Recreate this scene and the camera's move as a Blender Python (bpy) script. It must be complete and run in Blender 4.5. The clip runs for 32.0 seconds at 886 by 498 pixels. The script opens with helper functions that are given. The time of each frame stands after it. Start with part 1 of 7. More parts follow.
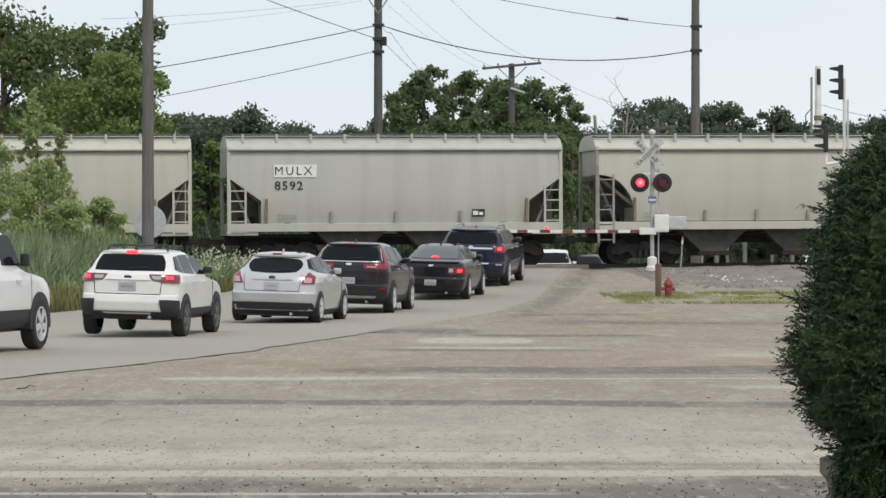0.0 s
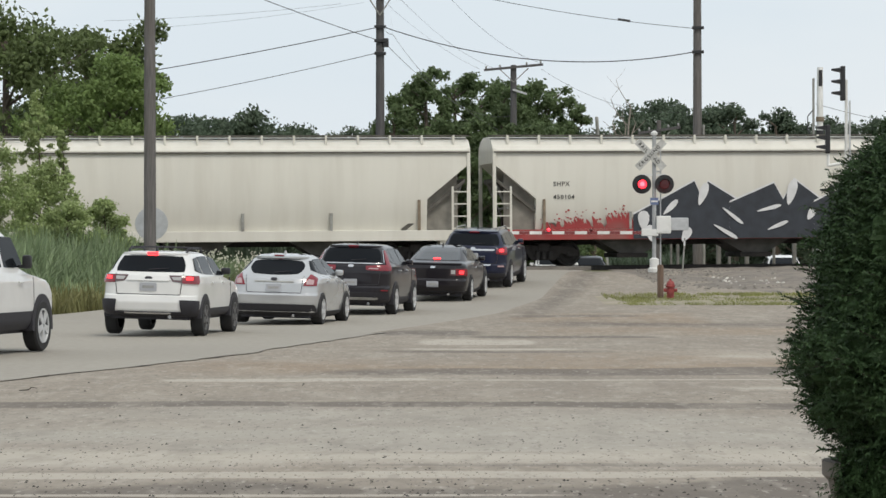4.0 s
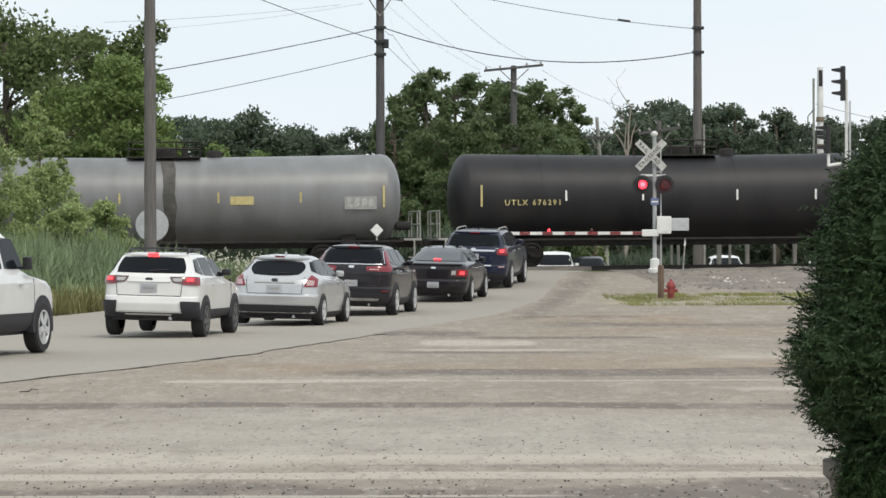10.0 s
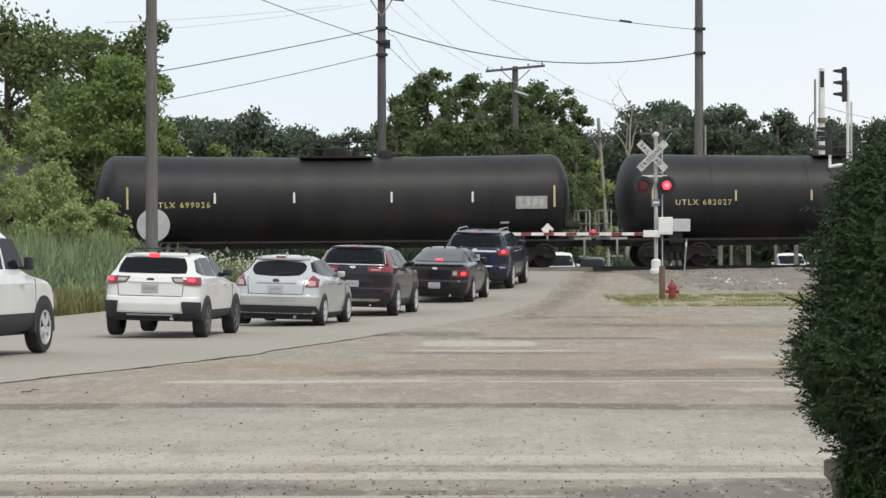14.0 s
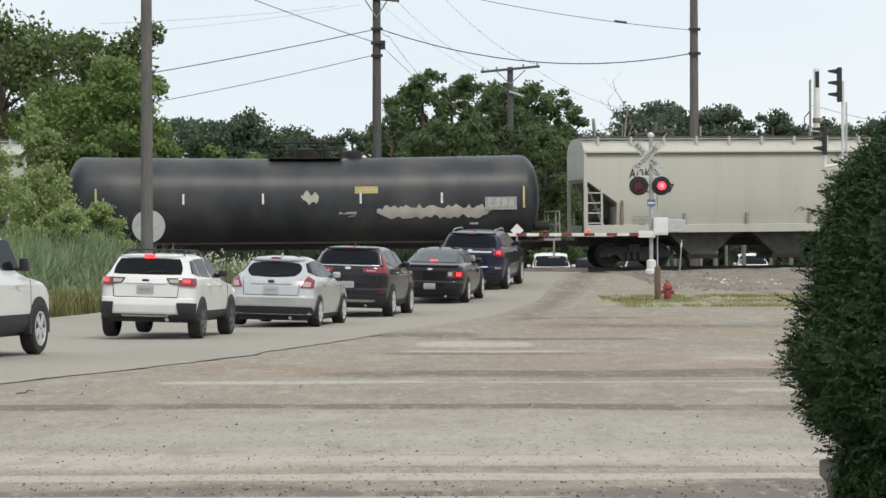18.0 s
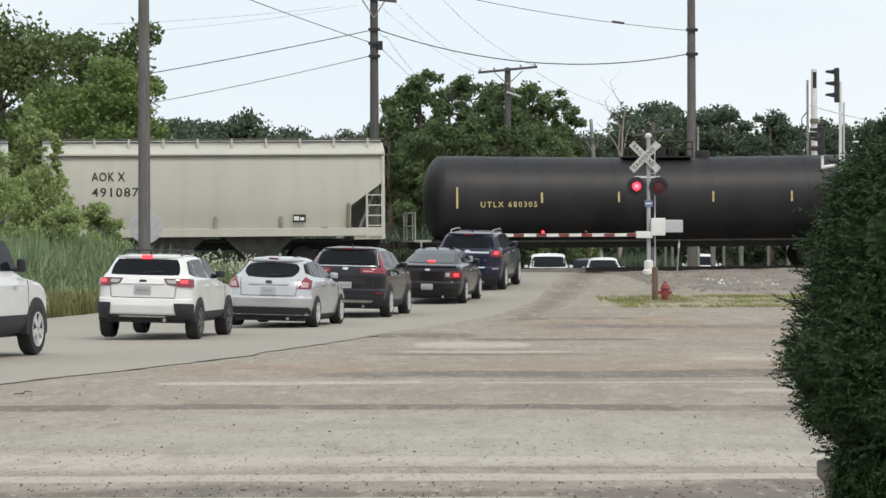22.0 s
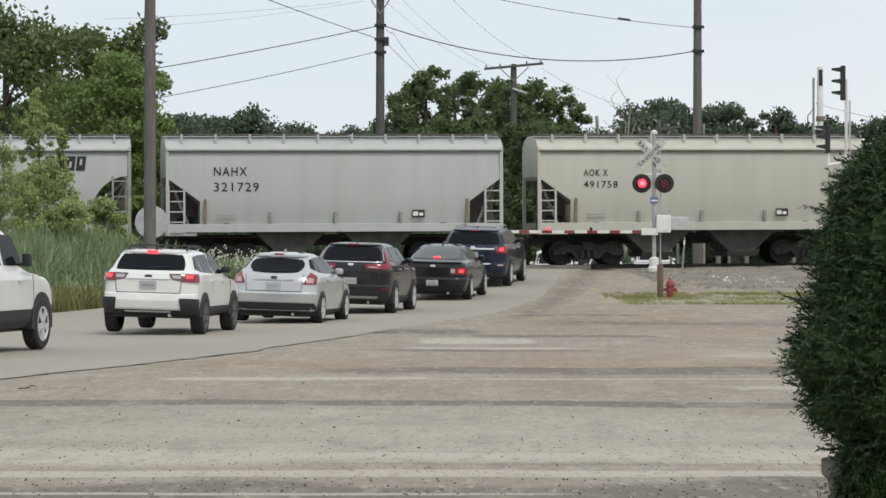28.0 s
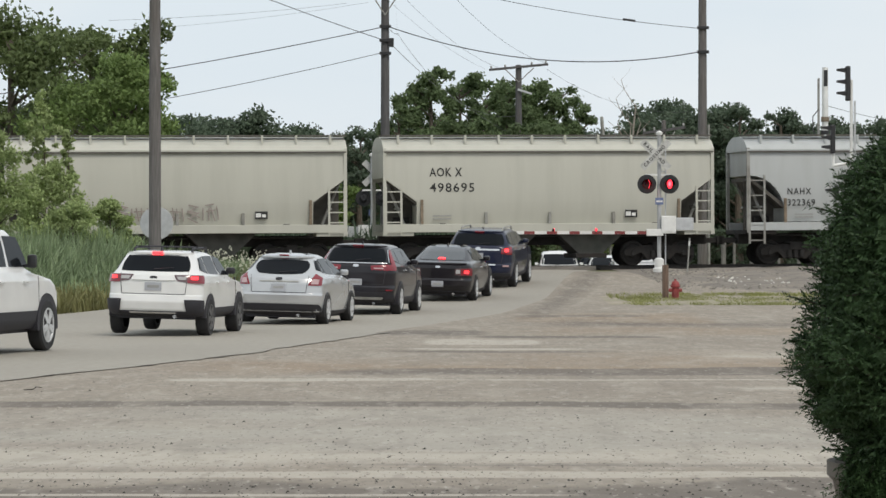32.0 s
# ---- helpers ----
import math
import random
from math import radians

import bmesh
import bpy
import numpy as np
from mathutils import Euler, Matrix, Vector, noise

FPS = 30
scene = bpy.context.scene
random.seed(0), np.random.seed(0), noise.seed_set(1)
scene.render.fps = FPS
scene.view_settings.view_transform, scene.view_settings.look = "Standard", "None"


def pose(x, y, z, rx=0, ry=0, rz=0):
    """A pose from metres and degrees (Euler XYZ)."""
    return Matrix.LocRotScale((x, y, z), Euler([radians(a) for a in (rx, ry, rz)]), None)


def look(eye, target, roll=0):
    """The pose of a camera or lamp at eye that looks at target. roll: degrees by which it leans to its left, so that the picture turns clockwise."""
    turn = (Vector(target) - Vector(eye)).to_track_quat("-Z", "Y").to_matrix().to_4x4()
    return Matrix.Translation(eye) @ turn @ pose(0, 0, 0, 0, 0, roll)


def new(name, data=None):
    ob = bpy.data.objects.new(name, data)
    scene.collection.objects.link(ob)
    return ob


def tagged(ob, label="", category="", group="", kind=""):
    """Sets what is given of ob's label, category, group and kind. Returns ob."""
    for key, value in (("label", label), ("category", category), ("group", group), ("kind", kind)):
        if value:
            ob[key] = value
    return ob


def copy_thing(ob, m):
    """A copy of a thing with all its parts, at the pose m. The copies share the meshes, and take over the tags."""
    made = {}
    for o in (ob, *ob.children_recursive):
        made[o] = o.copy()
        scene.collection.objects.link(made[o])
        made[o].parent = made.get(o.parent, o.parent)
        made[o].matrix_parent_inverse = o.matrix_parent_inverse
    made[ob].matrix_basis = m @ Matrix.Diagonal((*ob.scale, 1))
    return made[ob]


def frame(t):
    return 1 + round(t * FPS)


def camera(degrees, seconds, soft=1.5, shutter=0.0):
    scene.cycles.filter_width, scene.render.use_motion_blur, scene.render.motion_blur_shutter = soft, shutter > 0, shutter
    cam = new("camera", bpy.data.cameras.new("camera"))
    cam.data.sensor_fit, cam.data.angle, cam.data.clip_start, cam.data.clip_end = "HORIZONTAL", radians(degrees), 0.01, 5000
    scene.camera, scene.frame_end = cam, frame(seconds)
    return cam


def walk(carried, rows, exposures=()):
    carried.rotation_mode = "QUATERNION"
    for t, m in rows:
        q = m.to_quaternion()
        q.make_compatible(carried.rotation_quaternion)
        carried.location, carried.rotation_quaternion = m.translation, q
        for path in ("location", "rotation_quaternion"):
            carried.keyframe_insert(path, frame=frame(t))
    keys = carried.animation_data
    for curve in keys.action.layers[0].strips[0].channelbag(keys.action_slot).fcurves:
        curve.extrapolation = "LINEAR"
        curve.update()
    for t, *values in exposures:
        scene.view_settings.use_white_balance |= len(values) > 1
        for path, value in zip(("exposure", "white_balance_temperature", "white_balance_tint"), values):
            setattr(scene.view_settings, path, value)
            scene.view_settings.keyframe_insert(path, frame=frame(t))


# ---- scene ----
# The camera stands still, held by hand: seconds, tilt, roll, turn (degrees).
cam = camera(16.0, 32.0, soft=1.5)
EYE = 1.7
SWAY = [
    (0, 89.887, -0.000, 0.000), (0.5, 89.903, 0.040, -0.018), (1, 89.911, 0.082, -0.021), (1.5, 89.909, 0.148, -0.018),
    (2, 89.915, 0.119, 0.028), (2.5, 89.872, -0.080, 0.127), (3, 89.884, -0.034, 0.051), (3.5, 89.900, 0.007, 0.033),
    (5.5, 89.943, 0.153, 0.042), (6, 89.917, 0.008, 0.032), (6.5, 89.911, 0.076, 0.056), (7, 89.899, -0.040, 0.064), (7.5,
    89.888, -0.081, 0.065), (8, 89.887, -0.121, 0.064), (8.5, 89.901, 0.020, 0.027), (9, 89.909, 0.053, 0.066), (9.5,
    89.923, 0.107, 0.114), (10, 89.929, 0.148, 0.045), (10.5, 89.942, 0.167, 0.010), (11, 89.924, 0.146, 0.025), (11.5,
    89.926, 0.127, 0.041), (12, 89.927, 0.081, 0.065), (12.5, 89.928, 0.088, 0.001), (13, 89.939, 0.160, 0.010), (13.5,
    89.939, 0.198, -0.004), (14, 89.940, 0.091, 0.069), (14.5, 89.924, 0.071, 0.028), (16.5, 89.918, 0.011, 0.018), (17,
    89.939, 0.050, -0.029), (17.5, 89.948, 0.155, 0.008), (18, 89.953, 0.163, -0.017), (18.5, 89.947, 0.174, 0.027), (19,
    89.956, 0.147, 0.025), (19.5, 89.935, 0.090, 0.023), (20, 89.919, 0.065, 0.059), (20.5, 89.943, 0.089, -0.016), (21,
    89.940, 0.106, 0.027), (21.5, 89.929, 0.105, 0.011), (22, 89.963, 0.172, -0.063), (22.5, 89.970, 0.180, -0.040), (23,
    89.953, 0.178, -0.019), (23.5, 89.949, 0.123, 0.020), (24, 89.948, 0.051, -0.038), (24.5, 89.919, 0.016, 0.003), (25,
    89.896, -0.072, 0.079), (25.5, 89.880, -0.181, 0.118), (27.5, 89.920, -0.012, 0.001), (28, 89.894, -0.057, 0.034),
    (28.5, 89.896, -0.042, 0.095), (29, 89.893, -0.116, 0.099), (29.5, 89.907, -0.074, 0.048), (30, 89.872, -0.119,
    0.096), (30.5, 89.894, -0.078, 0.079), (31, 89.901, -0.014, 0.127), (31.5, 89.903, 0.023, 0.122), (32, 89.912, 0.002,
    0.127)]
walk(cam, [(t, pose(0, 0, EYE, rx, ry, rz)) for t, rx, ry, rz in SWAY], exposures=[(0.0, -0.12), (3.5, -0.16), (5.5, -0.30), (6.2, -0.30), (7.2, -0.04), (8.0, 0.01), (10.0, -0.01), (12.0, -0.05), (14.5, -0.01), (16.5, -0.07), (18.0, -0.05), (20.0, -0.02), (22.0, 0.0), (23.5, -0.13), (26.0, -0.15), (32.0, -0.18)])

# How far the train has rolled, in metres, by seconds.
ROLLED = [
    (0, -0.00), (1, 24.61), (2, 48.82), (3, 73.06), (3.5, 85.27), (5.5, 133.66), (6, 145.98), (7, 170.07), (8, 194.43),
    (9, 218.78), (10, 243.15), (11, 267.19), (12, 291.11), (13, 315.09), (14, 339.14), (14.5, 351.16), (16.5, 398.69), (17, 410.66),
    (18, 434.86), (19, 458.71), (20, 482.51), (21, 507.02), (22, 530.92), (23, 554.17), (24, 578.16), (25, 601.87), (25.5, 613.68),
    (27.5, 661.71), (28, 673.60), (29, 697.68), (30, 721.74), (31, 745.58), (32, 769.55)]

# ---- light ----
SUN_UP, SUN_TURN = radians(53), radians(152)
world = bpy.data.worlds.new("overcast_sky")
scene.world = world
world.use_nodes = True
wn, wl = world.node_tree.nodes, world.node_tree.links
sky = wn.new("ShaderNodeTexSky")
sky.sky_type, sky.sun_disc, sky.sun_elevation, sky.sun_rotation = "NISHITA", False, SUN_UP, SUN_TURN
sky.air_density, sky.dust_density, sky.ozone_density = 1.0, 4.0, 1.0
cloud_at = wn.new("ShaderNodeTexCoord")
cloud_size = wn.new("ShaderNodeMapping")
cloud_size.inputs["Scale"].default_value = (1.2, 1.2, 4.0)
cloud = wn.new("ShaderNodeTexNoise")
cloud.inputs["Scale"].default_value, cloud.inputs["Detail"].default_value = 2.2, 5
cloud_ramp = wn.new("ShaderNodeValToRGB")
cloud_ramp.color_ramp.elements[0].color = (0.76, 0.84, 0.90, 1)
cloud_ramp.color_ramp.elements[1].color = (0.88, 0.92, 0.94, 1)
cloud_ramp.color_ramp.elements[0].position, cloud_ramp.color_ramp.elements[1].position = 0.38, 0.62
sky_dim = wn.new("ShaderNodeMix")
sky_dim.data_type = "RGBA"
sky_dim.blend_type = "MULTIPLY"
sky_dim.inputs["Factor"].default_value = 1.0
sky_dim.inputs["B"].default_value = (0.10, 0.10, 0.10, 1)
sky_mix = wn.new("ShaderNodeMix")
sky_mix.data_type = "RGBA"
sky_mix.inputs["Factor"].default_value = 0.92
wl.new(cloud_at.outputs["Generated"], cloud_size.inputs["Vector"])
wl.new(cloud_size.outputs["Vector"], cloud.inputs["Vector"])
wl.new(cloud.outputs["Fac"], cloud_ramp.inputs["Fac"])
wl.new(sky.outputs["Color"], sky_dim.inputs["A"])
wl.new(sky_dim.outputs["Result"], sky_mix.inputs["A"])
wl.new(cloud_ramp.outputs["Color"], sky_mix.inputs["B"])
wl.new(sky_mix.outputs["Result"], wn["Background"].inputs["Color"])
wn["Background"].inputs["Strength"].default_value = 1.15
sun = new("sun", bpy.data.lights.new("sun", "SUN"))
sun.data.energy, sun.data.angle, sun.data.color = 1.70, radians(16), (1.0, 0.93, 0.82)
sun.matrix_world = look((0, 0, 0), (math.sin(SUN_TURN) * -math.cos(SUN_UP), -math.cos(SUN_TURN) * math.cos(SUN_UP), -math.sin(SUN_UP)))


# ---- materials ----
def material(name, base, rough=0.6, metal=0.0, vary=0.12, scale=6.0, stretch=(1, 1, 1), dirt=None, dirt_amount=0.3, dirt_scale=0.8,
             dirt_stretch=(1, 1, 1), bump=0.0, emit=0.0, coat=0.0, island=False, per_object=0.0):
    """A surface with fine grain, larger stains and fine relief."""
    m = bpy.data.materials.new(name)
    m.use_nodes = True
    n, l = m.node_tree.nodes, m.node_tree.links
    b = n["Principled BSDF"]
    at = n.new("ShaderNodeTexCoord")
    b.inputs["Roughness"].default_value, b.inputs["Metallic"].default_value = rough, metal
    b.inputs["Coat Weight"].default_value = coat

    def noise_at(size, spread, detail=4):
        mp, nz = n.new("ShaderNodeMapping"), n.new("ShaderNodeTexNoise")
        mp.inputs["Scale"].default_value = spread
        nz.inputs["Scale"].default_value, nz.inputs["Detail"].default_value = size, detail
        l.new(at.outputs["Object"], mp.inputs["Vector"])
        l.new(mp.outputs["Vector"], nz.inputs["Vector"])
        return nz.outputs["Fac"]

    grain = noise_at(scale, stretch)
    ramp = n.new("ShaderNodeValToRGB")
    ramp.color_ramp.elements[0].position, ramp.color_ramp.elements[1].position = 0.3, 0.7
    ramp.color_ramp.elements[0].color = (*[c * (1 - vary) for c in base], 1)
    ramp.color_ramp.elements[1].color = (*[min(1, c * (1 + vary)) for c in base], 1)
    l.new(grain, ramp.inputs["Fac"])
    colour = ramp.outputs["Color"]
    if dirt:
        stain, edge, mix = noise_at(dirt_scale, dirt_stretch, 6), n.new("ShaderNodeMapRange"), n.new("ShaderNodeMix")
        edge.inputs["From Min"].default_value, edge.inputs["From Max"].default_value = 0.45, 0.75
        edge.inputs["To Max"].default_value = dirt_amount
        mix.data_type = "RGBA"
        l.new(stain, edge.inputs["Value"])
        l.new(edge.outputs["Result"], mix.inputs["Factor"])
        l.new(colour, mix.inputs["A"])
        mix.inputs["B"].default_value = (*dirt, 1)
        colour = mix.outputs["Result"]
    if island or per_object:
        pick = n.new("ShaderNodeNewGeometry") if island else n.new("ShaderNodeObjectInfo")
        span, hsv = n.new("ShaderNodeMapRange"), n.new("ShaderNodeHueSaturation")
        amount = per_object or 0.22
        span.inputs["To Min"].default_value, span.inputs["To Max"].default_value = 1 - amount, 1 + amount
        l.new(pick.outputs["Random Per Island" if island else "Random"], span.inputs["Value"])
        l.new(span.outputs["Result"], hsv.inputs["Value"])
        l.new(colour, hsv.inputs["Color"])
        colour = hsv.outputs["Color"]
    l.new(colour, b.inputs["Base Color"])
    if bump:
        bp = n.new("ShaderNodeBump")
        bp.inputs["Strength"].default_value, bp.inputs["Distance"].default_value = bump, 0.02
        l.new(grain, bp.inputs["Height"])
        l.new(bp.outputs["Normal"], b.inputs["Normal"])
    if emit:
        b.inputs["Emission Color"].default_value = (*base, 1)
        b.inputs["Emission Strength"].default_value = emit
    return m


STREAK = (1.6, 1.6, 0.16)
GRIME = (0.20, 0.19, 0.16)


def car_paint(name, base, amount=0.35, dirt=GRIME):
    return material(name, base, 0.55, vary=0.03, scale=0.7, stretch=STREAK, dirt=dirt, dirt_amount=amount, dirt_scale=1.3, dirt_stretch=STREAK, bump=0.04)


CREAM = car_paint("cream_hopper_paint", (0.477, 0.47, 0.413), 0.18)
PALE_GREY = car_paint("pale_grey_hopper_paint", (0.429, 0.445, 0.443), 0.18)
STONE = car_paint("stone_grey_hopper_paint", (0.445, 0.445, 0.408), 0.28)
WHITE = car_paint("white_hopper_paint", (0.66, 0.64, 0.575), 0.22, (0.35, 0.31, 0.25))
RUSTY = car_paint("rusty_grey_hopper_paint", (0.55, 0.53, 0.48), 0.85, (0.28, 0.13, 0.06))
ORANGE = car_paint("faded_orange_hopper_paint", (0.52, 0.19, 0.055), 0.35, (0.35, 0.28, 0.20))
BLACK_TANK = material("black_tank_paint", (0.0145, 0.0145, 0.017), 0.5, vary=0.3, scale=0.9, stretch=(1.5, 1.5, 0.4), dirt=(0.035, 0.031, 0.03), dirt_amount=0.55, dirt_scale=0.5, dirt_stretch=(1.5, 1, 0.5))
DARK_GREY_TANK = material("dark_grey_tank_paint", (0.035, 0.038, 0.043), 0.4, vary=0.25, scale=0.9, stretch=(1.5, 1.5, 0.4), dirt=(0.14, 0.13, 0.12), dirt_amount=0.5, dirt_scale=0.5)
GREY_TANK = material("grey_tank_paint", (0.19, 0.195, 0.20), 0.42, vary=0.1, scale=0.9, stretch=(1.5, 1.5, 0.4), dirt=(0.10, 0.095, 0.09), dirt_amount=0.6, dirt_scale=0.6, dirt_stretch=(1.5, 1, 0.4))
for dull in (BLACK_TANK, DARK_GREY_TANK):
    dull.node_tree.nodes["Principled BSDF"].inputs["Specular IOR Level"].default_value = 0.33
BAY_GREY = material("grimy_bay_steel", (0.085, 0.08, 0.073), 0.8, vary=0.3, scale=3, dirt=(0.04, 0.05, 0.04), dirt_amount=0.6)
UNDERFRAME = material("rusty_underframe", (0.020, 0.018, 0.017), 0.85, vary=0.4, scale=5, dirt=(0.038, 0.029, 0.024), dirt_amount=0.5, bump=0.2)
GREY_STEEL = material("weathered_grey_steel", (0.30, 0.30, 0.28), 0.6, vary=0.2, scale=4, dirt=(0.12, 0.09, 0.07), dirt_amount=0.5)
WHEEL_STEEL = material("wheel_steel", (0.024, 0.022, 0.021), 0.65, 0.3, vary=0.3, scale=6)
# dark tone stands in for the shade inside the wagon-end recesses
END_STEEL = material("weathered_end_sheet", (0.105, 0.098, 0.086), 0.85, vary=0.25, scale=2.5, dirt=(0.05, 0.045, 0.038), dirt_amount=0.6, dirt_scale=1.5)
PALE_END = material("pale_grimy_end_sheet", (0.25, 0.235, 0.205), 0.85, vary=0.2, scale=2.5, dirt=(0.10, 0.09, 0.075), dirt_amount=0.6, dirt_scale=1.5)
RED_SILL = material("red_sill_paint", (0.30, 0.035, 0.035), 0.55, vary=0.15, scale=3, dirt=GRIME, dirt_amount=0.5)
INK = material("black_lettering", (0.02, 0.02, 0.02), 0.6, vary=0.2, scale=9)
YELLOW_MARK = material("yellow_marking", (0.50, 0.42, 0.19), 0.6, vary=0.15, scale=9)
WHITE_MARK = material("white_marking", (0.72, 0.72, 0.70), 0.6, vary=0.1, scale=9)
FAINT_MARK = material("worn_grey_lines", (0.38, 0.38, 0.37), 0.6, vary=0.25, scale=9)
GREY_MARK = material("faded_grey_marking", (0.30, 0.30, 0.29), 0.6, vary=0.15, scale=9)
RUST_MARK = material("rust_brown_rib", (0.20, 0.155, 0.11), 0.75, vary=0.25, scale=6)
GALV = material("galvanised_steel", (0.50, 0.51, 0.52), 0.5, 0.4, vary=0.1, scale=8)
WHITE_METAL = material("white_painted_metal", (0.72, 0.72, 0.70), 0.5, vary=0.06, scale=6, dirt=GRIME, dirt_amount=0.25)
WEATHERED_WHITE = material("weathered_white_blade", (0.50, 0.50, 0.48), 0.6, vary=0.15, scale=9, dirt=GRIME, dirt_amount=0.5, dirt_scale=5)
MAST_GREY = material("dull_aluminium_mast", (0.40, 0.41, 0.42), 0.55, 0.2, vary=0.12, scale=6, dirt=GRIME, dirt_amount=0.4)
BLACK_METAL = material("black_painted_metal", (0.018, 0.018, 0.02), 0.5, vary=0.2, scale=8)
RED_REFLECT = material("red_reflective_stripe", (0.20, 0.040, 0.040), 0.5, vary=0.1, scale=8)
RED_PAINT = material("red_hydrant_paint", (0.24, 0.035, 0.032), 0.5, vary=0.2, scale=12, dirt=GRIME, dirt_amount=0.3)
BLUE_PLATE = material("blue_enamel_plate", (0.13, 0.17, 0.30), 0.5, vary=0.1, scale=8)
LENS_RED = material("red_lens_unlit", (0.07, 0.008, 0.010), 0.25, vary=0.1, scale=20)
LENS_LIT = material("red_lens_lit", (1.0, 0.03, 0.05), 0.3, vary=0.05, scale=20, emit=3.0)
LAMP_CORE = material("lamp_core_lit", (1.0, 0.10, 0.13), 0.3, vary=0.05, scale=20, emit=3.5)
POLE_WOOD = material("weathered_pole_wood", (0.135, 0.126, 0.122), 0.9, vary=0.25, scale=7, stretch=(3, 3, 0.25), dirt=(0.09, 0.075, 0.06), dirt_amount=0.5, dirt_scale=1.5, dirt_stretch=(2, 2, 0.3), bump=0.3)
POST_WOOD = material("brown_post_wood", (0.14, 0.095, 0.07), 0.9, vary=0.3, scale=9, stretch=(3, 3, 0.3), bump=0.3)
CABLE = material("cable", (0.05, 0.05, 0.055), 0.6, vary=0.1)
BARK = material("bark", (0.11, 0.09, 0.07), 0.95, vary=0.35, scale=6, stretch=(2, 2, 0.4), bump=0.5)
TWIG_WOOD = material("dark_twig_wood", (0.022, 0.018, 0.012), 0.9, vary=0.2, scale=8)
DEAD_BARK = material("dead_bark", (0.27, 0.24, 0.21), 0.95, vary=0.25, scale=6)


def leaf_material(name, base, through_light=0.35):
    m = material(name, base, 0.6, vary=0.25, scale=0.35, island=True, per_object=0.22)
    b = m.node_tree.nodes["Principled BSDF"]
    b.inputs["Specular IOR Level"].default_value = 0.25
    if through_light:
        n, l = m.node_tree.nodes, m.node_tree.links
        thin, mix = n.new("ShaderNodeBsdfTranslucent"), n.new("ShaderNodeMixShader")
        mix.inputs["Fac"].default_value = through_light
        l.new(b.inputs["Base Color"].links[0].from_socket, thin.inputs["Color"])
        l.new(b.outputs["BSDF"], mix.inputs[1])
        l.new(thin.outputs["BSDF"], mix.inputs[2])
        l.new(mix.outputs["Shader"], n["Material Output"].inputs["Surface"])
    return m


OAK_LEAF = leaf_material("dark_oak_leaf", (0.118, 0.155, 0.060))
LIGHT_LEAF = leaf_material("bright_green_leaf", (0.170, 0.240, 0.078))
# mid and far leaf colours are lightened to paint in distance haze
MID_LEAF = leaf_material("mid_green_leaf", (0.115, 0.160, 0.072))
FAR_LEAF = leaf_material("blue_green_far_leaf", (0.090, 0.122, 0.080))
SHRUB_LEAF = leaf_material("yellow_green_shrub_leaf", (0.315, 0.385, 0.165))
REED_LEAF = leaf_material("reed_blade", (0.235, 0.300, 0.165))
DRY_GRASS = leaf_material("dry_grass_blade", (0.20, 0.195, 0.085))
VERGE_BLADE = leaf_material("olive_grass_blade", (0.25, 0.262, 0.092))
NEEDLE = leaf_material("dark_spruce_needle", (0.026, 0.054, 0.017), 0.0)
DARK_POLE = material("dark_grey_pole_wood", (0.095, 0.092, 0.094), 0.9, vary=0.25, scale=7, stretch=(3, 3, 0.25), dirt=(0.06, 0.055, 0.05), dirt_amount=0.5, dirt_scale=1.5, dirt_stretch=(2, 2, 0.3), bump=0.3)
FLOWER = material("white_flower", (0.75, 0.74, 0.62), 0.7)

ROAD_MAT = material("pale_worn_asphalt", (0.308, 0.284, 0.243), 0.9, vary=0.10, scale=9, dirt=(0.245, 0.226, 0.195), dirt_amount=0.6, dirt_scale=0.16, dirt_stretch=(1, 0.5, 1), bump=0.15)


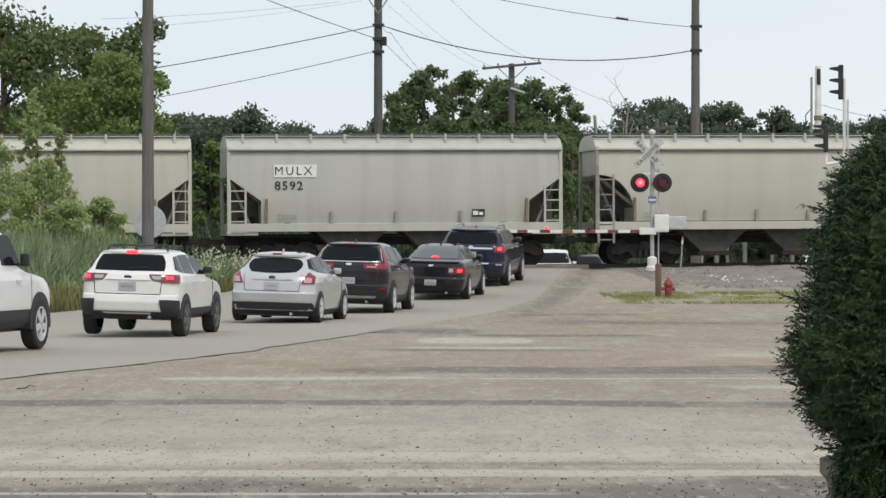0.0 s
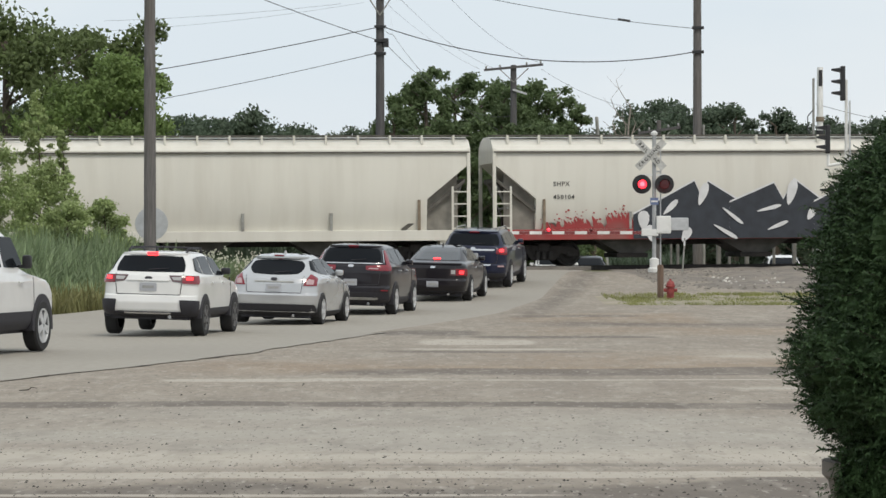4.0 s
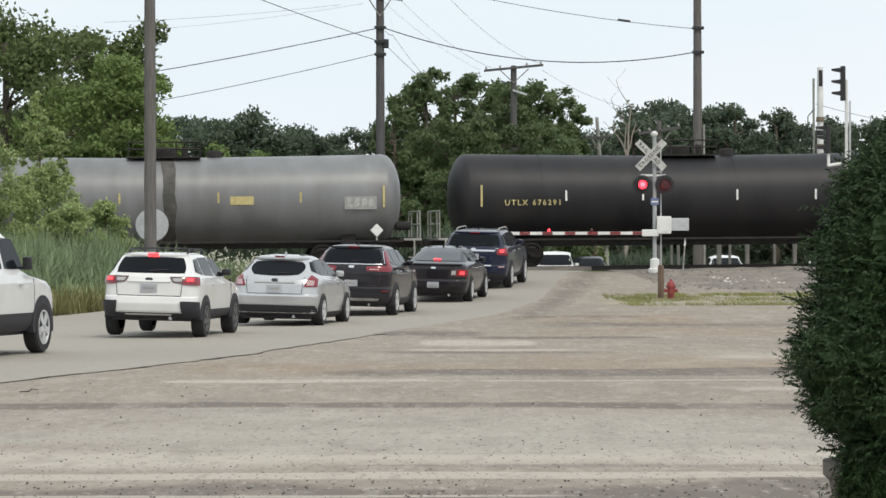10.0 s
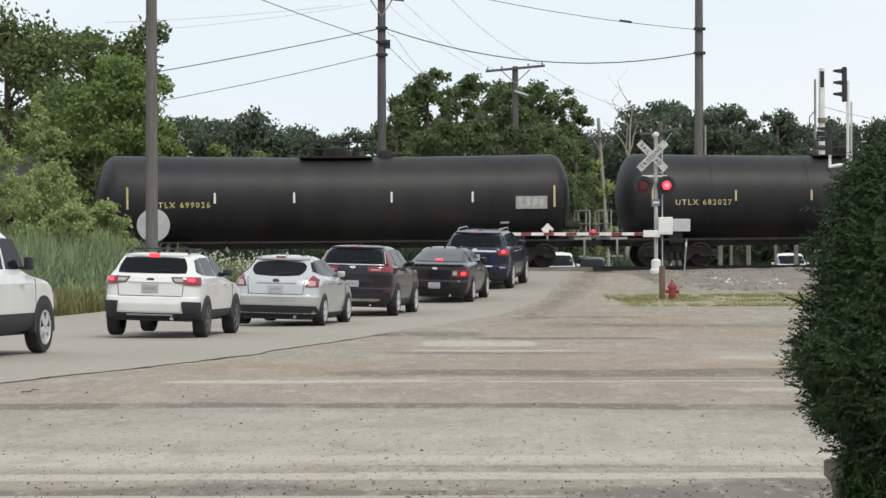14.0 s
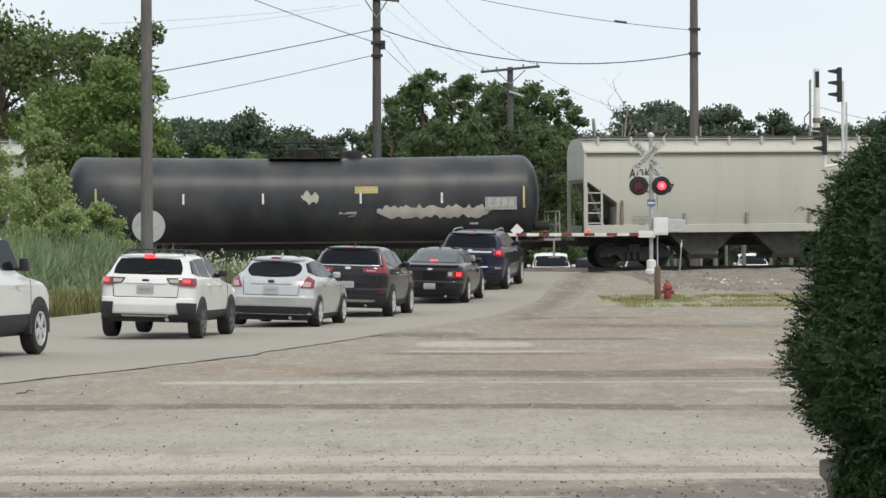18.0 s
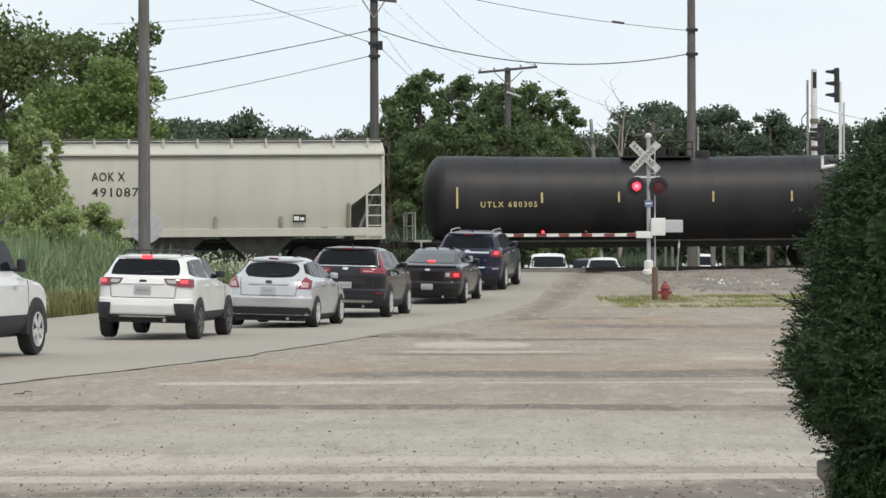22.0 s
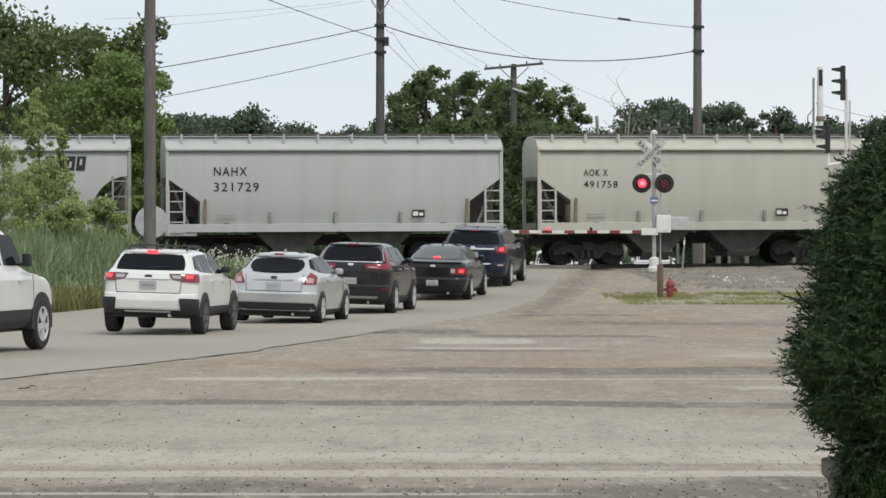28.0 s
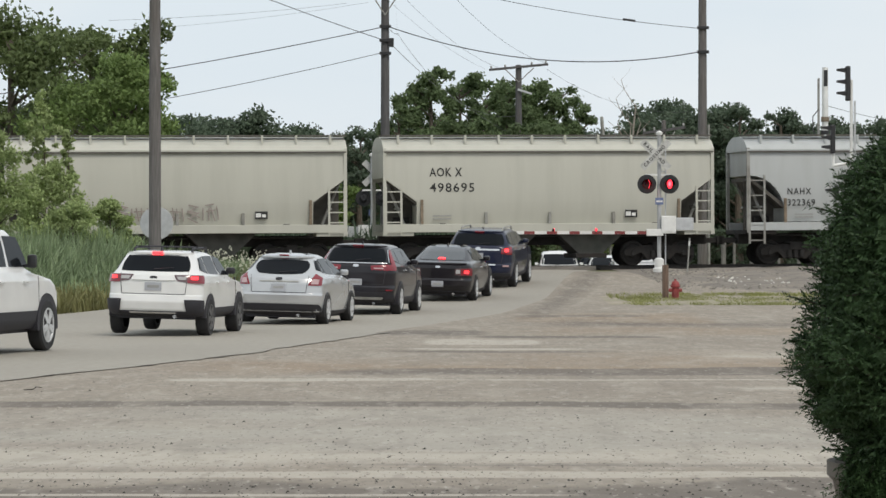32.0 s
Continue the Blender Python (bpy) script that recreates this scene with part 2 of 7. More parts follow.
def lot_material():
    """Packed gravel with soft tyre-worn bands and dusty streaks across it."""
    m = material("packed_gravel", (0.268, 0.231, 0.187), 0.95, vary=0.15, scale=9, stretch=(1, 0.4, 1), dirt=(0.210, 0.178, 0.145), dirt_amount=0.7, dirt_scale=0.35, dirt_stretch=(0.6, 0.6, 1), bump=0.35)
    n, l = m.node_tree.nodes, m.node_tree.links
    b = n["Principled BSDF"]
    colour = b.inputs["Base Color"].links[0].from_socket
    at, cut = n.new("ShaderNodeTexCoord"), n.new("ShaderNodeSeparateXYZ")
    l.new(at.outputs["Object"], cut.inputs["Vector"])

    def calc(op, *values):
        k = n.new("ShaderNodeMath")
        k.operation = op
        for socket, value in zip(k.inputs, values):
            if isinstance(value, (int, float)):
                socket.default_value = value
            else:
                l.new(value, socket)
        return k.outputs[0]

    def wander(size, spread):
        mp, nz = n.new("ShaderNodeMapping"), n.new("ShaderNodeTexNoise")
        mp.inputs["Scale"].default_value = spread
        nz.inputs["Scale"].default_value, nz.inputs["Detail"].default_value = size, 5
        l.new(at.outputs["Object"], mp.inputs["Vector"])
        l.new(mp.outputs["Vector"], nz.inputs["Vector"])
        return nz.outputs["Fac"]

    drift, patchy = wander(0.35, (0.5, 0.5, 1)), wander(0.55, (0.35, 1.2, 1))
    for y0, half, x0, x1, tone, strength in BANDS:
        off = calc("ABSOLUTE", calc("SUBTRACT", calc("ADD", cut.outputs["Y"], calc("MULTIPLY", calc("SUBTRACT", drift, 0.5), 2.6 * half + 0.5)), y0))
        across = calc("SUBTRACT", 1.0, calc("MINIMUM", calc("DIVIDE", off, half), 1.0))
        along = calc("SUBTRACT", 1.0, calc("MINIMUM", calc("DIVIDE", calc("ABSOLUTE", calc("SUBTRACT", cut.outputs["X"], (x0 + x1) / 2)), (x1 - x0) / 2), 1.0))
        soft = calc("MINIMUM", calc("MULTIPLY", along, 3.0), 1.0)
        mix = n.new("ShaderNodeMix")
        mix.data_type = "RGBA"
        l.new(calc("MINIMUM", calc("MULTIPLY", calc("MULTIPLY", calc("MULTIPLY", across, soft), patchy), strength * 3.0), 0.82), mix.inputs["Factor"])
        l.new(colour, mix.inputs["A"])
        mix.inputs["B"].default_value = (*tone, 1)
        colour = mix.outputs["Result"]
    # tyre-worn shoulder beside the road
    side = calc("ABSOLUTE", calc("SUBTRACT", calc("SUBTRACT", cut.outputs["X"], calc("MULTIPLY", cut.outputs["Y"], 0.098)), -5.25))
    far_half = calc("MINIMUM", calc("MAXIMUM", calc("DIVIDE", calc("SUBTRACT", cut.outputs["Y"], 66.0), 12.0), 0.0), 1.0)
    worn = calc("MULTIPLY", calc("SUBTRACT", 1.0, calc("MINIMUM", calc("DIVIDE", side, 0.6), 1.0)), calc("MULTIPLY", far_half, patchy))
    mix = n.new("ShaderNodeMix")
    mix.data_type = "RGBA"
    l.new(calc("MINIMUM", calc("MULTIPLY", worn, 1.5), 0.6), mix.inputs["Factor"])
    l.new(colour, mix.inputs["A"])
    mix.inputs["B"].default_value = (*DARK, 1)
    colour = mix.outputs["Result"]
    for size, spread, tone, low, high, amount in ((1.1, (1.0, 0.35, 1), (0.41, 0.37, 0.31), 0.52, 0.68, 0.32), (1.7, (1.0, 0.30, 1), (0.17, 0.15, 0.122), 0.55, 0.70, 0.36), (4.5, (1.0, 0.25, 1), (0.44, 0.405, 0.35), 0.55, 0.66, 0.27),
                                                   (6.0, (1.0, 0.22, 1), (0.15, 0.13, 0.11), 0.57, 0.68, 0.30), (13.0, (1, 0.25, 1), (0.45, 0.42, 0.37), 0.60, 0.68, 0.45), (22.0, (1, 0.2, 1), (0.10, 0.09, 0.078), 0.60, 0.70, 0.7)):
        edge, mix = n.new("ShaderNodeMapRange"), n.new("ShaderNodeMix")
        edge.inputs["From Min"].default_value, edge.inputs["From Max"].default_value, edge.inputs["To Max"].default_value = low, high, amount
        mix.data_type = "RGBA"
        l.new(wander(size, spread), edge.inputs["Value"])
        l.new(edge.outputs["Result"], mix.inputs["Factor"])
        l.new(colour, mix.inputs["A"])
        mix.inputs["B"].default_value = (*tone, 1)
        colour = mix.outputs["Result"]
    l.new(colour, b.inputs["Base Color"])
    return m


DARK, PALE, BROWN, COOL = (0.118, 0.099, 0.082), (0.43, 0.39, 0.33), (0.27, 0.205, 0.145), (0.35, 0.325, 0.28)
# bands across the lot: depth, half width, from x, to x, tone, strength
BANDS = [(70, 6, 1.2, 6.0, BROWN, 0.9), (72, 1.8, 1.4, 4.6, DARK, 0.8), (61, 3.5, 0.5, 11, BROWN, 0.6), (28, 5, -9, 9, COOL, 0.6), (47, 3, 0, 9, BROWN, 0.5), (43.6, 2.6, -4.5, 13, BROWN, 0.8), (42.0, 1.5, -2.0, 13, DARK, 2.1),
         (33.3, 0.75, -9, 13, DARK, 1.5), (57.4, 0.8, 0.4, 4.0, DARK, 1.7), (60, 2.4, -1.4, 0.8, DARK, 0.9), (49.5, 0.7, -1.2, 2.8, DARK, 0.8), (66, 3.0, 1.5, 9, DARK, 0.5), (20.6, 2.1, -9, 9, DARK, 3.0), (25.6, 0.25, -1.5, 3, DARK, 1.1), (24.2, 0.2, -1, 6, DARK, 1.2),
         (39.6, 0.45, -3.6, -0.1, PALE, 2.4), (39.4, 0.2, -0.6, 6, PALE, 1.0), (54.8, 1.5, -0.5, 1.6, PALE, 2.0), (50.8, 0.5, -0.8, 2.2, PALE, 1.4), (37, 0.8, 3, 8, PALE, 0.7), (23.2, 0.35, -6, 6, PALE, 1.8), (25, 1.3, -6, 6, PALE, 0.9), (21.4, 0.12, -5, 1, PALE, 1.5), (48, 2.5, 3.5, 9, PALE, 0.4)]
LOT_MAT = lot_material()
EARTH_MAT = material("grassy_earth", (0.16, 0.15, 0.07), 0.95, vary=0.35, scale=1.2, dirt=(0.10, 0.13, 0.04), dirt_amount=0.9, dirt_scale=0.12, bump=0.4)
VERGE_MAT = material("worn_verge_grass", (0.30, 0.262, 0.205), 0.95, vary=0.2, scale=3, dirt=(0.20, 0.205, 0.09), dirt_amount=0.8, dirt_scale=0.5, dirt_stretch=(0.4, 1, 1), bump=0.4)
BALLAST_MAT = material("grey_ballast", (0.178, 0.156, 0.133), 0.95, vary=0.24, scale=3, dirt=(0.275, 0.235, 0.19), dirt_amount=0.9, dirt_scale=0.5, bump=0.9)
CRACK_MAT = material("tar_edge", (0.15, 0.135, 0.12), 0.9, vary=0.3, scale=3)
POT_MAT = material("brown_planter", (0.135, 0.12, 0.10), 0.85, vary=0.2, scale=9, dirt=(0.12, 0.105, 0.09), dirt_amount=0.6, dirt_scale=4)


# ---- mesh helpers ----
def part(name, bm, mat, parent=None, label="", smooth=False):
    """Links a bmesh as one mesh object under its thing."""
    me = bpy.data.meshes.new(name)
    bmesh.ops.recalc_face_normals(bm, faces=bm.faces)
    bm.to_mesh(me)
    bm.free()
    if smooth:
        me.polygons.foreach_set("use_smooth", [True] * len(me.polygons))
        me.set_sharp_from_angle(angle=radians(35))
    for one in mat if isinstance(mat, (list, tuple)) else [mat]:
        me.materials.append(one)
    ob = new(name, me)
    ob.parent = parent
    return tagged(ob, label)


def raw(name, verts, faces, mat, parent=None, label="", smooth=False):
    me = bpy.data.meshes.new(name)
    me.from_pydata(verts, [], faces)
    me.materials.append(mat)
    if smooth:
        me.polygons.foreach_set("use_smooth", [True] * len(me.polygons))
    ob = new(name, me)
    ob.parent = parent
    return tagged(ob, label)


def box(bm, x0, x1, y0, y1, z0, z1, bevel=0.0):
    r = bmesh.ops.create_cube(bm, size=1.0, matrix=Matrix.Translation(((x0 + x1) / 2, (y0 + y1) / 2, (z0 + z1) / 2)) @ Matrix.Diagonal((x1 - x0, y1 - y0, z1 - z0, 1)))
    if bevel:
        edges = {e for v in r["verts"] for e in v.link_edges}
        bmesh.ops.bevel(bm, geom=list(edges), offset=bevel, segments=2, affect="EDGES", profile=0.6)
    return bm


def tube(bm, a, b, r0, r1=None, seg=10, caps=True):
    a, b = Vector(a), Vector(b)
    m = Matrix.Translation((a + b) / 2) @ (b - a).to_track_quat("Z", "Y").to_matrix().to_4x4()
    bmesh.ops.create_cone(bm, cap_ends=caps, segments=seg, radius1=r0, radius2=r0 if r1 is None else r1, depth=(b - a).length, matrix=m)
    return bm


def prism(bm, poly, y0, y1):
    """A solid with the outline poly, (x, z), from y0 to y1."""
    near = [bm.verts.new((x, y0, z)) for x, z in poly]
    far = [bm.verts.new((x, y1, z)) for x, z in poly]
    bm.faces.new(near)
    bm.faces.new(far[::-1])
    for i in range(len(poly)):
        j = (i + 1) % len(poly)
        bm.faces.new((near[j], near[i], far[i], far[j]))
    return bm


def slab(bm, plan, z0, z1):
    """A solid with the plan outline, (x, y), from z0 to z1."""
    a = [bm.verts.new((x, y, z0)) for x, y in plan]
    b = [bm.verts.new((x, y, z1)) for x, y in plan]
    bm.faces.new(a[::-1])
    bm.faces.new(b)
    for i in range(len(plan)):
        j = (i + 1) % len(plan)
        bm.faces.new((a[i], a[j], b[j], b[i]))
    return bm


def bar(bm, profile, x0, x1):
    """A bar along x with the cross-section profile, (y, z)."""
    a = [bm.verts.new((x0, y, z)) for y, z in profile]
    b = [bm.verts.new((x1, y, z)) for y, z in profile]
    bm.faces.new(a)
    bm.faces.new(b[::-1])
    for i in range(len(profile)):
        j = (i + 1) % len(profile)
        bm.faces.new((a[j], a[i], b[i], b[j]))
    return bm


def lathe(bm, rings, seg=16, m=Matrix(), caps=True):
    """A turned body: rings of (radius, height) about z."""
    last = None
    for r, h in rings:
        ring = [bm.verts.new(m @ Vector((r * math.cos(2 * math.pi * i / seg), r * math.sin(2 * math.pi * i / seg), h))) for i in range(seg)]
        if last:
            for i in range(seg):
                bm.faces.new((last[i], last[(i + 1) % seg], ring[(i + 1) % seg], ring[i]))
        elif caps:
            bm.faces.new(ring[::-1])
        last = ring
    if caps:
        bm.faces.new(last)
    return bm


def B():
    return bmesh.new()


def thing(name, label, category, group="", at=None):
    ob = tagged(new(name), label, category, group)
    if at is not None:
        ob.matrix_basis = at
    return ob


def lettering(text, size, mat, parent, x, y, z, name="lettering", spacing=1.0, bold=0.0, m=None, wide=1.0):
    cu = bpy.data.curves.new("lettering", "FONT")
    cu.body, cu.size, cu.space_character, cu.offset, cu.resolution_u = text, size, spacing, bold, 2
    tmp = bpy.data.objects.new("lettering", cu)
    me = bpy.data.meshes.new_from_object(tmp)
    bpy.data.objects.remove(tmp)
    bpy.data.curves.remove(cu)
    me.transform(Matrix.Diagonal((wide, 1, 1, 1)))
    me.transform(m @ pose(0, 0, 0, 90) if m else pose(x, y, z, 90))
    me.materials.clear()
    me.materials.append(mat)
    ob = new(name, me)
    ob.parent = parent
    return ob


def plate(parent, name, x0, x1, z0, z1, y, mat, label=""):
    return part(name, box(B(), x0, x1, y - 0.006, y + 0.004, z0, z1), mat, parent, label)


# ---- ground ----
TRACK_Y, RAIL_Z = 109.45, 0.93
RISE = [(-40, -0.05), (20, 0.0), (58, 0.01), (66, 0.03), (74.4, 0.07), (84.5, 0.23), (93, 0.50), (100.5, 0.80), (105, 0.82), (114, 0.82), (120, 0.35), (145, -0.35), (180, -0.5), (400, -0.4), (3000, 0.0)]
GRADE, SKEW = 0.0062, 8.4


def on_track(s, across=0.0, up=0.0):
    """A place on the track, s metres along it: it climbs a little and runs slightly away from the camera."""
    c, q = math.cos(radians(SKEW)), math.sin(radians(SKEW))
    return pose(s * c - across * q, TRACK_Y + s * q + across * c, RAIL_Z + GRADE * s + up, 0, -math.degrees(GRADE), SKEW)




def smooth_rise(y):
    ys = [p[0] for p in RISE]
    if y <= ys[0]:
        return RISE[0][1]
    for i in range(len(RISE) - 1):
        if y <= ys[i + 1]:
            u = (y - ys[i]) / (ys[i + 1] - ys[i])
            return RISE[i][1] + (RISE[i + 1][1] - RISE[i][1]) * u
    return RISE[-1][1]


def rise(y):
    return (smooth_rise(y - 1.5) + smooth_rise(y) + smooth_rise(y + 1.5)) / 3


def sheet(name, xs_of, ys, lift, mat, wob=0.0, kind="structure", label="", category="", cols=2, flush=False):
    """A strip of ground: for each y the edges xs_of(y), lifted over the ground."""
    verts, faces = [], []
    for y in ys:
        a, b = xs_of(y)
        for c in range(cols):
            x = a + (b - a) * c / (cols - 1)
            bumpy = wob * noise.noise((x * 0.35, y * 0.35, 3.0))
            verts.append((x, y, rise(y) + (lift if c < cols - 1 or not flush or y < 60 else -0.006) + bumpy))
    for i in range(len(ys) - 1):
        for c in range(cols - 1):
            k = i * cols + c
            faces.append((k, k + 1, k + cols + 1, k + cols))
    return tagged(raw(name, verts, faces, mat, smooth=True), label, category, "", kind)


def steps(a, b, n):
    return [a + (b - a) * i / n for i in range(n + 1)]


Y_GROUND = steps(-60, 20, 8) + steps(24, 125, 101) + steps(130, 200, 14) + [260, 400, 800, 1600, 3500]
sheet("ground", lambda y: (-2500, 2500), Y_GROUND, -0.03, EARTH_MAT, label="rough grassy earth rising to the railway", category="ground", cols=3)


def bend(points, y):
    if y <= points[0][0]:
        (y0, x0), (y1, x1) = points[0], points[1]
    else:
        (y0, x0), (y1, x1) = points[-2], points[-1]
        for p, q in zip(points, points[1:]):
            if p[0] <= y <= q[0]:
                (y0, x0), (y1, x1) = p, q
    return x0 + (x1 - x0) * (y - y0) / (y1 - y0)


RIGHT_EDGE = [(30, -7.4), (39, -5.5), (47, -3.4), (57.5, -1.6), (74, 1.5), (85, 2.9), (96, 3.75), (105, 4.6), (150, 7.2), (260, 12)]
LEFT_EDGE = [(30, -18.5), (73, -9.1), (88.5, -5.8), (105, -3.6), (114, -3.2), (118, -2.4), (150, -1.2), (260, 3)]


def ragged(y):
    return 0.22 * noise.noise((0, y * 0.5, 0)) + 0.10 * noise.noise((4, y * 2.1, 0))


Y_ROAD = steps(25, 125, 200) + steps(128, 260, 33)
road = sheet("road", lambda y: (bend(LEFT_EDGE, y), bend(RIGHT_EDGE, y) + ragged(y)), Y_ROAD, 0.012, ROAD_MAT, label="pale worn asphalt road rising to the rail crossing", category="road", cols=9, flush=True)
sheet("road_edge_crack", lambda y: (bend(RIGHT_EDGE, y) + ragged(y) - 0.004 - 0.03 * max(0, noise.noise((7, y * 1.3, 0))), bend(RIGHT_EDGE, y) + ragged(y) - 0.004 + 0.010 * noise.noise((3, y * 1.7, 0)) + 0.40 * max(0, noise.noise((9, y * 0.9, 0)) - 0.15)), steps(30, 63, 110), 0.016, CRACK_MAT, label="dark broken asphalt edge of the road", category="road edge")
Y_LOT = steps(-12, 103, 170)
sheet("gravel_lot", lambda y: (bend(RIGHT_EDGE, max(y, 30)) - 0.3 if y > 30 else -30, 60), Y_LOT, 0.0, LOT_MAT, 0.004, label="packed pale gravel lot with dark tyre bands", category="gravel lot", cols=40)




def patch(name, x0, x1, low, high, lift, mat, wob, label, category, cols=90, rows=18):
    """A piece of ground with ragged near and far edges, low(x) and high(x)."""
    verts, faces = [], []
    for c in range(cols + 1):
        x = x0 + (x1 - x0) * c / cols
        a, b = low(x), high(x)
        for k in range(rows + 1):
            y = a + (b - a) * k / rows
            u = min(1, 4 * k / rows, 4 * (rows - k) / rows, 6 * c / cols)
            verts.append((x, y, rise(y) + lift * u + u * wob * noise.noise((x * 0.9, y * 0.45, 5.0)) - 0.012 * (u == 0)))
    for c in range(cols):
        for k in range(rows):
            q = c * (rows + 1) + k
            faces.append((q, q + rows + 1, q + rows + 2, q + 1))
    return tagged(raw(name, verts, faces, mat, smooth=True), label, category, "", "structure")


patch("verge", 3.9, 40, lambda x: 80.0 + 1.6 * noise.noise((x * 0.8, 1, 0)) - 0.6 * noise.noise((x * 3, 4, 0)), lambda x: 86.5 + 1.2 * noise.noise((x * 0.7, 7, 0)), 0.05, VERGE_MAT, 0.03, "thin worn grass verge beside the lot", "verge", 180)
patch("ballast", 5.6, 40, lambda x: 88.5 + 13.0 * math.exp(-(x - 5.6) / 1.1) + 2.4 * noise.noise((x * 0.6, 3, 0)) + 1.6 * noise.noise((x * 2.2, 8, 0)) + 0.8 * noise.noise((x * 7, 5, 0)), lambda x: 119, 0.06, BALLAST_MAT, 0.16, "grey-brown ballast bank beside the crossing", "ballast", 300, 44)
sheet("ballast", lambda y: (-60, -4.2), steps(101, 118, 20), 0.012, BALLAST_MAT, 0.08, label="grey ballast bank along the track", category="ballast", cols=40)

# loose stones on the lot and the ballast
rng = np.random.default_rng(5)


def pebbles(name, count, xr, yr, size, mat, label):
    verts, faces = [], []
    for _ in range(count):
        x, y, s = rng.uniform(*xr), rng.uniform(*yr), rng.uniform(*size)
        z, k = rise(y) + 0.012, len(verts)
        for dx, dy, dz in ((1, 0, 0), (0.2, 0.9, 0), (-0.9, 0.3, 0), (-0.3, -0.9, 0), (0.1, 0, 0.8)):
            verts.append((x + dx * s * rng.uniform(0.7, 1.2), y + dy * s, z + dz * s))
        faces += [(k, k + 1, k + 4), (k + 1, k + 2, k + 4), (k + 2, k + 3, k + 4), (k + 3, k, k + 4)]
    return tagged(raw(name, verts, faces, mat), label, "stones", "", "stuff")


PEBBLE_MAT = material("pebble", (0.24, 0.22, 0.19), 0.95, vary=0.3, scale=3, island=True)
DARK_STONE = material("dark_stone", (0.06, 0.055, 0.05), 0.95, vary=0.3, scale=3, island=True)
PALE_STONE = material("pale_stone", (0.20, 0.183, 0.160), 0.95, vary=0.3, scale=3, island=True)
CHALK_STONE = material("chalky_stone", (0.48, 0.46, 0.42), 0.95, vary=0.2, scale=3, island=True)
pebbles("loose_pebbles", 900, (-8, 8), (20, 36), (0.003, 0.013), PEBBLE_MAT, "loose dark pebbles scattered on the gravel")
pebbles("dark_stones", 80, (-7, 7), (21, 42), (0.008, 0.021), DARK_STONE, "scattered dark stones lying on the gravel")
pebbles("dark_grit", 2600, (-7, 7), (20, 24.5), (0.003, 0.010), PEBBLE_MAT, "dark grit at the edge of the gravel")
pebbles("pale_pebbles", 700, (-8, 8), (20, 34), (0.003, 0.010), PALE_STONE, "loose pale pebbles scattered on the gravel")
pebbles("coarse_grit", 420, (-5, 5), (20.6, 22.6), (0.006, 0.016), DARK_STONE, "coarse dark grit at the edge of the gravel")
pebbles("gravel_flecks", 260, (-4, 4.5), (23.2, 27.5), (0.005, 0.013), DARK_STONE, "dark gravel flecks lying on the lot")
pebbles("white_stones", 70, (8.2, 12), (92, 97), (0.04, 0.10), CHALK_STONE, "pale broken stones on the ballast bank")
pebbles("ballast_stones", 1500, (6.2, 15), (90, 106), (0.02, 0.075), PALE_STONE, "crushed grey track ballast stones")

twig = thing("bent_twig", "thin dark bent twig lying on the gravel", "twig", at=pose(-4.8, 36.3, rise(36.3) + 0.012))
part("twig_stem", tube(tube(tube(B(), (-0.11, 0, 0.005), (0.0, 0.02, 0.012), 0.006, seg=6), (0.0, 0.02, 0.012), (0.03, 0.0, 0.04), 0.006, seg=6), (0.03, 0.0, 0.04), (0.10, 0.02, 0.03), 0.005, 0.003, seg=6), TWIG_WOOD, twig)

# ---- railway track ----
for off in (-0.7175, 0.7175):
    profile = [(-0.07, -0.17), (0.07, -0.17), (0.03, -0.14), (0.012, -0.12), (0.012, -0.04), (0.036, -0.03), (0.036, 0), (-0.036, 0), (-0.036, -0.03), (-0.012, -0.04), (-0.012, -0.12), (-0.03, -0.14)]
    rail = part("rail", bar(B(), profile, -850, 850), WHEEL_STEEL)
    rail.matrix_basis = on_track(0, off)
    tagged(rail, "steel running rail of the crossing track", "rail", "running rails", "structure")
sleeper_mesh = None
for i in range(130):
    if sleeper_mesh is None:
        ob = part("sleeper", box(B(), -0.11, 0.11, -1.3, 1.3, -0.18, 0), UNDERFRAME)
        sleeper_mesh = ob.data
    else:
        ob = new("sleeper", sleeper_mesh)
    ob.matrix_basis = on_track(-38 + i * 0.6, 0, -0.172)
    tagged(ob, "creosoted timber railway sleeper under the rails", "sleeper", "track sleepers", "structure")
PANEL_MAT = material("crossing_planks", (0.17, 0.155, 0.14), 0.9, vary=0.3, scale=6, stretch=(0.3, 3, 1))
for a, b in ((-2.35, -0.80), (-0.62, 0.62), (0.80, 2.35)):
    panel = part("crossing_panel", box(B(), -3.2, 4.7, a, b, -0.2, -0.012, 0.01), PANEL_MAT)
    panel.matrix_basis = on_track(0)
    tagged(panel, "dark timber crossing panel between the rails", "crossing panel", "crossing panels", "structure")

# ---- the train ----
WHEEL_R = 0.42
_bogie_mesh = {}


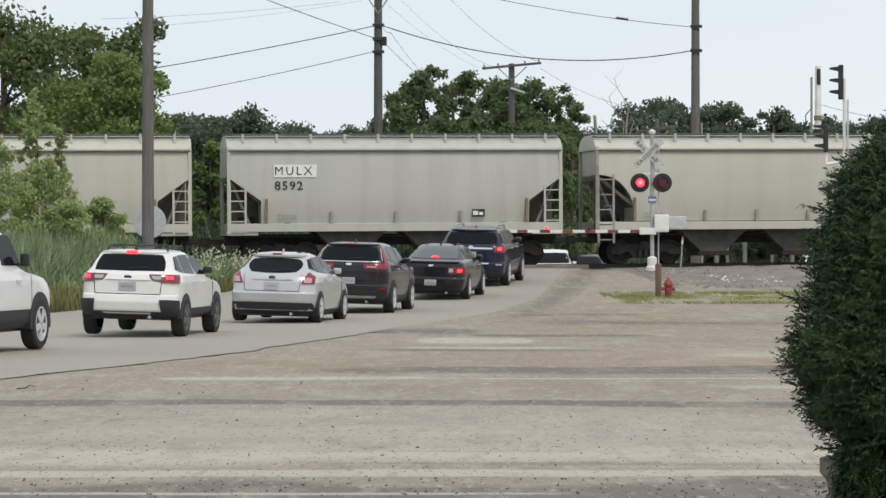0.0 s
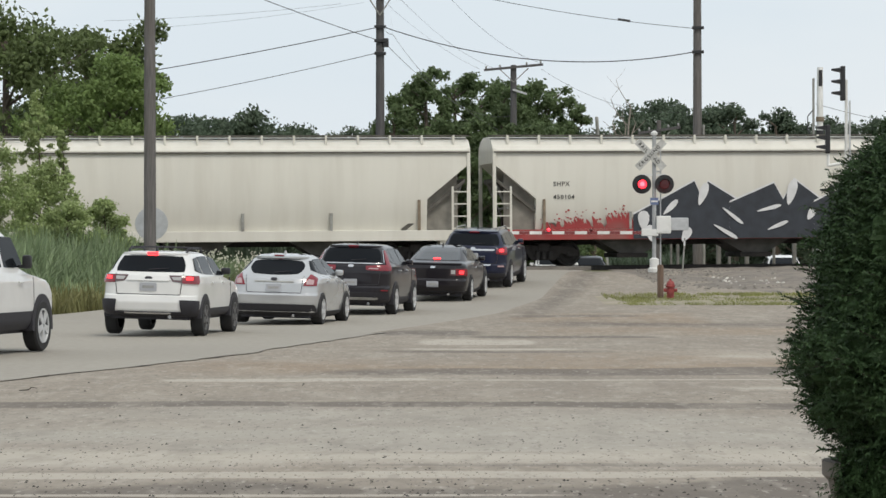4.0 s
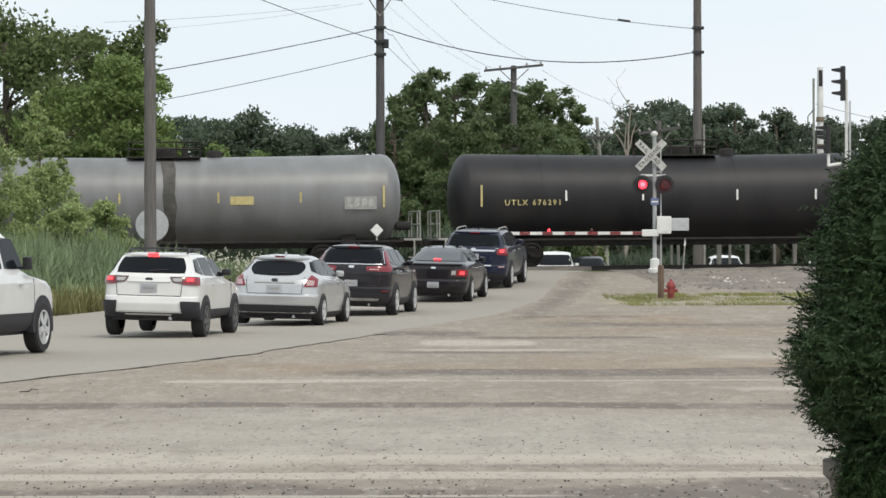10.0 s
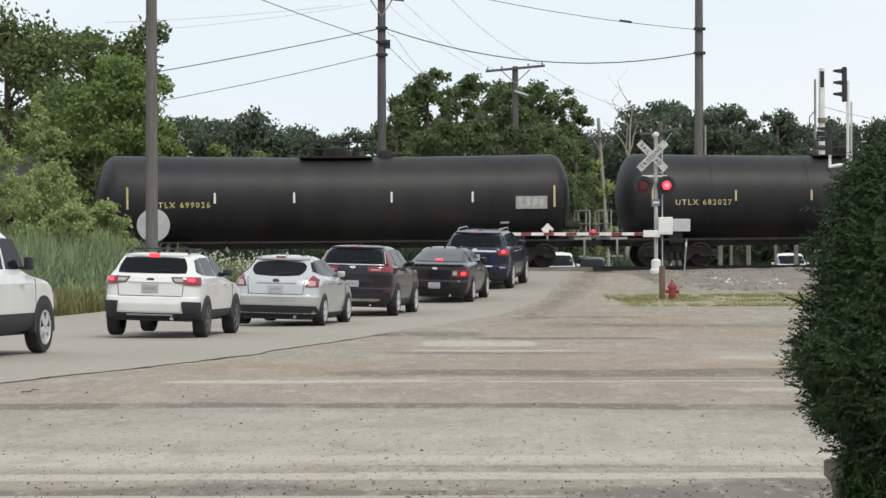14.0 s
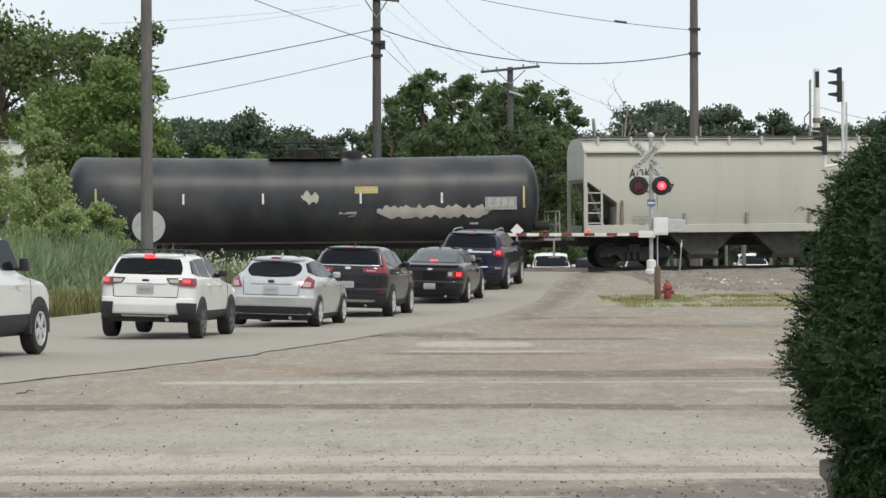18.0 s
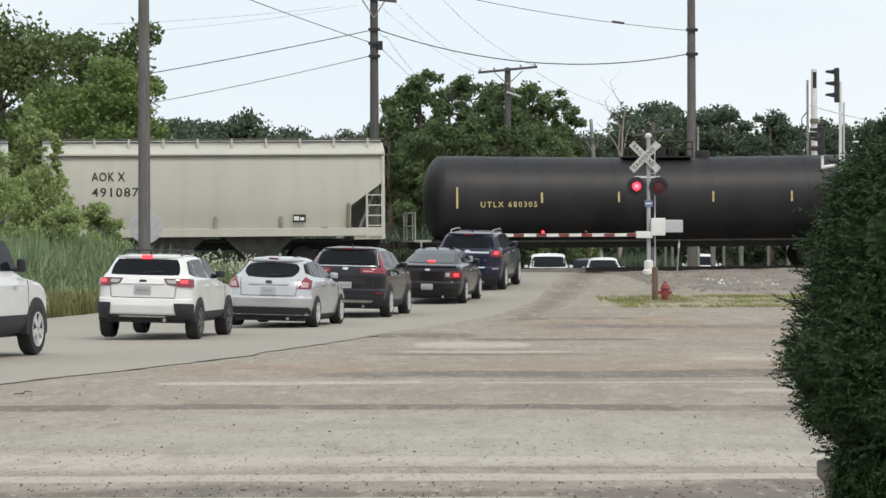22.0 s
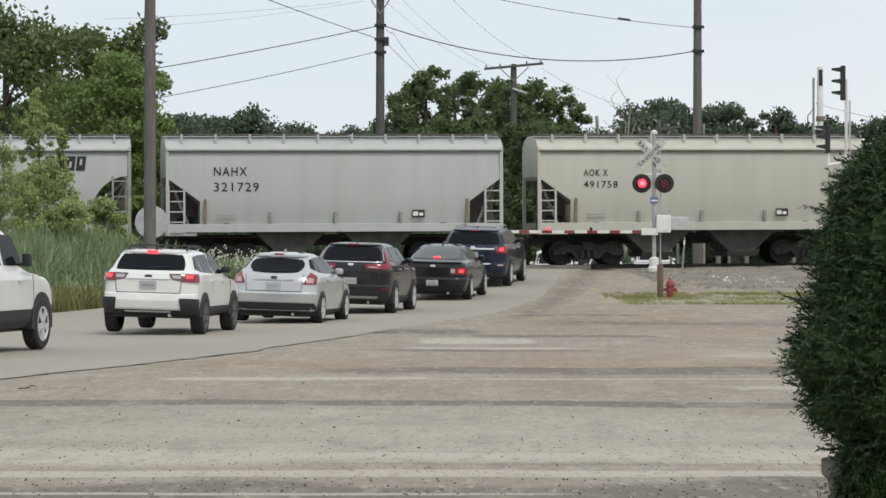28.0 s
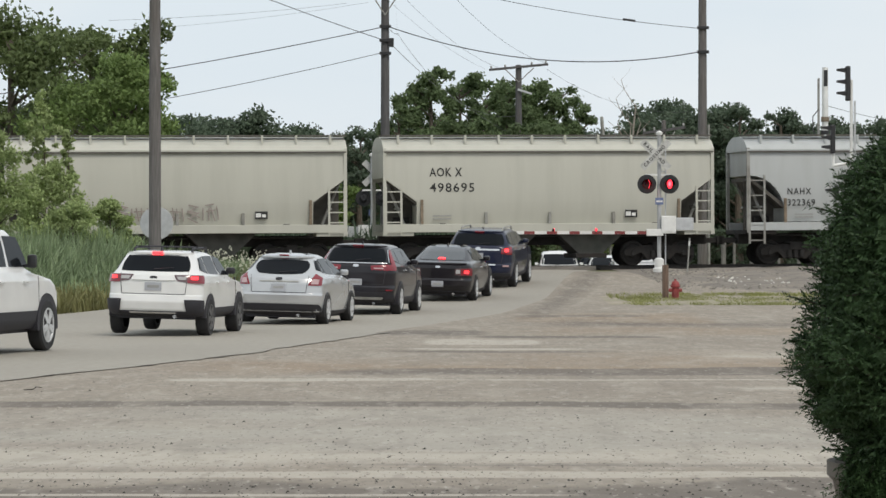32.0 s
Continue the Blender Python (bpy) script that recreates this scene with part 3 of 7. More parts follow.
def bogie(parent, x):
    """A two-axle bogie: bolster, side frames, springs and wheels."""
    if not _bogie_mesh:
        frame_poly = [(-1.25, 0.50), (-1.05, 0.62), (-0.55, 0.70), (0.55, 0.70), (1.05, 0.62), (1.25, 0.50), (1.20, 0.34), (0.95, 0.33), (0.62, 0.44), (0.40, 0.20), (-0.40, 0.20), (-0.62, 0.44), (-0.95, 0.33), (-1.20, 0.34)]
        for key, side in (("near", -1.02), ("far", 0.94)):
            bm = prism(B(), frame_poly, side, side + 0.10)
            _bogie_mesh[key] = part("side_frame", bm, UNDERFRAME)
        bm = B()
        for dx in (-0.22, 0.0, 0.22):
            tube(bm, (dx, -1.06, 0.24), (dx, -1.06, 0.50), 0.085, seg=10)
        _bogie_mesh["spring"] = part("spring_nest", bm, WHEEL_STEEL)
        bm = box(B(), -0.2, 0.2, -1.1, 1.1, 0.50, 0.78, 0.03)
        _bogie_mesh["bolster"] = part("bolster", bm, UNDERFRAME)
        bm = B()
        turn = pose(0, 0, 0, 90)
        for s in (-1, 1):
            m = Matrix.Translation((0, s * 0.74, 0)) @ turn if s < 0 else Matrix.Translation((0, 0.74, 0)) @ pose(0, 0, 0, -90)
            lathe(bm, [(WHEEL_R + 0.03, -0.07), (WHEEL_R, -0.03), (WHEEL_R - 0.01, 0.06), (WHEEL_R - 0.07, 0.065), (WHEEL_R - 0.10, 0.02), (0.16, 0.05), (0.13, 0.09), (0.02, 0.10)], 24, m)
        tube(bm, (0, -1.08, 0), (0, 1.08, 0), 0.08, seg=10)
        _bogie_mesh["wheelset"] = part("wheelset", bm, WHEEL_STEEL, smooth=True)
        for ob in _bogie_mesh.values():
            bpy.data.objects.remove(ob.copy())
    for key in ("near", "far", "spring", "bolster"):
        ob = new(_bogie_mesh[key].name.split(".")[0], _bogie_mesh[key].data)
        ob.parent, ob.location = parent, (x, 0, 0)
    for dx in (-0.89, 0.89):
        ob = new("wheelset", _bogie_mesh["wheelset"].data)
        ob.parent, ob.location = parent, (x + dx, 0, WHEEL_R)


def drop_bogie_masters():
    for ob in _bogie_mesh.values():
        bpy.data.objects.remove(ob)


def coupler(parent, x, sign):
    bm = box(B(), min(x, x + sign * 0.55), max(x, x + sign * 0.55), -0.10, 0.10, 0.76, 0.94, 0.02)
    box(bm, x + sign * 0.55 - 0.14, x + sign * 0.55 + 0.08, -0.17, 0.17, 0.70, 1.0, 0.03)
    part("coupler", bm, UNDERFRAME, parent)


def ladder(parent, x0, x1, y, z0, z1, mat, rungs):
    bm = B()
    for x in (x0, x1):
        box(bm, x - 0.035, x + 0.035, y - 0.03, y + 0.03, z0, z1)
    for i in range(rungs):
        z = z0 + 0.12 + (z1 - z0 - 0.3) * i / max(1, rungs - 1)
        box(bm, x0, x1, y - 0.02, y + 0.02, z - 0.02, z + 0.02)
    part("ladder", bm, mat, parent)


def hopper(length, paint, curved=False, bays=2, sill=None, tall=4.52):
    """A covered hopper: its middle on the rail top, the camera's side towards -y."""
    car = thing("covered_hopper_wagon", "covered hopper wagon", "freight wagon", "wagons of the train")
    h, w = length / 2, 1.55
    cut, high, low = (1.16, 3.05, 2.22) if bays == 2 else (1.50, 3.55, 2.32)
    foot, top_sill = (1.18, 1.46) if bays == 2 else (0.90, 1.26)
    if curved:
        arc = [(h - 0.10 - cut * 1.12 * math.sin(a), top_sill - 0.01 + (3.07 - top_sill) * math.cos(a) ** 0.9 + 0.03) for a in steps(0.02, math.pi / 2 - 0.001, 8)]
        left = [(-x, z) for x, z in arc]
        poly = [(-h + 0.10, 3.98)] + left + [(-left[-1][0], left[-1][1])] + [(x, z) for x, z in arc[::-1][1:]] + [(h - 0.10, 3.98)]
    else:
        poly = [(-h, 3.98), (-h, high), (-h + cut, low), (-h + cut, top_sill - 0.01), (h - cut, top_sill - 0.01), (h - cut, low), (h, high), (h, 3.98)]
    bm = prism(B(), poly, -w, w)
    for z in (1.55, 1.75, 1.95, 2.2, 2.5, 2.8, 3.1, 3.4, 3.6, 3.72):
        bmesh.ops.bisect_plane(bm, geom=bm.verts[:] + bm.edges[:] + bm.faces[:], plane_co=(0, 0, z), plane_no=(0, 0, 1))
    for v in bm.verts:
        v.co.y *= 1 - (0.075 if v.co.z < 2.75 else 0.05) * abs((v.co.z - 2.75) / 1.2) ** 2.2
    part("body", bm, paint, car, smooth=True)
    # roof with a steep edge and a flat crown
    profile = [(-w - 0.03, 3.95), (-w - 0.03, 4.0), (-w + 0.10, 4.14), (-w + 0.42, 4.33), (-0.5, 4.47), (0.5, 4.47), (w - 0.42, 4.33), (w - 0.10, 4.14), (w + 0.03, 4.0), (w + 0.03, 3.95)]
    part("roof", bar(B(), profile, -h, h), paint, car)
    # thin dark strip paints in the shade line under the roof edge
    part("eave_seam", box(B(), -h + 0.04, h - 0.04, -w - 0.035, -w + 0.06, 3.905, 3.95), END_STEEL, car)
    # running boards on brackets along the roof edge
    part("running_board", box(B(), -h - 0.05, h + 0.05, -1.02, -0.62, tall - 0.03, tall), END_STEEL, car)
    part("roof_handrail", box(B(), -h + 0.02, h - 0.02, -w + 0.24, -w + 0.30, tall - 0.05, tall), END_STEEL, car)
    count = round(length / 1.13)
    for i in range(count):
        x = -h + 0.55 + (length - 1.1) * i / (count - 1)
        if i == 0:
            bracket, first = part("bracket", box(B(), x - 0.035, x + 0.035, -w + 0.16, -w + 0.34, 4.20, tall - 0.01), paint, car).data, x
        else:
            ob = new("bracket", bracket)
            ob.parent, ob.location = car, (x - first, 0, 0)
    # side sills, end sills and corner posts
    sill_mat = sill or paint
    for s in (-1, 1):
        y0, y1 = sorted((s * (w + 0.03), s * (w - 0.22)))
        part("side_sill", box(B(), -h + 0.08, h - 0.08, y0, y1, foot, top_sill, 0.015), sill_mat, car)
        for e in (-1, 1):
            y0, y1 = sorted((s * (w + 0.02), s * (w - 0.10)))
            x0, x1 = sorted((e * h, e * (h - 0.11)))
            part("corner_post", box(B(), x0, x1, y0, y1, foot - 0.08, 4.05), paint if not curved else GREY_STEEL, car)
    for e in (-1, 1):
        x0, x1 = sorted((e * (h + 0.02), e * (h - 1.05)))
        part("end_platform", box(B(), x0, x1, -w + 0.03, w - 0.03, foot - 0.12, foot + 0.02), sill_mat if not curved else UNDERFRAME, car)
        xa, xb = sorted((e * (h - 0.09), e * (h - 0.62)))
        ladder(car, xa, xb, -w - 0.01, foot - 0.12 if not curved else 0.72, 2.75 if not curved else 3.1, paint if not curved else GREY_STEEL, 5)
        bm = B()
        tube(bm, (e * (h - 0.9), -0.9, 1.2), (e * (h - 0.2), -0.9, 2.9), 0.05, seg=6)
        tube(bm, (e * (h - 0.9), 0.9, 1.2), (e * (h - 0.2), 0.9, 2.9), 0.05, seg=6)
        tube(bm, (e * (h - 0.55), -w + 0.1, 2.0), (e * (h - 0.55), w - 0.1, 2.0), 0.04, seg=6)
        part("end_brace", bm, GREY_STEEL, car)
        x0, x1 = e * (h - 0.16), e * (h - 1.25)
        # added plates close off the view through the end recess
        if bays == 3:
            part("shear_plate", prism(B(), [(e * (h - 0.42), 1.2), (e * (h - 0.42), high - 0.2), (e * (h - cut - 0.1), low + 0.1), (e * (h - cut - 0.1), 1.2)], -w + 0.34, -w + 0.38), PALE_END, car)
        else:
            # dark steel on plate and slope sheet puts recess shade into the colour
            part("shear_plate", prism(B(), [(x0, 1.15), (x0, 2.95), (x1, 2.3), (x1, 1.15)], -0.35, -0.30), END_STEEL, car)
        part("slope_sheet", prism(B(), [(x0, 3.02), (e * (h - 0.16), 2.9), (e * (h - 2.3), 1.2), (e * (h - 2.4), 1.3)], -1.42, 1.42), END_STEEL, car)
        coupler(car, e * h, e)
    # stiffening ribs on the lower side
    if bays == 3:
        ribs = [cut + 0.28 + (length - 2 * cut - 0.56) * i / 5 for i in range(6)]
    elif curved:
        ribs = [1.37, 3.87, 5.70, 7.53, length - 1.37]
    else:
        ribs = [1.33, 3.55, 5.77, 8.0, length - 1.25]
    for i, off in enumerate(ribs):
        x = off - h
        top = 2.30 if i in (0, len(ribs) - 1) else 1.86
        part("side_rib", box(B(), x - 0.045, x + 0.045, -w - 0.04, -w + 0.06, top_sill, top), RUST_MARK if i in (0, len(ribs) - 1) else GREY_STEEL, car)
    # discharge bays between the bogies
    bay_span = length - 2 * 2.75
    for i in range(bays):
        xc = -bay_span / 2 + bay_span * (i + 0.5) / bays
        bw = bay_span / bays / 2
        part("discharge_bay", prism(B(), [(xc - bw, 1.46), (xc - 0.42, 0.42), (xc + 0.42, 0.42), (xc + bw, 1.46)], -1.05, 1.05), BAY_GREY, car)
        part("outlet_gate", box(B(), xc - 0.55, xc + 0.55, -1.15, 1.15, 0.27, 0.43, 0.02), UNDERFRAME, car)
    part("centre_sill", box(B(), -h, h, -0.28, 0.28, 0.72, 1.10), UNDERFRAME, car)
    part("brake_cylinder", tube(B(), (-h + 0.45, -0.55, 1.55), (-h + 1.0, -0.55, 1.55), 0.16, seg=12), UNDERFRAME, car)
    part("brake_pipe", tube(B(), (-h + 0.2, -0.95, 1.02), (h - 0.2, -0.95, 1.02), 0.03, seg=6), UNDERFRAME, car)
    for e in (-1, 1):
        bogie(car, e * (h - 1.85))
    return car


def tank(length, paint, radius=1.50):
    """A tank wagon with domed ends, a manway and a walkway."""
    car = thing("tank_wagon", "tank wagon", "tank wagon", "wagons of the train")
    h, zc = length / 2, 2.44
    rings = []
    for a in steps(0.02, math.pi / 2, 7):
        rings.append((radius * math.sin(a), -h + 0.62 * (1 - math.cos(a))))
    barrel = rings + [(radius, x) for x in steps(-h + 0.64, h - 0.64, 12)[1:-1]] + [(r, -z) for r, z in rings[::-1]]
    bm = lathe(B(), barrel, 40, pose(0, 0, zc, 0, 90, 0))
    for v in bm.verts:
        v.co.z -= 0.10 * (1 - min(1, abs(v.co.x) / h) ** 1.5)
    part("barrel", bm, paint, car, smooth=True)
    for x in (-h * 0.62, -h * 0.2, h * 0.22, h * 0.64):
        bm = lathe(B(), [(radius + 0.012, -0.02), (radius + 0.012, 0.02)], 40, pose(x, 0, zc - 0.10 * (1 - (abs(x) / h) ** 1.5), 0, 90, 0))
        part("weld_band", bm, paint, car)
    # manway, valve bonnet and top platform
    part("manway", lathe(B(), [(0.42, 3.75), (0.42, 4.10), (0.36, 4.18), (0.05, 4.20)], 18), UNDERFRAME, car, smooth=True)
    part("top_platform", box(B(), -1.25, 1.25, -0.72, 0.72, 3.82, 3.87), UNDERFRAME, car)
    part("valve_housing", lathe(B(), [(0.26, 3.75), (0.26, 4.02), (0.22, 4.08), (0.03, 4.09)], 14, Matrix.Translation((1.75, 0, 0))), UNDERFRAME, car, smooth=True)
    bm = B()
    for x in (-1.22, -0.4, 0.4, 1.22):
        tube(bm, (x, -0.72, 3.84), (x, -0.72, 4.36), 0.026, seg=6)
    for z in (4.12, 4.36):
        tube(bm, (-1.22, -0.72, z), (1.22, -0.72, z), 0.026, seg=6)
    part("platform_handrail", bm, UNDERFRAME, car)
    part("valve", tube(B(), (0.75, 0, 3.8), (0.75, 0, 4.22), 0.12, seg=10), UNDERFRAME, car)
    part("side_walkway", box(B(), -h - 0.45, h + 0.45, -1.42, -1.16, 0.90, 0.97), UNDERFRAME, car)
    part("draft_sill", box(B(), -h - 0.5, h + 0.5, -0.3, 0.3, 0.70, 1.05), UNDERFRAME, car)
    for e in (-1, 1):
        part("saddle", box(B(), e * (h - 1.9) - 0.25, e * (h - 1.9) + 0.25, -0.85, 0.85, 0.78, 1.35, 0.03), UNDERFRAME, car)
        x0, x1 = sorted((e * (h - 0.05), e * (h + 0.55)))
        part("end_platform", box(B(), x0, x1, -1.45, 1.45, 0.94, 1.02), GREY_STEEL, car)
        bm = B()
        for y in (-1.42, -0.75, 0.75, 1.42):
            tube(bm, (e * (h + 0.50), y, 1.0), (e * (h + 0.50), y, 1.95), 0.025, seg=6)
        for z in (1.5, 1.95):
            tube(bm, (e * (h + 0.50), -1.42, z), (e * (h + 0.50), 1.42, z), 0.022, seg=6)
        part("end_handrail", bm, GREY_STEEL, car)
        part("end_step", box(box(B(), e * (h + 0.3) - 0.03, e * (h + 0.3) + 0.03, -1.46, -1.42, 0.35, 0.95), e * (h + 0.3) - 0.2, e * (h + 0.3) + 0.2, -1.46, -1.42, 0.35, 0.39), GREY_STEEL, car)
        coupler(car, e * (h + 0.35), e)
        bogie(car, e * (h - 1.9))
    part("brake_cylinder", tube(B(), (h - 0.25, -0.7, 1.45), (h + 0.25, -0.7, 1.45), 0.15, seg=12), UNDERFRAME, car)
    return car


# kind of each wagon from the front of the train, its middle at the start (metres along the track), its length
WAGONS = [
    ("round_cream", 10.86, 11.50), ("stone", -1.83, 11.55), ("cream", -14.58, 11.55), ("cream", -27.31, 11.55), ("round_cream", -39.76, 11.50),
    ("cream", -52.47, 11.55), ("orange", -67.65, 16.79), ("white_red", -86.59, 18.66), ("white", -106.03, 18.66), ("white", -125.45, 18.66),
    ("white_long", -144.41, 16.79), ("black", -162.33, 16.34), ("dark", -180.32, 16.34), ("black", -198.35, 16.34), ("black", -216.56, 16.34),
    ("black", -234.88, 16.34), ("grey", -252.90, 16.34), ("grey", -270.95, 16.34), ("grey", -288.91, 16.34), ("black", -306.87, 16.34),
    ("black", -324.93, 16.34), ("black", -343.02, 16.34), ("black", -360.95, 16.34), ("cream", -376.20, 11.55), ("rusty", -391.38, 16.79),
    ("cream_long", -409.21, 16.24), ("cream", -424.35, 11.55), ("dark", -439.64, 16.34), ("stone", -454.92, 11.55), ("black_short", -469.74, 15.13),
    ("black", -487.56, 16.34), ("black", -505.52, 16.34), ("black", -523.29, 16.34), ("cream", -538.79, 11.55), ("round_grey", -551.49, 11.50),
    ("cream", -564.10, 11.55), ("round_cream", -576.76, 11.50), ("round_grey", -589.42, 11.50), ("cream", -601.79, 11.55), ("cream", -614.55, 11.55),
    ("round_grey", -627.13, 11.50), ("cream", -639.70, 11.55), ("round_grey", -652.27, 11.50), ("cream", -664.81, 11.55), ("grey_angled", -677.57, 11.55),
    ("round_grey", -690.26, 11.50), ("cream", -703.01, 11.55), ("round_cream", -715.73, 11.50), ("cream", -728.20, 11.55), ("cream", -740.95, 11.55),
    ("round_grey", -753.60, 11.50), ("cream", -766.29, 11.55), ("cream", -779.08, 11.55), ("cream", -791.81, 11.55)]
MAKERS = {
    "cream": (lambda n: hopper(n, CREAM), "cream-painted two-bay covered hopper wagon, lightly streaked, on rails"),
    "stone": (lambda n: hopper(n, STONE), "grey-painted two-bay covered hopper wagon with grime streaks"),
    "grey_angled": (lambda n: hopper(n, PALE_GREY), "pale grey two-bay covered hopper wagon with angled ends"),
    "round_cream": (lambda n: hopper(n, CREAM, True), "cream covered hopper wagon with curved end cut-outs"),
    "round_grey": (lambda n: hopper(n, PALE_GREY, True), "pale grey covered hopper wagon with curved end cut-outs"),
    "orange": (lambda n: hopper(n, ORANGE, False, 3, WHITE), "faded orange covered hopper wagon with a whitewashed lower side"),
    "white_red": (lambda n: hopper(n, WHITE, False, 3, RED_SILL), "white covered hopper wagon with a red sill and black spray paint"),
    "white": (lambda n: hopper(n, WHITE, False, 3), "white three-bay covered hopper wagon with spray-painted side"),
    "white_long": (lambda n: hopper(n, WHITE, False, 3), "off-white covered hopper wagon with outlined spray paint"),
    "rusty": (lambda n: hopper(n, RUSTY, True, 3), "pale covered hopper wagon heavily streaked with brown rust"),
    "cream_long": (lambda n: hopper(n, CREAM, False, 3), "cream three-bay covered hopper wagon with a small spray painting"),
    "black": (lambda n: tank(n, BLACK_TANK), "black tank wagon with short yellow side stripes"),
    "black_short": (lambda n: tank(n, BLACK_TANK), "short black tank wagon with yellow side stripes"),
    "dark": (lambda n: tank(n, DARK_GREY_TANK), "dark grey tank wagon with a pale label plate"),
    "grey": (lambda n: tank(n, GREY_TANK), "mid-grey tank wagon with a yellow label plate"),
}
first_of, train = {}, []
for kind_of, mid, length in WAGONS:
    at = on_track(mid)
    if kind_of in first_of:
        train.append((copy_thing(first_of[kind_of], at), kind_of, mid, length))
    else:
        build, label = MAKERS[kind_of]
        first_of[kind_of] = tagged(build(length), label)
        first_of[kind_of].matrix_basis = at
        train.append((first_of[kind_of], kind_of, mid, length))
drop_bogie_masters()


def mark(car, text, x, z, size, mat=INK, bold=0.003, y=-1.562, spacing=1.15, wide=1.0):
    """Lettering on the near side, from x rightwards."""
    return lettering(text, size, mat, car, x, y, z, bold=bold, spacing=spacing, wide=wide)


def capsule(bm, ax, az, bx, bz, r, y):
    """A round-ended stroke of spray paint."""
    a = math.atan2(bz - az, bx - ax)
    ring = [(bx, bz, a + q) for q in (-1.57, -0.78, 0, 0.78, 1.57)] + [(ax, az, a + q) for q in (1.57, 2.36, 3.14, 3.93, 4.71)]
    bm.faces.new([bm.verts.new((cx + r * math.cos(q), y, cz + r * math.sin(q))) for cx, cz, q in ring])


# stroke forms in a unit square: arch, hook, gate, twin bars, zigzag, box
FORMS = (((0.12, 0, 0.2, 0.9), (0.2, 0.9, 0.75, 1), (0.75, 1, 0.88, 0)), ((0.85, 0.95, 0.2, 0.9), (0.2, 0.9, 0.15, 0.1), (0.15, 0.1, 0.8, 0), (0.8, 0, 0.82, 0.45), (0.82, 0.45, 0.5, 0.45)),
         ((0.15, 0, 0.1, 1), (0.1, 1, 0.85, 0.85), (0.85, 0.85, 0.2, 0.5), (0.2, 0.5, 0.9, 0)), ((0.2, 0, 0.15, 1), (0.15, 0.5, 0.85, 0.55), (0.85, 1, 0.8, 0)),
         ((0.85, 0.95, 0.2, 0.8), (0.2, 0.8, 0.8, 0.4), (0.8, 0.4, 0.1, 0.05)), ((0.15, 0.05, 0.12, 0.95), (0.12, 0.95, 0.85, 0.9), (0.85, 0.9, 0.88, 0.1), (0.88, 0.1, 0.15, 0.05)))


def spray(car, x0, x1, z0, z1, count, fill, line, seed, y=-1.560, r=0.10, edge=0.05):
    """A row of spray-painted stroke shapes: thick filled strokes with an outline, or bare lines."""
    rnd = random.Random(seed)
    w = (x1 - x0) / count
    for i in range(count):
        form, flip = rnd.choice(FORMS), rnd.random() < 0.4
        lean, k, drop = rnd.uniform(-0.12, 0.16), rnd.uniform(0.80, 1.0), rnd.uniform(0.0, 0.10)
        lines, fills = B(), B()
        for n, (ax, az, bx, bz) in enumerate(form):
            if flip:
                ax, bx = 1 - ax, 1 - bx
            p = []
            for ux, uz in ((ax, az), (bx, bz)):
                uz = drop + uz * k
                p += [x0 + w * (i + 0.10 + 0.80 * ux) + lean * (uz - 0.5) * (z1 - z0), z0 + r + (z1 - z0 - 2 * r) * uz]
            deep = y - 0.0012 * n - 0.004 * (i % 2)
            if fill:
                capsule(lines, *p, r + edge, deep)
                capsule(fills, *p, r, deep - 0.010)
            else:
                run = max(0.05, math.hypot(p[2] - p[0], p[3] - p[1]))
                nx, nz = -(p[3] - p[1]) / run * r, (p[2] - p[0]) / run * r
                for side in (-1, 1):
                    capsule(lines, p[0] + side * nx, p[1] + side * nz, p[2] + side * nx * rnd.uniform(0.6, 1.1), p[3] + side * nz, edge * 0.45, deep - 0.0004 * side)
        outline = part("spray_outline" if fill else "spray_doodle", lines, line, car)
        if fill:
            tagged(part("spray_shape", fills, fill, outline), kind="stuff")
        else:
            fills.free()
        tagged(outline, kind="stuff")


def bubble(car, text, x0, x1, z0, z1, fill, line, y=-1.560, fat=0.055, edge=0.055):
    """Fat spray-painted letters: each glyph with a dark outline behind it."""
    w = (x1 - x0) / len(text)
    for i, ch in enumerate(text):
        layers = [(line, fat + edge, "spray_outline", 0.0), (fill, fat, "spray_letter", -0.012)]
        holder = None
        for mat, spread, nm, off in layers:
            cu = bpy.data.curves.new("glyph", "FONT")
            cu.body, cu.size, cu.resolution_u = ch, 1.0, 2
            tmp = bpy.data.objects.new("glyph", cu)
            me = bpy.data.meshes.new_from_object(tmp)
            bpy.data.objects.remove(tmp)
            bpy.data.curves.remove(cu)
            pts = [v.co.copy() for v in me.vertices]
            faces = [tuple(q.vertices) for q in me.polygons]
            bpy.data.meshes.remove(me)
            lo_x, hi_x = min(p.x for p in pts), max(p.x for p in pts)
            lo_y, hi_y = min(p.y for p in pts), max(p.y for p in pts)
            verts, all_faces = [], []
            for k in range(9):
                dx, dz = (0, 0) if k == 8 else (spread * math.cos(k * math.pi / 4), spread * math.sin(k * math.pi / 4))
                base = len(verts)
                for p in pts:
                    u, v = (p.x - lo_x) / (hi_x - lo_x), (p.y - lo_y) / (hi_y - lo_y)
                    wob = 0.10 * math.sin(3 * u + 2.1 * i)
                    verts.append((x0 + w * (i + 0.12 + 0.76 * u) + dx, y + off - 0.0009 * k - 0.0003 * (i % 3), z0 + (z1 - z0) * (0.06 + 0.88 * v + wob * v) + dz))
                all_faces += [tuple(q + base for q in f) for f in faces]
            holder = raw(nm, verts, all_faces, mat, holder or car)


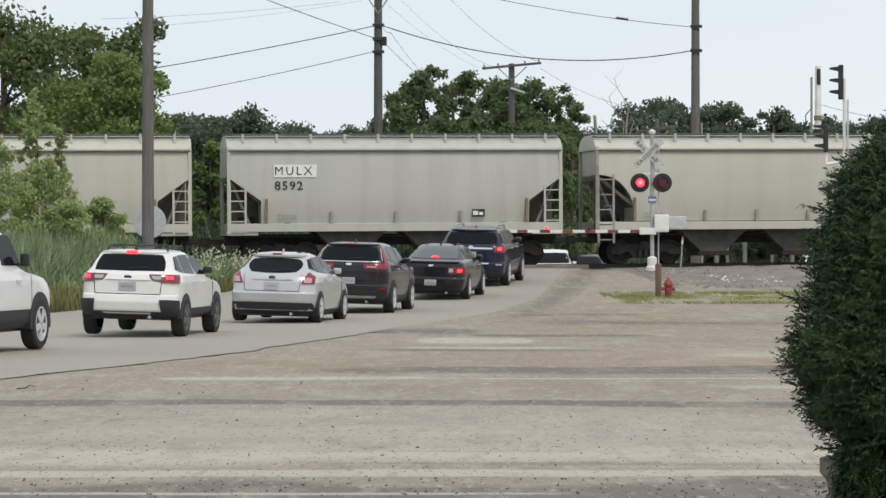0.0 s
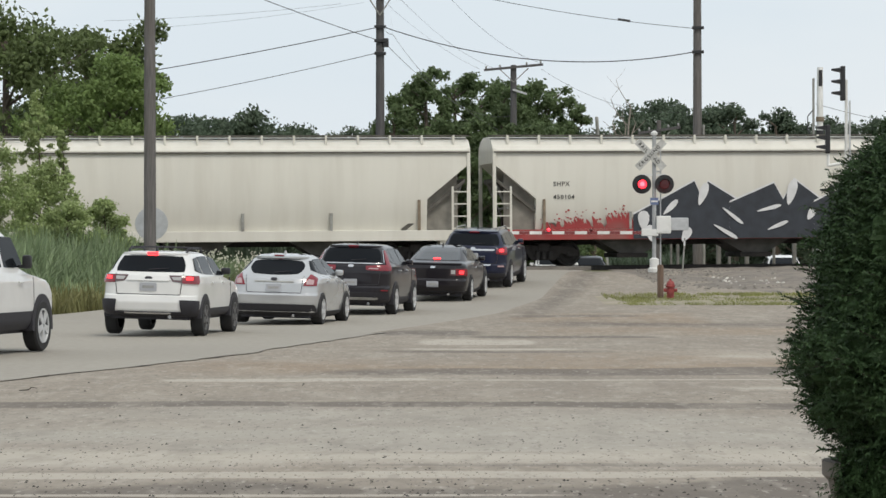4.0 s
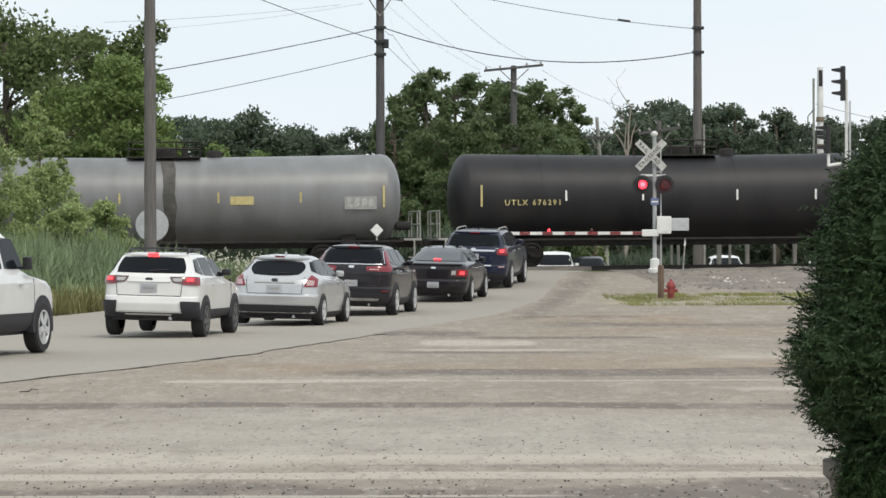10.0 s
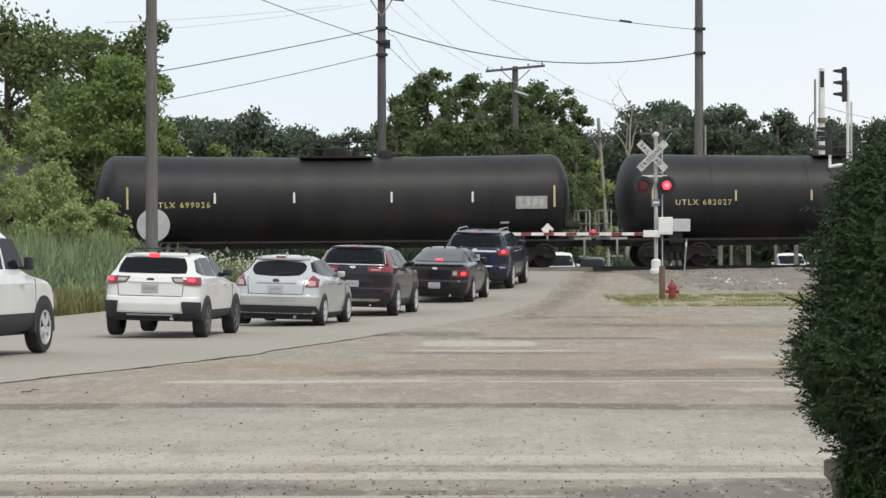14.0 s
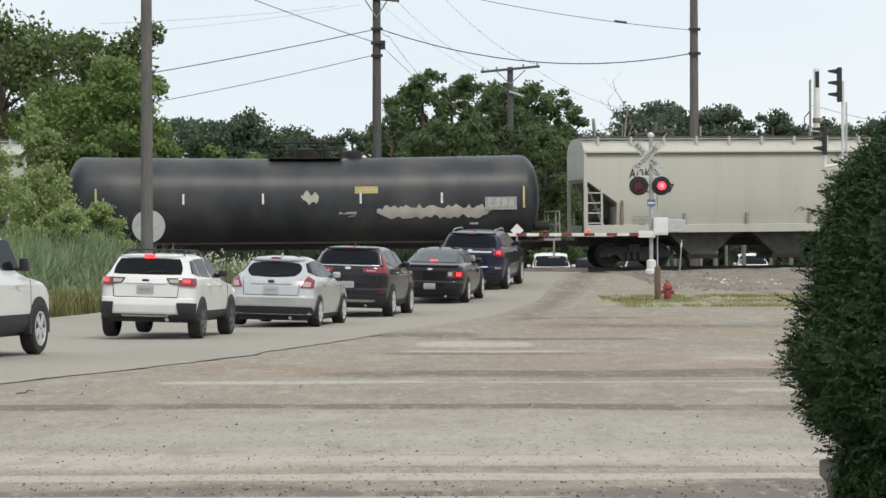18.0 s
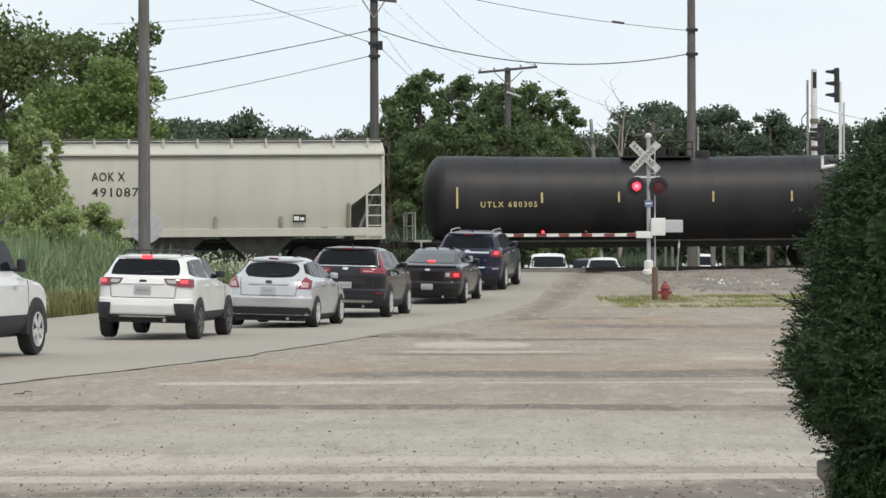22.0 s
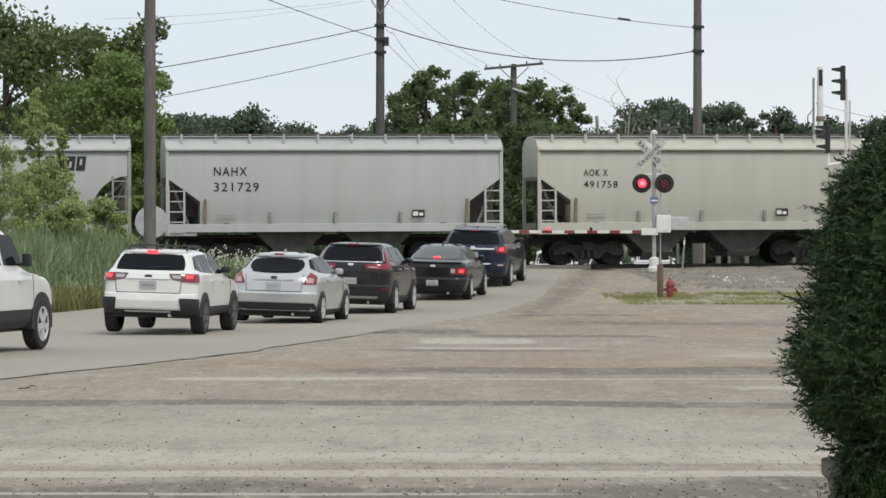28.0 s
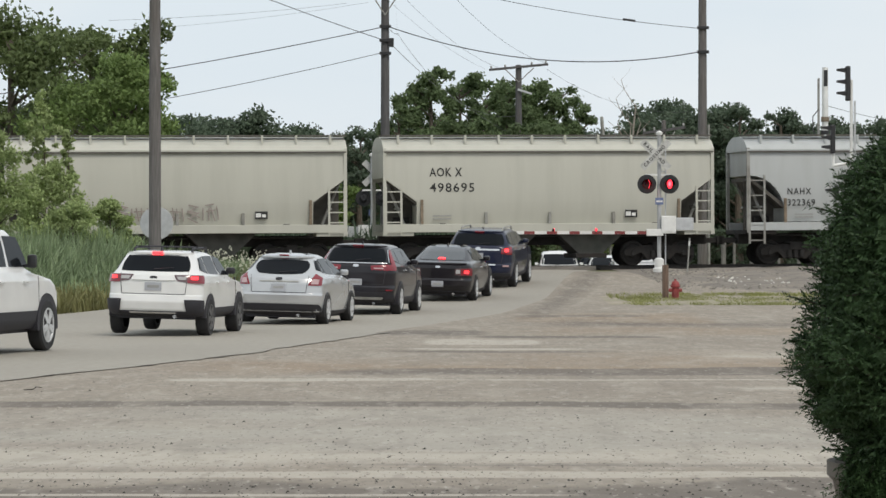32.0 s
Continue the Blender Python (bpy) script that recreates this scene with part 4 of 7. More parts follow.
def flames(car, x0, x1, z0, high, count, mat, seed, y=-1.558):
    """Ragged licks of paint rising from a line."""
    r, bm = random.Random(seed), B()
    for i in range(count):
        u = r.random()
        x, h = x0 + (x1 - x0) * u, high(u) * r.uniform(0.25, 1.0)
        lean = r.uniform(0.05, 0.5) * h
        bm.faces.new([bm.verts.new(q) for q in ((x - 0.09, y - 0.00004 * i, z0), (x + 0.10, y - 0.00004 * i, z0), (x + 0.06 - lean * 0.5, y - 0.00004 * i, z0 + h * 0.6), (x - lean, y - 0.00004 * i, z0 + h))])
        if r.random() < 0.5:
            px, pz, q = x - lean + r.uniform(-0.2, 0.1), z0 + h + r.uniform(0, 0.25), r.uniform(0.02, 0.05)
            bm.faces.new([bm.verts.new((px + dx * q, y - 0.00004 * i, pz + dz * q)) for dx, dz in ((-1, -0.4), (0.6, -0.8), (1, 0.4), (-0.5, 0.9))])
    part("paint_licks", bm, mat, car)


def whitewash(car, x0, x1, z0, z1, seed):
    """A ragged pale smear lying on a tank's curved side."""
    bm, cols, last = B(), 44, None
    for i in range(cols + 1):
        u = i / cols
        x = x0 + (x1 - x0) * u
        rag = noise.noise((x * 2.3, seed, 0)) * 0.5 + noise.noise((x * 7.0, seed, 3)) * 0.5
        high = z1 - (z1 - z0) * (0.38 - 0.45 * rag)
        low = z0 + (z1 - z0) * (0.12 + 0.35 * abs(noise.noise((x * 3.1, seed, 7))) + 0.5 * max(0, abs(u - 0.5) - 0.38) * 4)
        high = max(high, low + 0.03)
        row = []
        for k in range(6):
            z = low + (high - low) * k / 5
            row.append(bm.verts.new((x, -math.sqrt(max(0.2, 1.512 ** 2 - (z - 2.39) ** 2)), z)))
        if last:
            for k in range(5):
                bm.faces.new((last[k], row[k], row[k + 1], last[k + 1]))
        last = row
    part("whitewash_smear", bm, SPRAY_GREY, car)


def hopper_marks(car, length, owner, number, x=None, z=3.28, size=0.43, small=False, sign=True, y=-1.562):
    """Owner's mark, number, small print and the inspection square."""
    h = length / 2
    x = -h + (1.43 if small else 1.60) if x is None else x
    if small:
        z, size = (2.57 if z == 3.28 else z), 0.32
    if owner:
        mark(car, owner[:3] + " " + owner[3:] if owner == "AOKX" else owner, x, z - 0.14, size, bold=0.0 if "M" in owner else 0.003, spacing=1.10 if owner == "AOKX" else 1.32 if owner == "MULX" else 1.2, wide=0.78 if owner == "AOKX" else 1.0 if owner == "MULX" else 0.84, y=y)
        mark(car, number, x, z - 0.14 - size * 1.22, size, spacing=1.13, wide=0.95 if small else 1.10, y=y)
    for i in range(2):
        plate(car, "small_print", -h + 1.7, -h + 2.35, 1.62 + 0.1 * i, 1.66 + 0.1 * i, -1.556, GREY_MARK)
    if sign:
        p = plate(car, "inspection_plate", h - 3.15, h - 2.72, 1.66, 1.92, -1.556, INK)
        plate(p, "plate_square", h - 3.12, h - 2.95, 1.72, 1.86, -1.566, WHITE_MARK)
        plate(p, "plate_square", h - 2.91, h - 2.78, 1.72, 1.82, -1.566, WHITE_MARK)


NAMES = {2: ("AOKX", "497191"), 3: ("AOKX", "480896"), 4: ("CRDX", "23537"), 5: ("AOKX", "480831"), 26: ("AOKX", "480757"),
         33: ("AOKX", "491087"), 34: ("NAHX", "322385"), 35: ("AOKX", "482607"), 36: ("HWCX", "10910"), 37: ("GACX", "52230"), 38: ("AOKX", "482913"),
         39: ("AOKX", "498940"), 42: ("NAHX", "322389"), 43: ("AOKX", "491758"), 44: ("NAHX", "321729"), 45: ("GACX", "53122"), 46: ("AOKX", "490975"),
         47: ("MBIX", "35036"), 48: ("AOKX", "491732"), 49: ("AOKX", "491312"), 50: ("NAHX", "322369"), 51: ("AOKX", "498695")}
SPRAY_BLACK = material("black_spray_paint", (0.03, 0.035, 0.045), 0.6, vary=0.2, scale=3)
SPRAY_WHITE = material("white_spray_paint", (0.66, 0.66, 0.66), 0.6, vary=0.1, scale=3)
SPRAY_BLUE = material("blue_spray_paint", (0.10, 0.16, 0.24), 0.6, vary=0.2, scale=3)
SPRAY_RED = material("crimson_spray_paint", (0.24, 0.028, 0.055), 0.6, vary=0.25, scale=3)
SPRAY_PINK = material("dusty_pink_spray_paint", (0.33, 0.20, 0.19), 0.6, vary=0.2, scale=3)
SPRAY_PALE = material("pale_grey_spray_paint", (0.50, 0.51, 0.52), 0.6, vary=0.12, scale=3)
SPRAY_HAZE = material("thin_white_spray_haze", (0.44, 0.44, 0.42), 0.6, vary=0.18, scale=3)
SPRAY_GOLD = material("golden_spray_paint", (0.55, 0.33, 0.06), 0.6, vary=0.15, scale=3)
FADED_SPRAY = material("faded_brown_spray_line", (0.27, 0.23, 0.21), 0.6, vary=0.2, scale=3)
SPRAY_GREY = material("grey_whitewash", (0.42, 0.40, 0.36), 0.7, vary=0.15, scale=2)


def black_panels(car, left):
    """Three black gabled shapes with white rims and pale leaves, drops and strokes."""
    y = -1.592
    for n, (x0, x1, peaks) in enumerate(((4.9, 8.9, ((0.0, 1.75), (0.54, 2.90), (0.60, 2.35), (0.66, 2.88), (1.0, 2.05))), (8.3, 11.9, ((0.0, 2.15), (0.44, 2.82), (0.53, 2.25), (0.64, 2.95), (1.0, 2.0))), (11.3, 14.95, ((0.0, 2.15), (0.40, 2.9), (0.52, 2.35), (0.62, 2.88), (0.96, 2.1), (1.0, 1.5))))):
        top = [(left + x0 + (x1 - x0) * u, z) for u, z in peaks]
        for mat, grow, dy, nm in ((SPRAY_WHITE, 0.045, 0.0, "spray_outline"), (SPRAY_BLACK, 0.0, -0.006, "spray_shape")):
            ring = [(top[0][0] - grow, 0.92)] + [(px, pz + grow * 1.4) for px, pz in top] + [(top[-1][0] + grow, 0.92)]
            bm = B()
            for (ax, az), (bx, bz) in zip(ring[1:], ring[2:-1]):
                bm.faces.new([bm.verts.new((px, y + dy - 0.014 * n, pz)) for px, pz in ((ax, 0.92), (bx, 0.92), (bx, bz), (ax, az))])
            part(nm, bm, mat, car)
    pale = B()
    for i, (cx, cz, long, wide, turn) in enumerate(((7.35, 2.45, 0.42, 0.19, 70), (10.5, 2.5, 0.46, 0.22, 75), (13.45, 2.5, 0.46, 0.20, 78), (11.2, 1.75, 0.24, 0.17, 60), (14.1, 1.75, 0.24, 0.16, 90), (5.25, 1.55, 0.34, 0.26, 90), (5.5, 1.1, 0.30, 0.22, 100), (6.75, 1.05, 0.28, 0.2, 60), (6.2, 2.0, 0.36, 0.13, 45),
                                                     (8.4, 1.7, 0.48, 0.08, -38), (8.15, 1.15, 0.5, 0.09, -30), (9.7, 1.95, 0.46, 0.085, 14), (10.0, 1.35, 0.40, 0.09, 22), (12.7, 2.0, 0.46, 0.085, 14), (13.35, 1.75, 0.25, 0.15, 80))):
        a, at = radians(turn), y - 0.040 - 0.0005 * i
        ring = []
        for k in range(12):
            q = 2 * math.pi * k / 12
            u, v = long * math.cos(q), wide * math.sin(q) * (0.75 + 0.3 * math.cos(q))
            ring.append((left + cx + u * math.cos(a) - v * math.sin(a), at, cz + u * math.sin(a) + v * math.cos(a)))
        pale.faces.new([pale.verts.new(p) for p in ring])
    part("pale_accent", pale, SPRAY_WHITE, car)


def marks():
    for i, (car, kind_of, mid, length) in enumerate(train):
        h = length / 2
        if kind_of in ("cream", "stone", "grey_angled", "round_cream", "round_grey"):
            owner, number = NAMES.get(i, ("", ""))
            if i == 1:
                plate(car, "white_panel", -h + 1.58, -h + 3.05, 3.03, 3.46, -1.566, WHITE_MARK)
                hopper_marks(car, length, "MULX", "8592", z=3.25, size=0.41, y=-1.580)
                continue
            hopper_marks(car, length, owner, number, z={47: 2.80, 34: 2.46, 43: 3.20, 49: 3.20}.get(i, 3.28 if kind_of.startswith("round") else 3.23), size=0.33 if i in (43, 49) else 0.43, small=kind_of.startswith("round"))
            if i in (37, 40, 45):
                # the owner's mark as four leaning blocks
                for k in range(4):
                    x0 = h - 2.92 + 0.355 * k
                    block = part("logo_block", prism(B(), [(x0, 3.28), (x0 + 0.30, 3.28), (x0 + 0.36, 3.76), (x0 + 0.06, 3.76)], -1.562, -1.50), INK, car)
                    part("logo_gap", prism(B(), [(x0 + 0.12, 3.37 + 0.09 * (k % 2)), (x0 + 0.20, 3.37 + 0.09 * (k % 2)), (x0 + 0.23, 3.58 + 0.09 * (k % 2)), (x0 + 0.15, 3.58 + 0.09 * (k % 2))], -1.566, -1.55), PALE_GREY, block)
        if kind_of in ("black", "black_short", "dark", "grey"):
            y = -1.508
            for k, x in enumerate((-h + 0.95, -h + 3.9, -h + 6.6, h - 6.4, h - 3.6, h - 0.75)):
                tall = 0.42 if k in (0, 5) else 0.24
                plate(car, "side_stripe", x - 0.035, x + 0.035, 2.50 - tall, 2.62 + 0.2 * (k in (0, 5)), y, YELLOW_MARK if k in (0, 5) or i % 3 else WHITE_MARK)
            d = part("placard", box(B(), -0.16, 0.16, -0.012, 0.012, -0.16, 0.16), WHITE_MARK, car)
            d.matrix_basis = pose(h - 1.0, -1.50, 1.30, 0, 45, 0)
            part("placard_post", box(B(), h - 1.03, h - 0.97, -1.49, -1.46, 0.95, 1.3), GREY_STEEL, car)
            plate(car, "label_panel", h - 2.1, h - 1.0, 2.02, 2.46, y, GREY_MARK)
            for k in range(4):
                plate(car, "label_line", h - 2.0 + 0.25 * k, h - 1.85 + 0.25 * k, 2.12, 2.40, y - 0.012, FAINT_MARK)
            plate(car, "small_plate", h - 2.6, h - 2.3, 1.52, 1.74, -1.22 - 0.03, GREY_MARK) if kind_of != "grey" else None
            if kind_of == "grey":
                plate(car, "yellow_plate", h - 6.0 if i != 18 else h - 5.1, h - 5.2 if i != 18 else h - 4.4, 2.2 if i != 18 else 1.7, 2.48 if i != 18 else 1.95, y if i != 18 else -1.36, YELLOW_MARK)
    L = train
    TANK_NAMES = {11: "UTLX 673508", 12: "FURX 159013", 13: "UTLX 830280", 14: "UTLX 675265", 15: "UTLX 676291", 19: "UTLX 602057", 20: "UTLX 682027", 21: "UTLX 699026", 22: "UTLX 682026", 29: "TATX 117119", 30: "TATX 117105", 31: "VPBX 180150", 32: "UTLX 680305"}
    for i, name in TANK_NAMES.items():
        car, kind_of, mid, length = L[i]
        mark(car, name, -length / 2 + 1.75, 1.84 if i == 31 else 2.12, 0.27, WHITE_MARK if i in (12, 29, 30, 31) else YELLOW_MARK, 0.003, -1.512, 1.32)
    # orange wagon: pale panels and a whitewashed band
    car, h = L[6][0], L[6][3] / 2
    plate(car, "white_panel", 0.0, 1.6, 2.72, 3.62, -1.556, WHITE_MARK)
    plate(car, "pale_panel", -h + 0.7, -h + 1.55, 3.2, 3.62, -1.556, SPRAY_GREY)
    part("whitewash", prism(B(), [(-h + 3.0, 1.62), (-h + 3.1, 2.5), (-h + 6.5, 2.6), (-1.0, 2.4), (2, 2.2), (5, 2.25), (h - 0.7, 2.35), (h - 1.3, 1.6)], -1.557, -1.55), SPRAY_GREY, car)
    spray(car, -1.4, 1.9, 0.95, 2.1, 5, None, SPRAY_BLACK, 11, -1.592)
    spray(car, 2.6, 5.2, 1.1, 2.15, 4, None, SPRAY_BLACK, 12, -1.592)
    spray(car, -4.2, -2.7, 1.35, 1.8, 2, SPRAY_PINK, SPRAY_PALE, 13, -1.562, 0.12, 0.03)
    plate(car, "stripe", -1.5, 5.6, 2.34, 2.40, -1.562, GREY_MARK)
    # white wagon with black shapes
    car, h = L[7][0], L[7][3] / 2
    black_panels(car, -h)
    flames(car, -h + 1.7, -h + 5.1, 1.27, lambda u: 0.25 + 0.45 * u, 90, RED_SILL, 4)
    flames(car, h - 4.0, h - 1.3, 1.27, lambda u: 1.05 - 0.85 * u, 110, RED_SILL, 5)
    mark(car, "SHPX", -h + 2.1, 2.75, 0.22)
    mark(car, "450104", -h + 2.1, 2.3, 0.22)
    # white wagon with blue-grey shapes
    car, h = L[9][0], L[9][3] / 2
    mark(car, "SHPX", -h + 2.2, 2.85, 0.24)
    mark(car, "43666", -h + 2.2, 2.35, 0.24)
    spray(car, -h + 3.0, -h + 8.2, 0.95, 2.15, 6, SPRAY_PALE, SPRAY_BLUE, 21, -1.592, 0.13, 0.075)
    plate(car, "spray_ground", -h + 9.75, -h + 15.0, 1.42, 2.62, -1.560, SPRAY_PALE)
    bubble(car, "BURAX", -h + 9.8, -h + 14.9, 1.50, 2.55, SPRAY_BLUE, SPRAY_PALE, -1.572, 0.05, 0.05)
    car, h = L[8][0], L[8][3] / 2
    mark(car, "SHPX", -h + 2.2, 2.85, 0.24)
    mark(car, "43652", -h + 2.2, 2.35, 0.24)
    # off-white wagon with outlined shapes
    car, h = L[10][0], L[10][3] / 2
    mark(car, "ACFX", -h + 1.5, 2.16, 0.26)
    mark(car, "51899", -h + 1.5, 1.75, 0.26)
    plate(car, "stripe", -h + 3.5, h - 1.4, 2.34, 2.39, -1.556, GREY_MARK)
    plate(car, "stripe", -h + 3.5, h - 1.4, 2.12, 2.17, -1.556, GREY_MARK)
    spray(car, -h + 4.4, -h + 7.8, 0.95, 1.95, 4, None, SPRAY_BLACK, 31, -1.592, 0.12, 0.042)
    spray(car, -h + 8.3, -h + 15.2, 0.95, 1.95, 8, None, SPRAY_BLACK, 32, -1.592, 0.12, 0.042)
    plate(car, "sill_plate", -h + 1.25, -h + 1.7, 0.97, 1.16, -1.590, YELLOW_MARK)
    # rusty wagon
    car, h = L[24][0], L[24][3] / 2
    mark(car, "GACX", -h + 2.4, 2.35, 0.30)
    mark(car, "7176", -h + 2.4, 1.93, 0.30)
    # cream wagon with a small spray painting
    car, h = L[25][0], L[25][3] / 2
    mark(car, "CEFX", -h + 1.6, 2.2, 0.28)
    mark(car, "11753", -h + 1.6, 1.75, 0.28)
    spray(car, -h + 9.8, -h + 11.5, 0.95, 1.85, 2, SPRAY_WHITE, SPRAY_BLACK, 41, -1.592, 0.16, 0.06)
    spray(car, -h + 11.3, -h + 12.7, 1.15, 2.15, 1, SPRAY_PINK, SPRAY_BLACK, 42, -1.566, 0.26, 0.07)
    # grey wagon with large outlined shapes
    car, h = L[28][0], L[28][3] / 2
    mark(car, "TILX", -h + 1.5, 2.3, 0.26)
    mark(car, "33301", -h + 1.5, 1.85, 0.26)
    bubble(car, "PEKE", -h + 2.3, -h + 5.7, 1.28, 2.75, SPRAY_HAZE, SPRAY_BLACK, -1.590, 0.075, 0.05)
    spray(car, -h + 5.9, -h + 9.9, 1.25, 2.05, 6, SPRAY_HAZE, SPRAY_BLACK, 52, -1.592, 0.11, 0.045)
    # cream wagon with crimson shapes, and one with faint outlines
    car, h = L[46][0], L[46][3] / 2
    spray(car, -h + 3.1, -h + 8.3, 1.10, 2.30, 9, SPRAY_RED, SPRAY_WHITE, 61, -1.592, 0.125, 0.04)
    spray(car, -h + 3.3, -h + 8.1, 1.14, 1.75, 8, SPRAY_PINK, SPRAY_RED, 64, -1.612, 0.05, 0.03)
    spray(car, -h + 3.3, -h + 8.2, 1.30, 2.30, 9, None, SPRAY_BLACK, 66, -1.630, 0.13, 0.03)
    spray(car, -h + 8.3, -h + 9.0, 1.9, 2.4, 3, None, SPRAY_BLACK, 63, -1.592)
    for x, z in ((3.55, 1.9), (5.75, 1.75), (8.0, 1.55)):
        bm = B()
        capsule(bm, -h + x, z, -h + x + 0.12, z + 0.32, 0.07, -1.645)
        part("golden_dab", bm, SPRAY_GOLD, car)
    car, h = L[52][0], L[52][3] / 2
    spray(car, -h + 3.6, -h + 7.2, 1.5, 2.2, 6, None, FADED_SPRAY, 71)
    for car, kind_of, mid, length in train:
        if kind_of == "grey":
            bm = lathe(B(), [(1.514, -0.20), (1.514, 0.24)], 40, pose(0.1, 0, 2.342, 0, 90, 0))
            for v in bm.verts:
                v.co.x += 0.07 * noise.noise(v.co * 2.1) + 0.04 * noise.noise(v.co * 6.0)
            part("spill_stain", bm, BAY_GREY, car)
    # tank wagons with pale spray marks
    car, h = L[27][0], L[27][3] / 2
    whitewash(car, -h + 10.5, -h + 14.5, 1.62, 2.45, 81)
    whitewash(car, -h + 9.2, -h + 9.8, 1.75, 2.1, 83)
    whitewash(car, -h + 7.9, -h + 8.5, 2.1, 3.0, 84)
    plate(car, "yellow_plate", h - 6.6, h - 5.8, 2.6, 2.84, -1.50, YELLOW_MARK)
    car, h = L[19][0], L[19][3] / 2
    spray(car, 0.4, 1.4, 2.95, 3.4, 4, None, WHITE_MARK, 82, -1.46)
    spray(car, 0.5, 1.5, 2.62, 3.0, 4, None, WHITE_MARK, 83, -1.50)
    car, h = L[13][0], L[13][3] / 2
    for x in (-0.55, 0.35):
        part("pale_band", lathe(B(), [(1.514, -0.16), (1.514, 0.16)], 40, pose(x, 0, 2.345, 0, 90, 0)), BAY_GREY, car)


marks()


# ---- level crossing ----
def crossing_signal(at, label, near=True):
    sig = thing("crossing_signal", label, "crossing signal", at=at)
    part("base", lathe(B(), [(0.20, 0), (0.20, 0.12), (0.15, 0.16), (0.15, 0.42), (0.09, 0.46), (0.06, 0.47)], 14), WHITE_METAL, sig)
    part("mast", tube(B(), (0, 0, 0.1), (0, 0, 4.4), 0.065, seg=14), MAST_GREY, sig, smooth=True)
    part("cap", lathe(B(), [(0.10, 4.38), (0.11, 4.46), (0.02, 4.52)], 12), WHITE_METAL, sig)
    for turn, words, lift in ((45, "RAILROAD", 0), (-45, "CROSSING", 0.022)):
        m = pose(-0.12, -0.13 - lift, 3.75, 0, turn, 0)
        blade = part("crossbuck_blade", box(B(), -0.61, 0.61, -0.012, 0.012, -0.115, 0.115, 0.004), WEATHERED_WHITE, sig)
        blade.matrix_basis = m
        ob = lettering(words, 0.16, INK, blade, -0.52, -0.016, -0.055, spacing=1.25, bold=0.003)
    part("lamp_arm", box(B(), -0.44, 0.36, -0.03, 0.03, 3.08, 3.14), WHITE_METAL, sig)
    lamps = []
    for x in (-0.40, 0.32):
        m = Matrix.Translation((x, -0.10, 2.81)) @ pose(0, 0, 0, 90)
        target = part("lamp_backplate", lathe(B(), [(0.30, -0.02), (0.305, 0.0), (0.30, 0.02)], 28, m), BLACK_METAL, sig)
        part("housing", tube(B(), (x, -0.08, 2.81), (x, 0.18, 2.81), 0.15, 0.10, seg=16), BLACK_METAL, target)
        hood = B()
        for k in range(13):
            a0 = math.pi * (k - 0.5) / 12 - 0.05
            a1 = math.pi * (k + 0.5) / 12 - 0.05
            q = [(x + 0.165 * math.cos(a), yy, 2.81 + 0.165 * math.sin(a)) for a in (a0, a1) for yy in (-0.12, -0.36)]
            hood.faces.new([hood.verts.new(q[j]) for j in (0, 1, 3, 2)])
        part("visor", hood, BLACK_METAL, target)
        part("lens", lathe(B(), [(0.155, 0.0), (0.155, 0.025), (0.10, 0.04), (0.02, 0.045)], 24, Matrix.Translation((x, -0.115, 2.81)) @ pose(0, 0, 0, 90)), LENS_RED, target, smooth=True)
        if not near:
            continue
        # the flasher: a disc that turns its lit face to the road
        fl = part("flasher_disc", lathe(B(), [(0.14, 0.004), (0.14, 0.012), (0.02, 0.016)], 24, pose(0, 0, 0, 90)), LENS_LIT, sig, "glowing red flasher", smooth=True)
        back = part("flasher_back", lathe(B(), [(0.14, 0.003), (0.14, -0.005), (0.02, -0.008)], 24, pose(0, 0, 0, 90)), LENS_RED, fl)
        core = part("flasher_core", lathe(B(), [(0.07, 0.017), (0.055, 0.024), (0.01, 0.026)], 18, pose(0, 0, 0, 90)), LAMP_CORE, fl)
        fl.matrix_basis = pose(x, -0.32, 2.81)
        lamps.append((fl, (x, -0.32, 2.81), len(lamps) % 2))
    part("blue_notice", box(B(), -0.13, 0.13, -0.085, -0.07, 2.16, 2.38), BLUE_PLATE, sig)
    part("notice_line", box(B(), -0.10, 0.10, -0.089, -0.085, 2.24, 2.29), WHITE_MARK, sig)
    # gate machine, arm and counterweight
    part("gate_machine", box(B(), 0.06, 0.52, -0.25, 0.22, 1.24, 1.80, 0.03), WHITE_METAL, sig)
    part("machine_door", box(B(), 0.12, 0.46, -0.262, -0.25, 1.30, 1.74, 0.004), WHITE_METAL, sig)
    part("counterweight", box(B(), 0.50, 1.08, -0.20, -0.10, 1.34, 1.74, 0.02), GALV, sig)
    part("arm_bracket", box(B(), -0.42, 0.12, -0.22, -0.12, 1.16, 1.38, 0.02), WHITE_METAL, sig)
    if not near:
        return lamps
    arm = part("gate_arm", box(B(), -6.0, -0.36, -0.20, -0.16, 1.215, 1.315, 0.005), WHITE_METAL, sig, "white gate arm with red reflective stripes")
    for i in range(8):
        x = -5.75 + i * 0.72
        part("red_stripe", box(B(), x, x + 0.33, -0.206, -0.2, 1.218, 1.312), RED_REFLECT, arm)
    for n, x in enumerate((-3.38, -2.02)):
        fl = part("arm_flasher", lathe(B(), [(0.05, 0.004), (0.05, 0.012), (0.02, 0.03)], 14, pose(0, 0, 0, 90)), LENS_LIT, sig, "small glowing red lamp", smooth=True)
        part("arm_flasher_back", lathe(B(), [(0.05, 0.003), (0.05, -0.005), (0.02, -0.02)], 14, pose(0, 0, 0, 90)), LENS_RED, fl)
        fl.matrix_basis = pose(x, -0.26, 1.36)
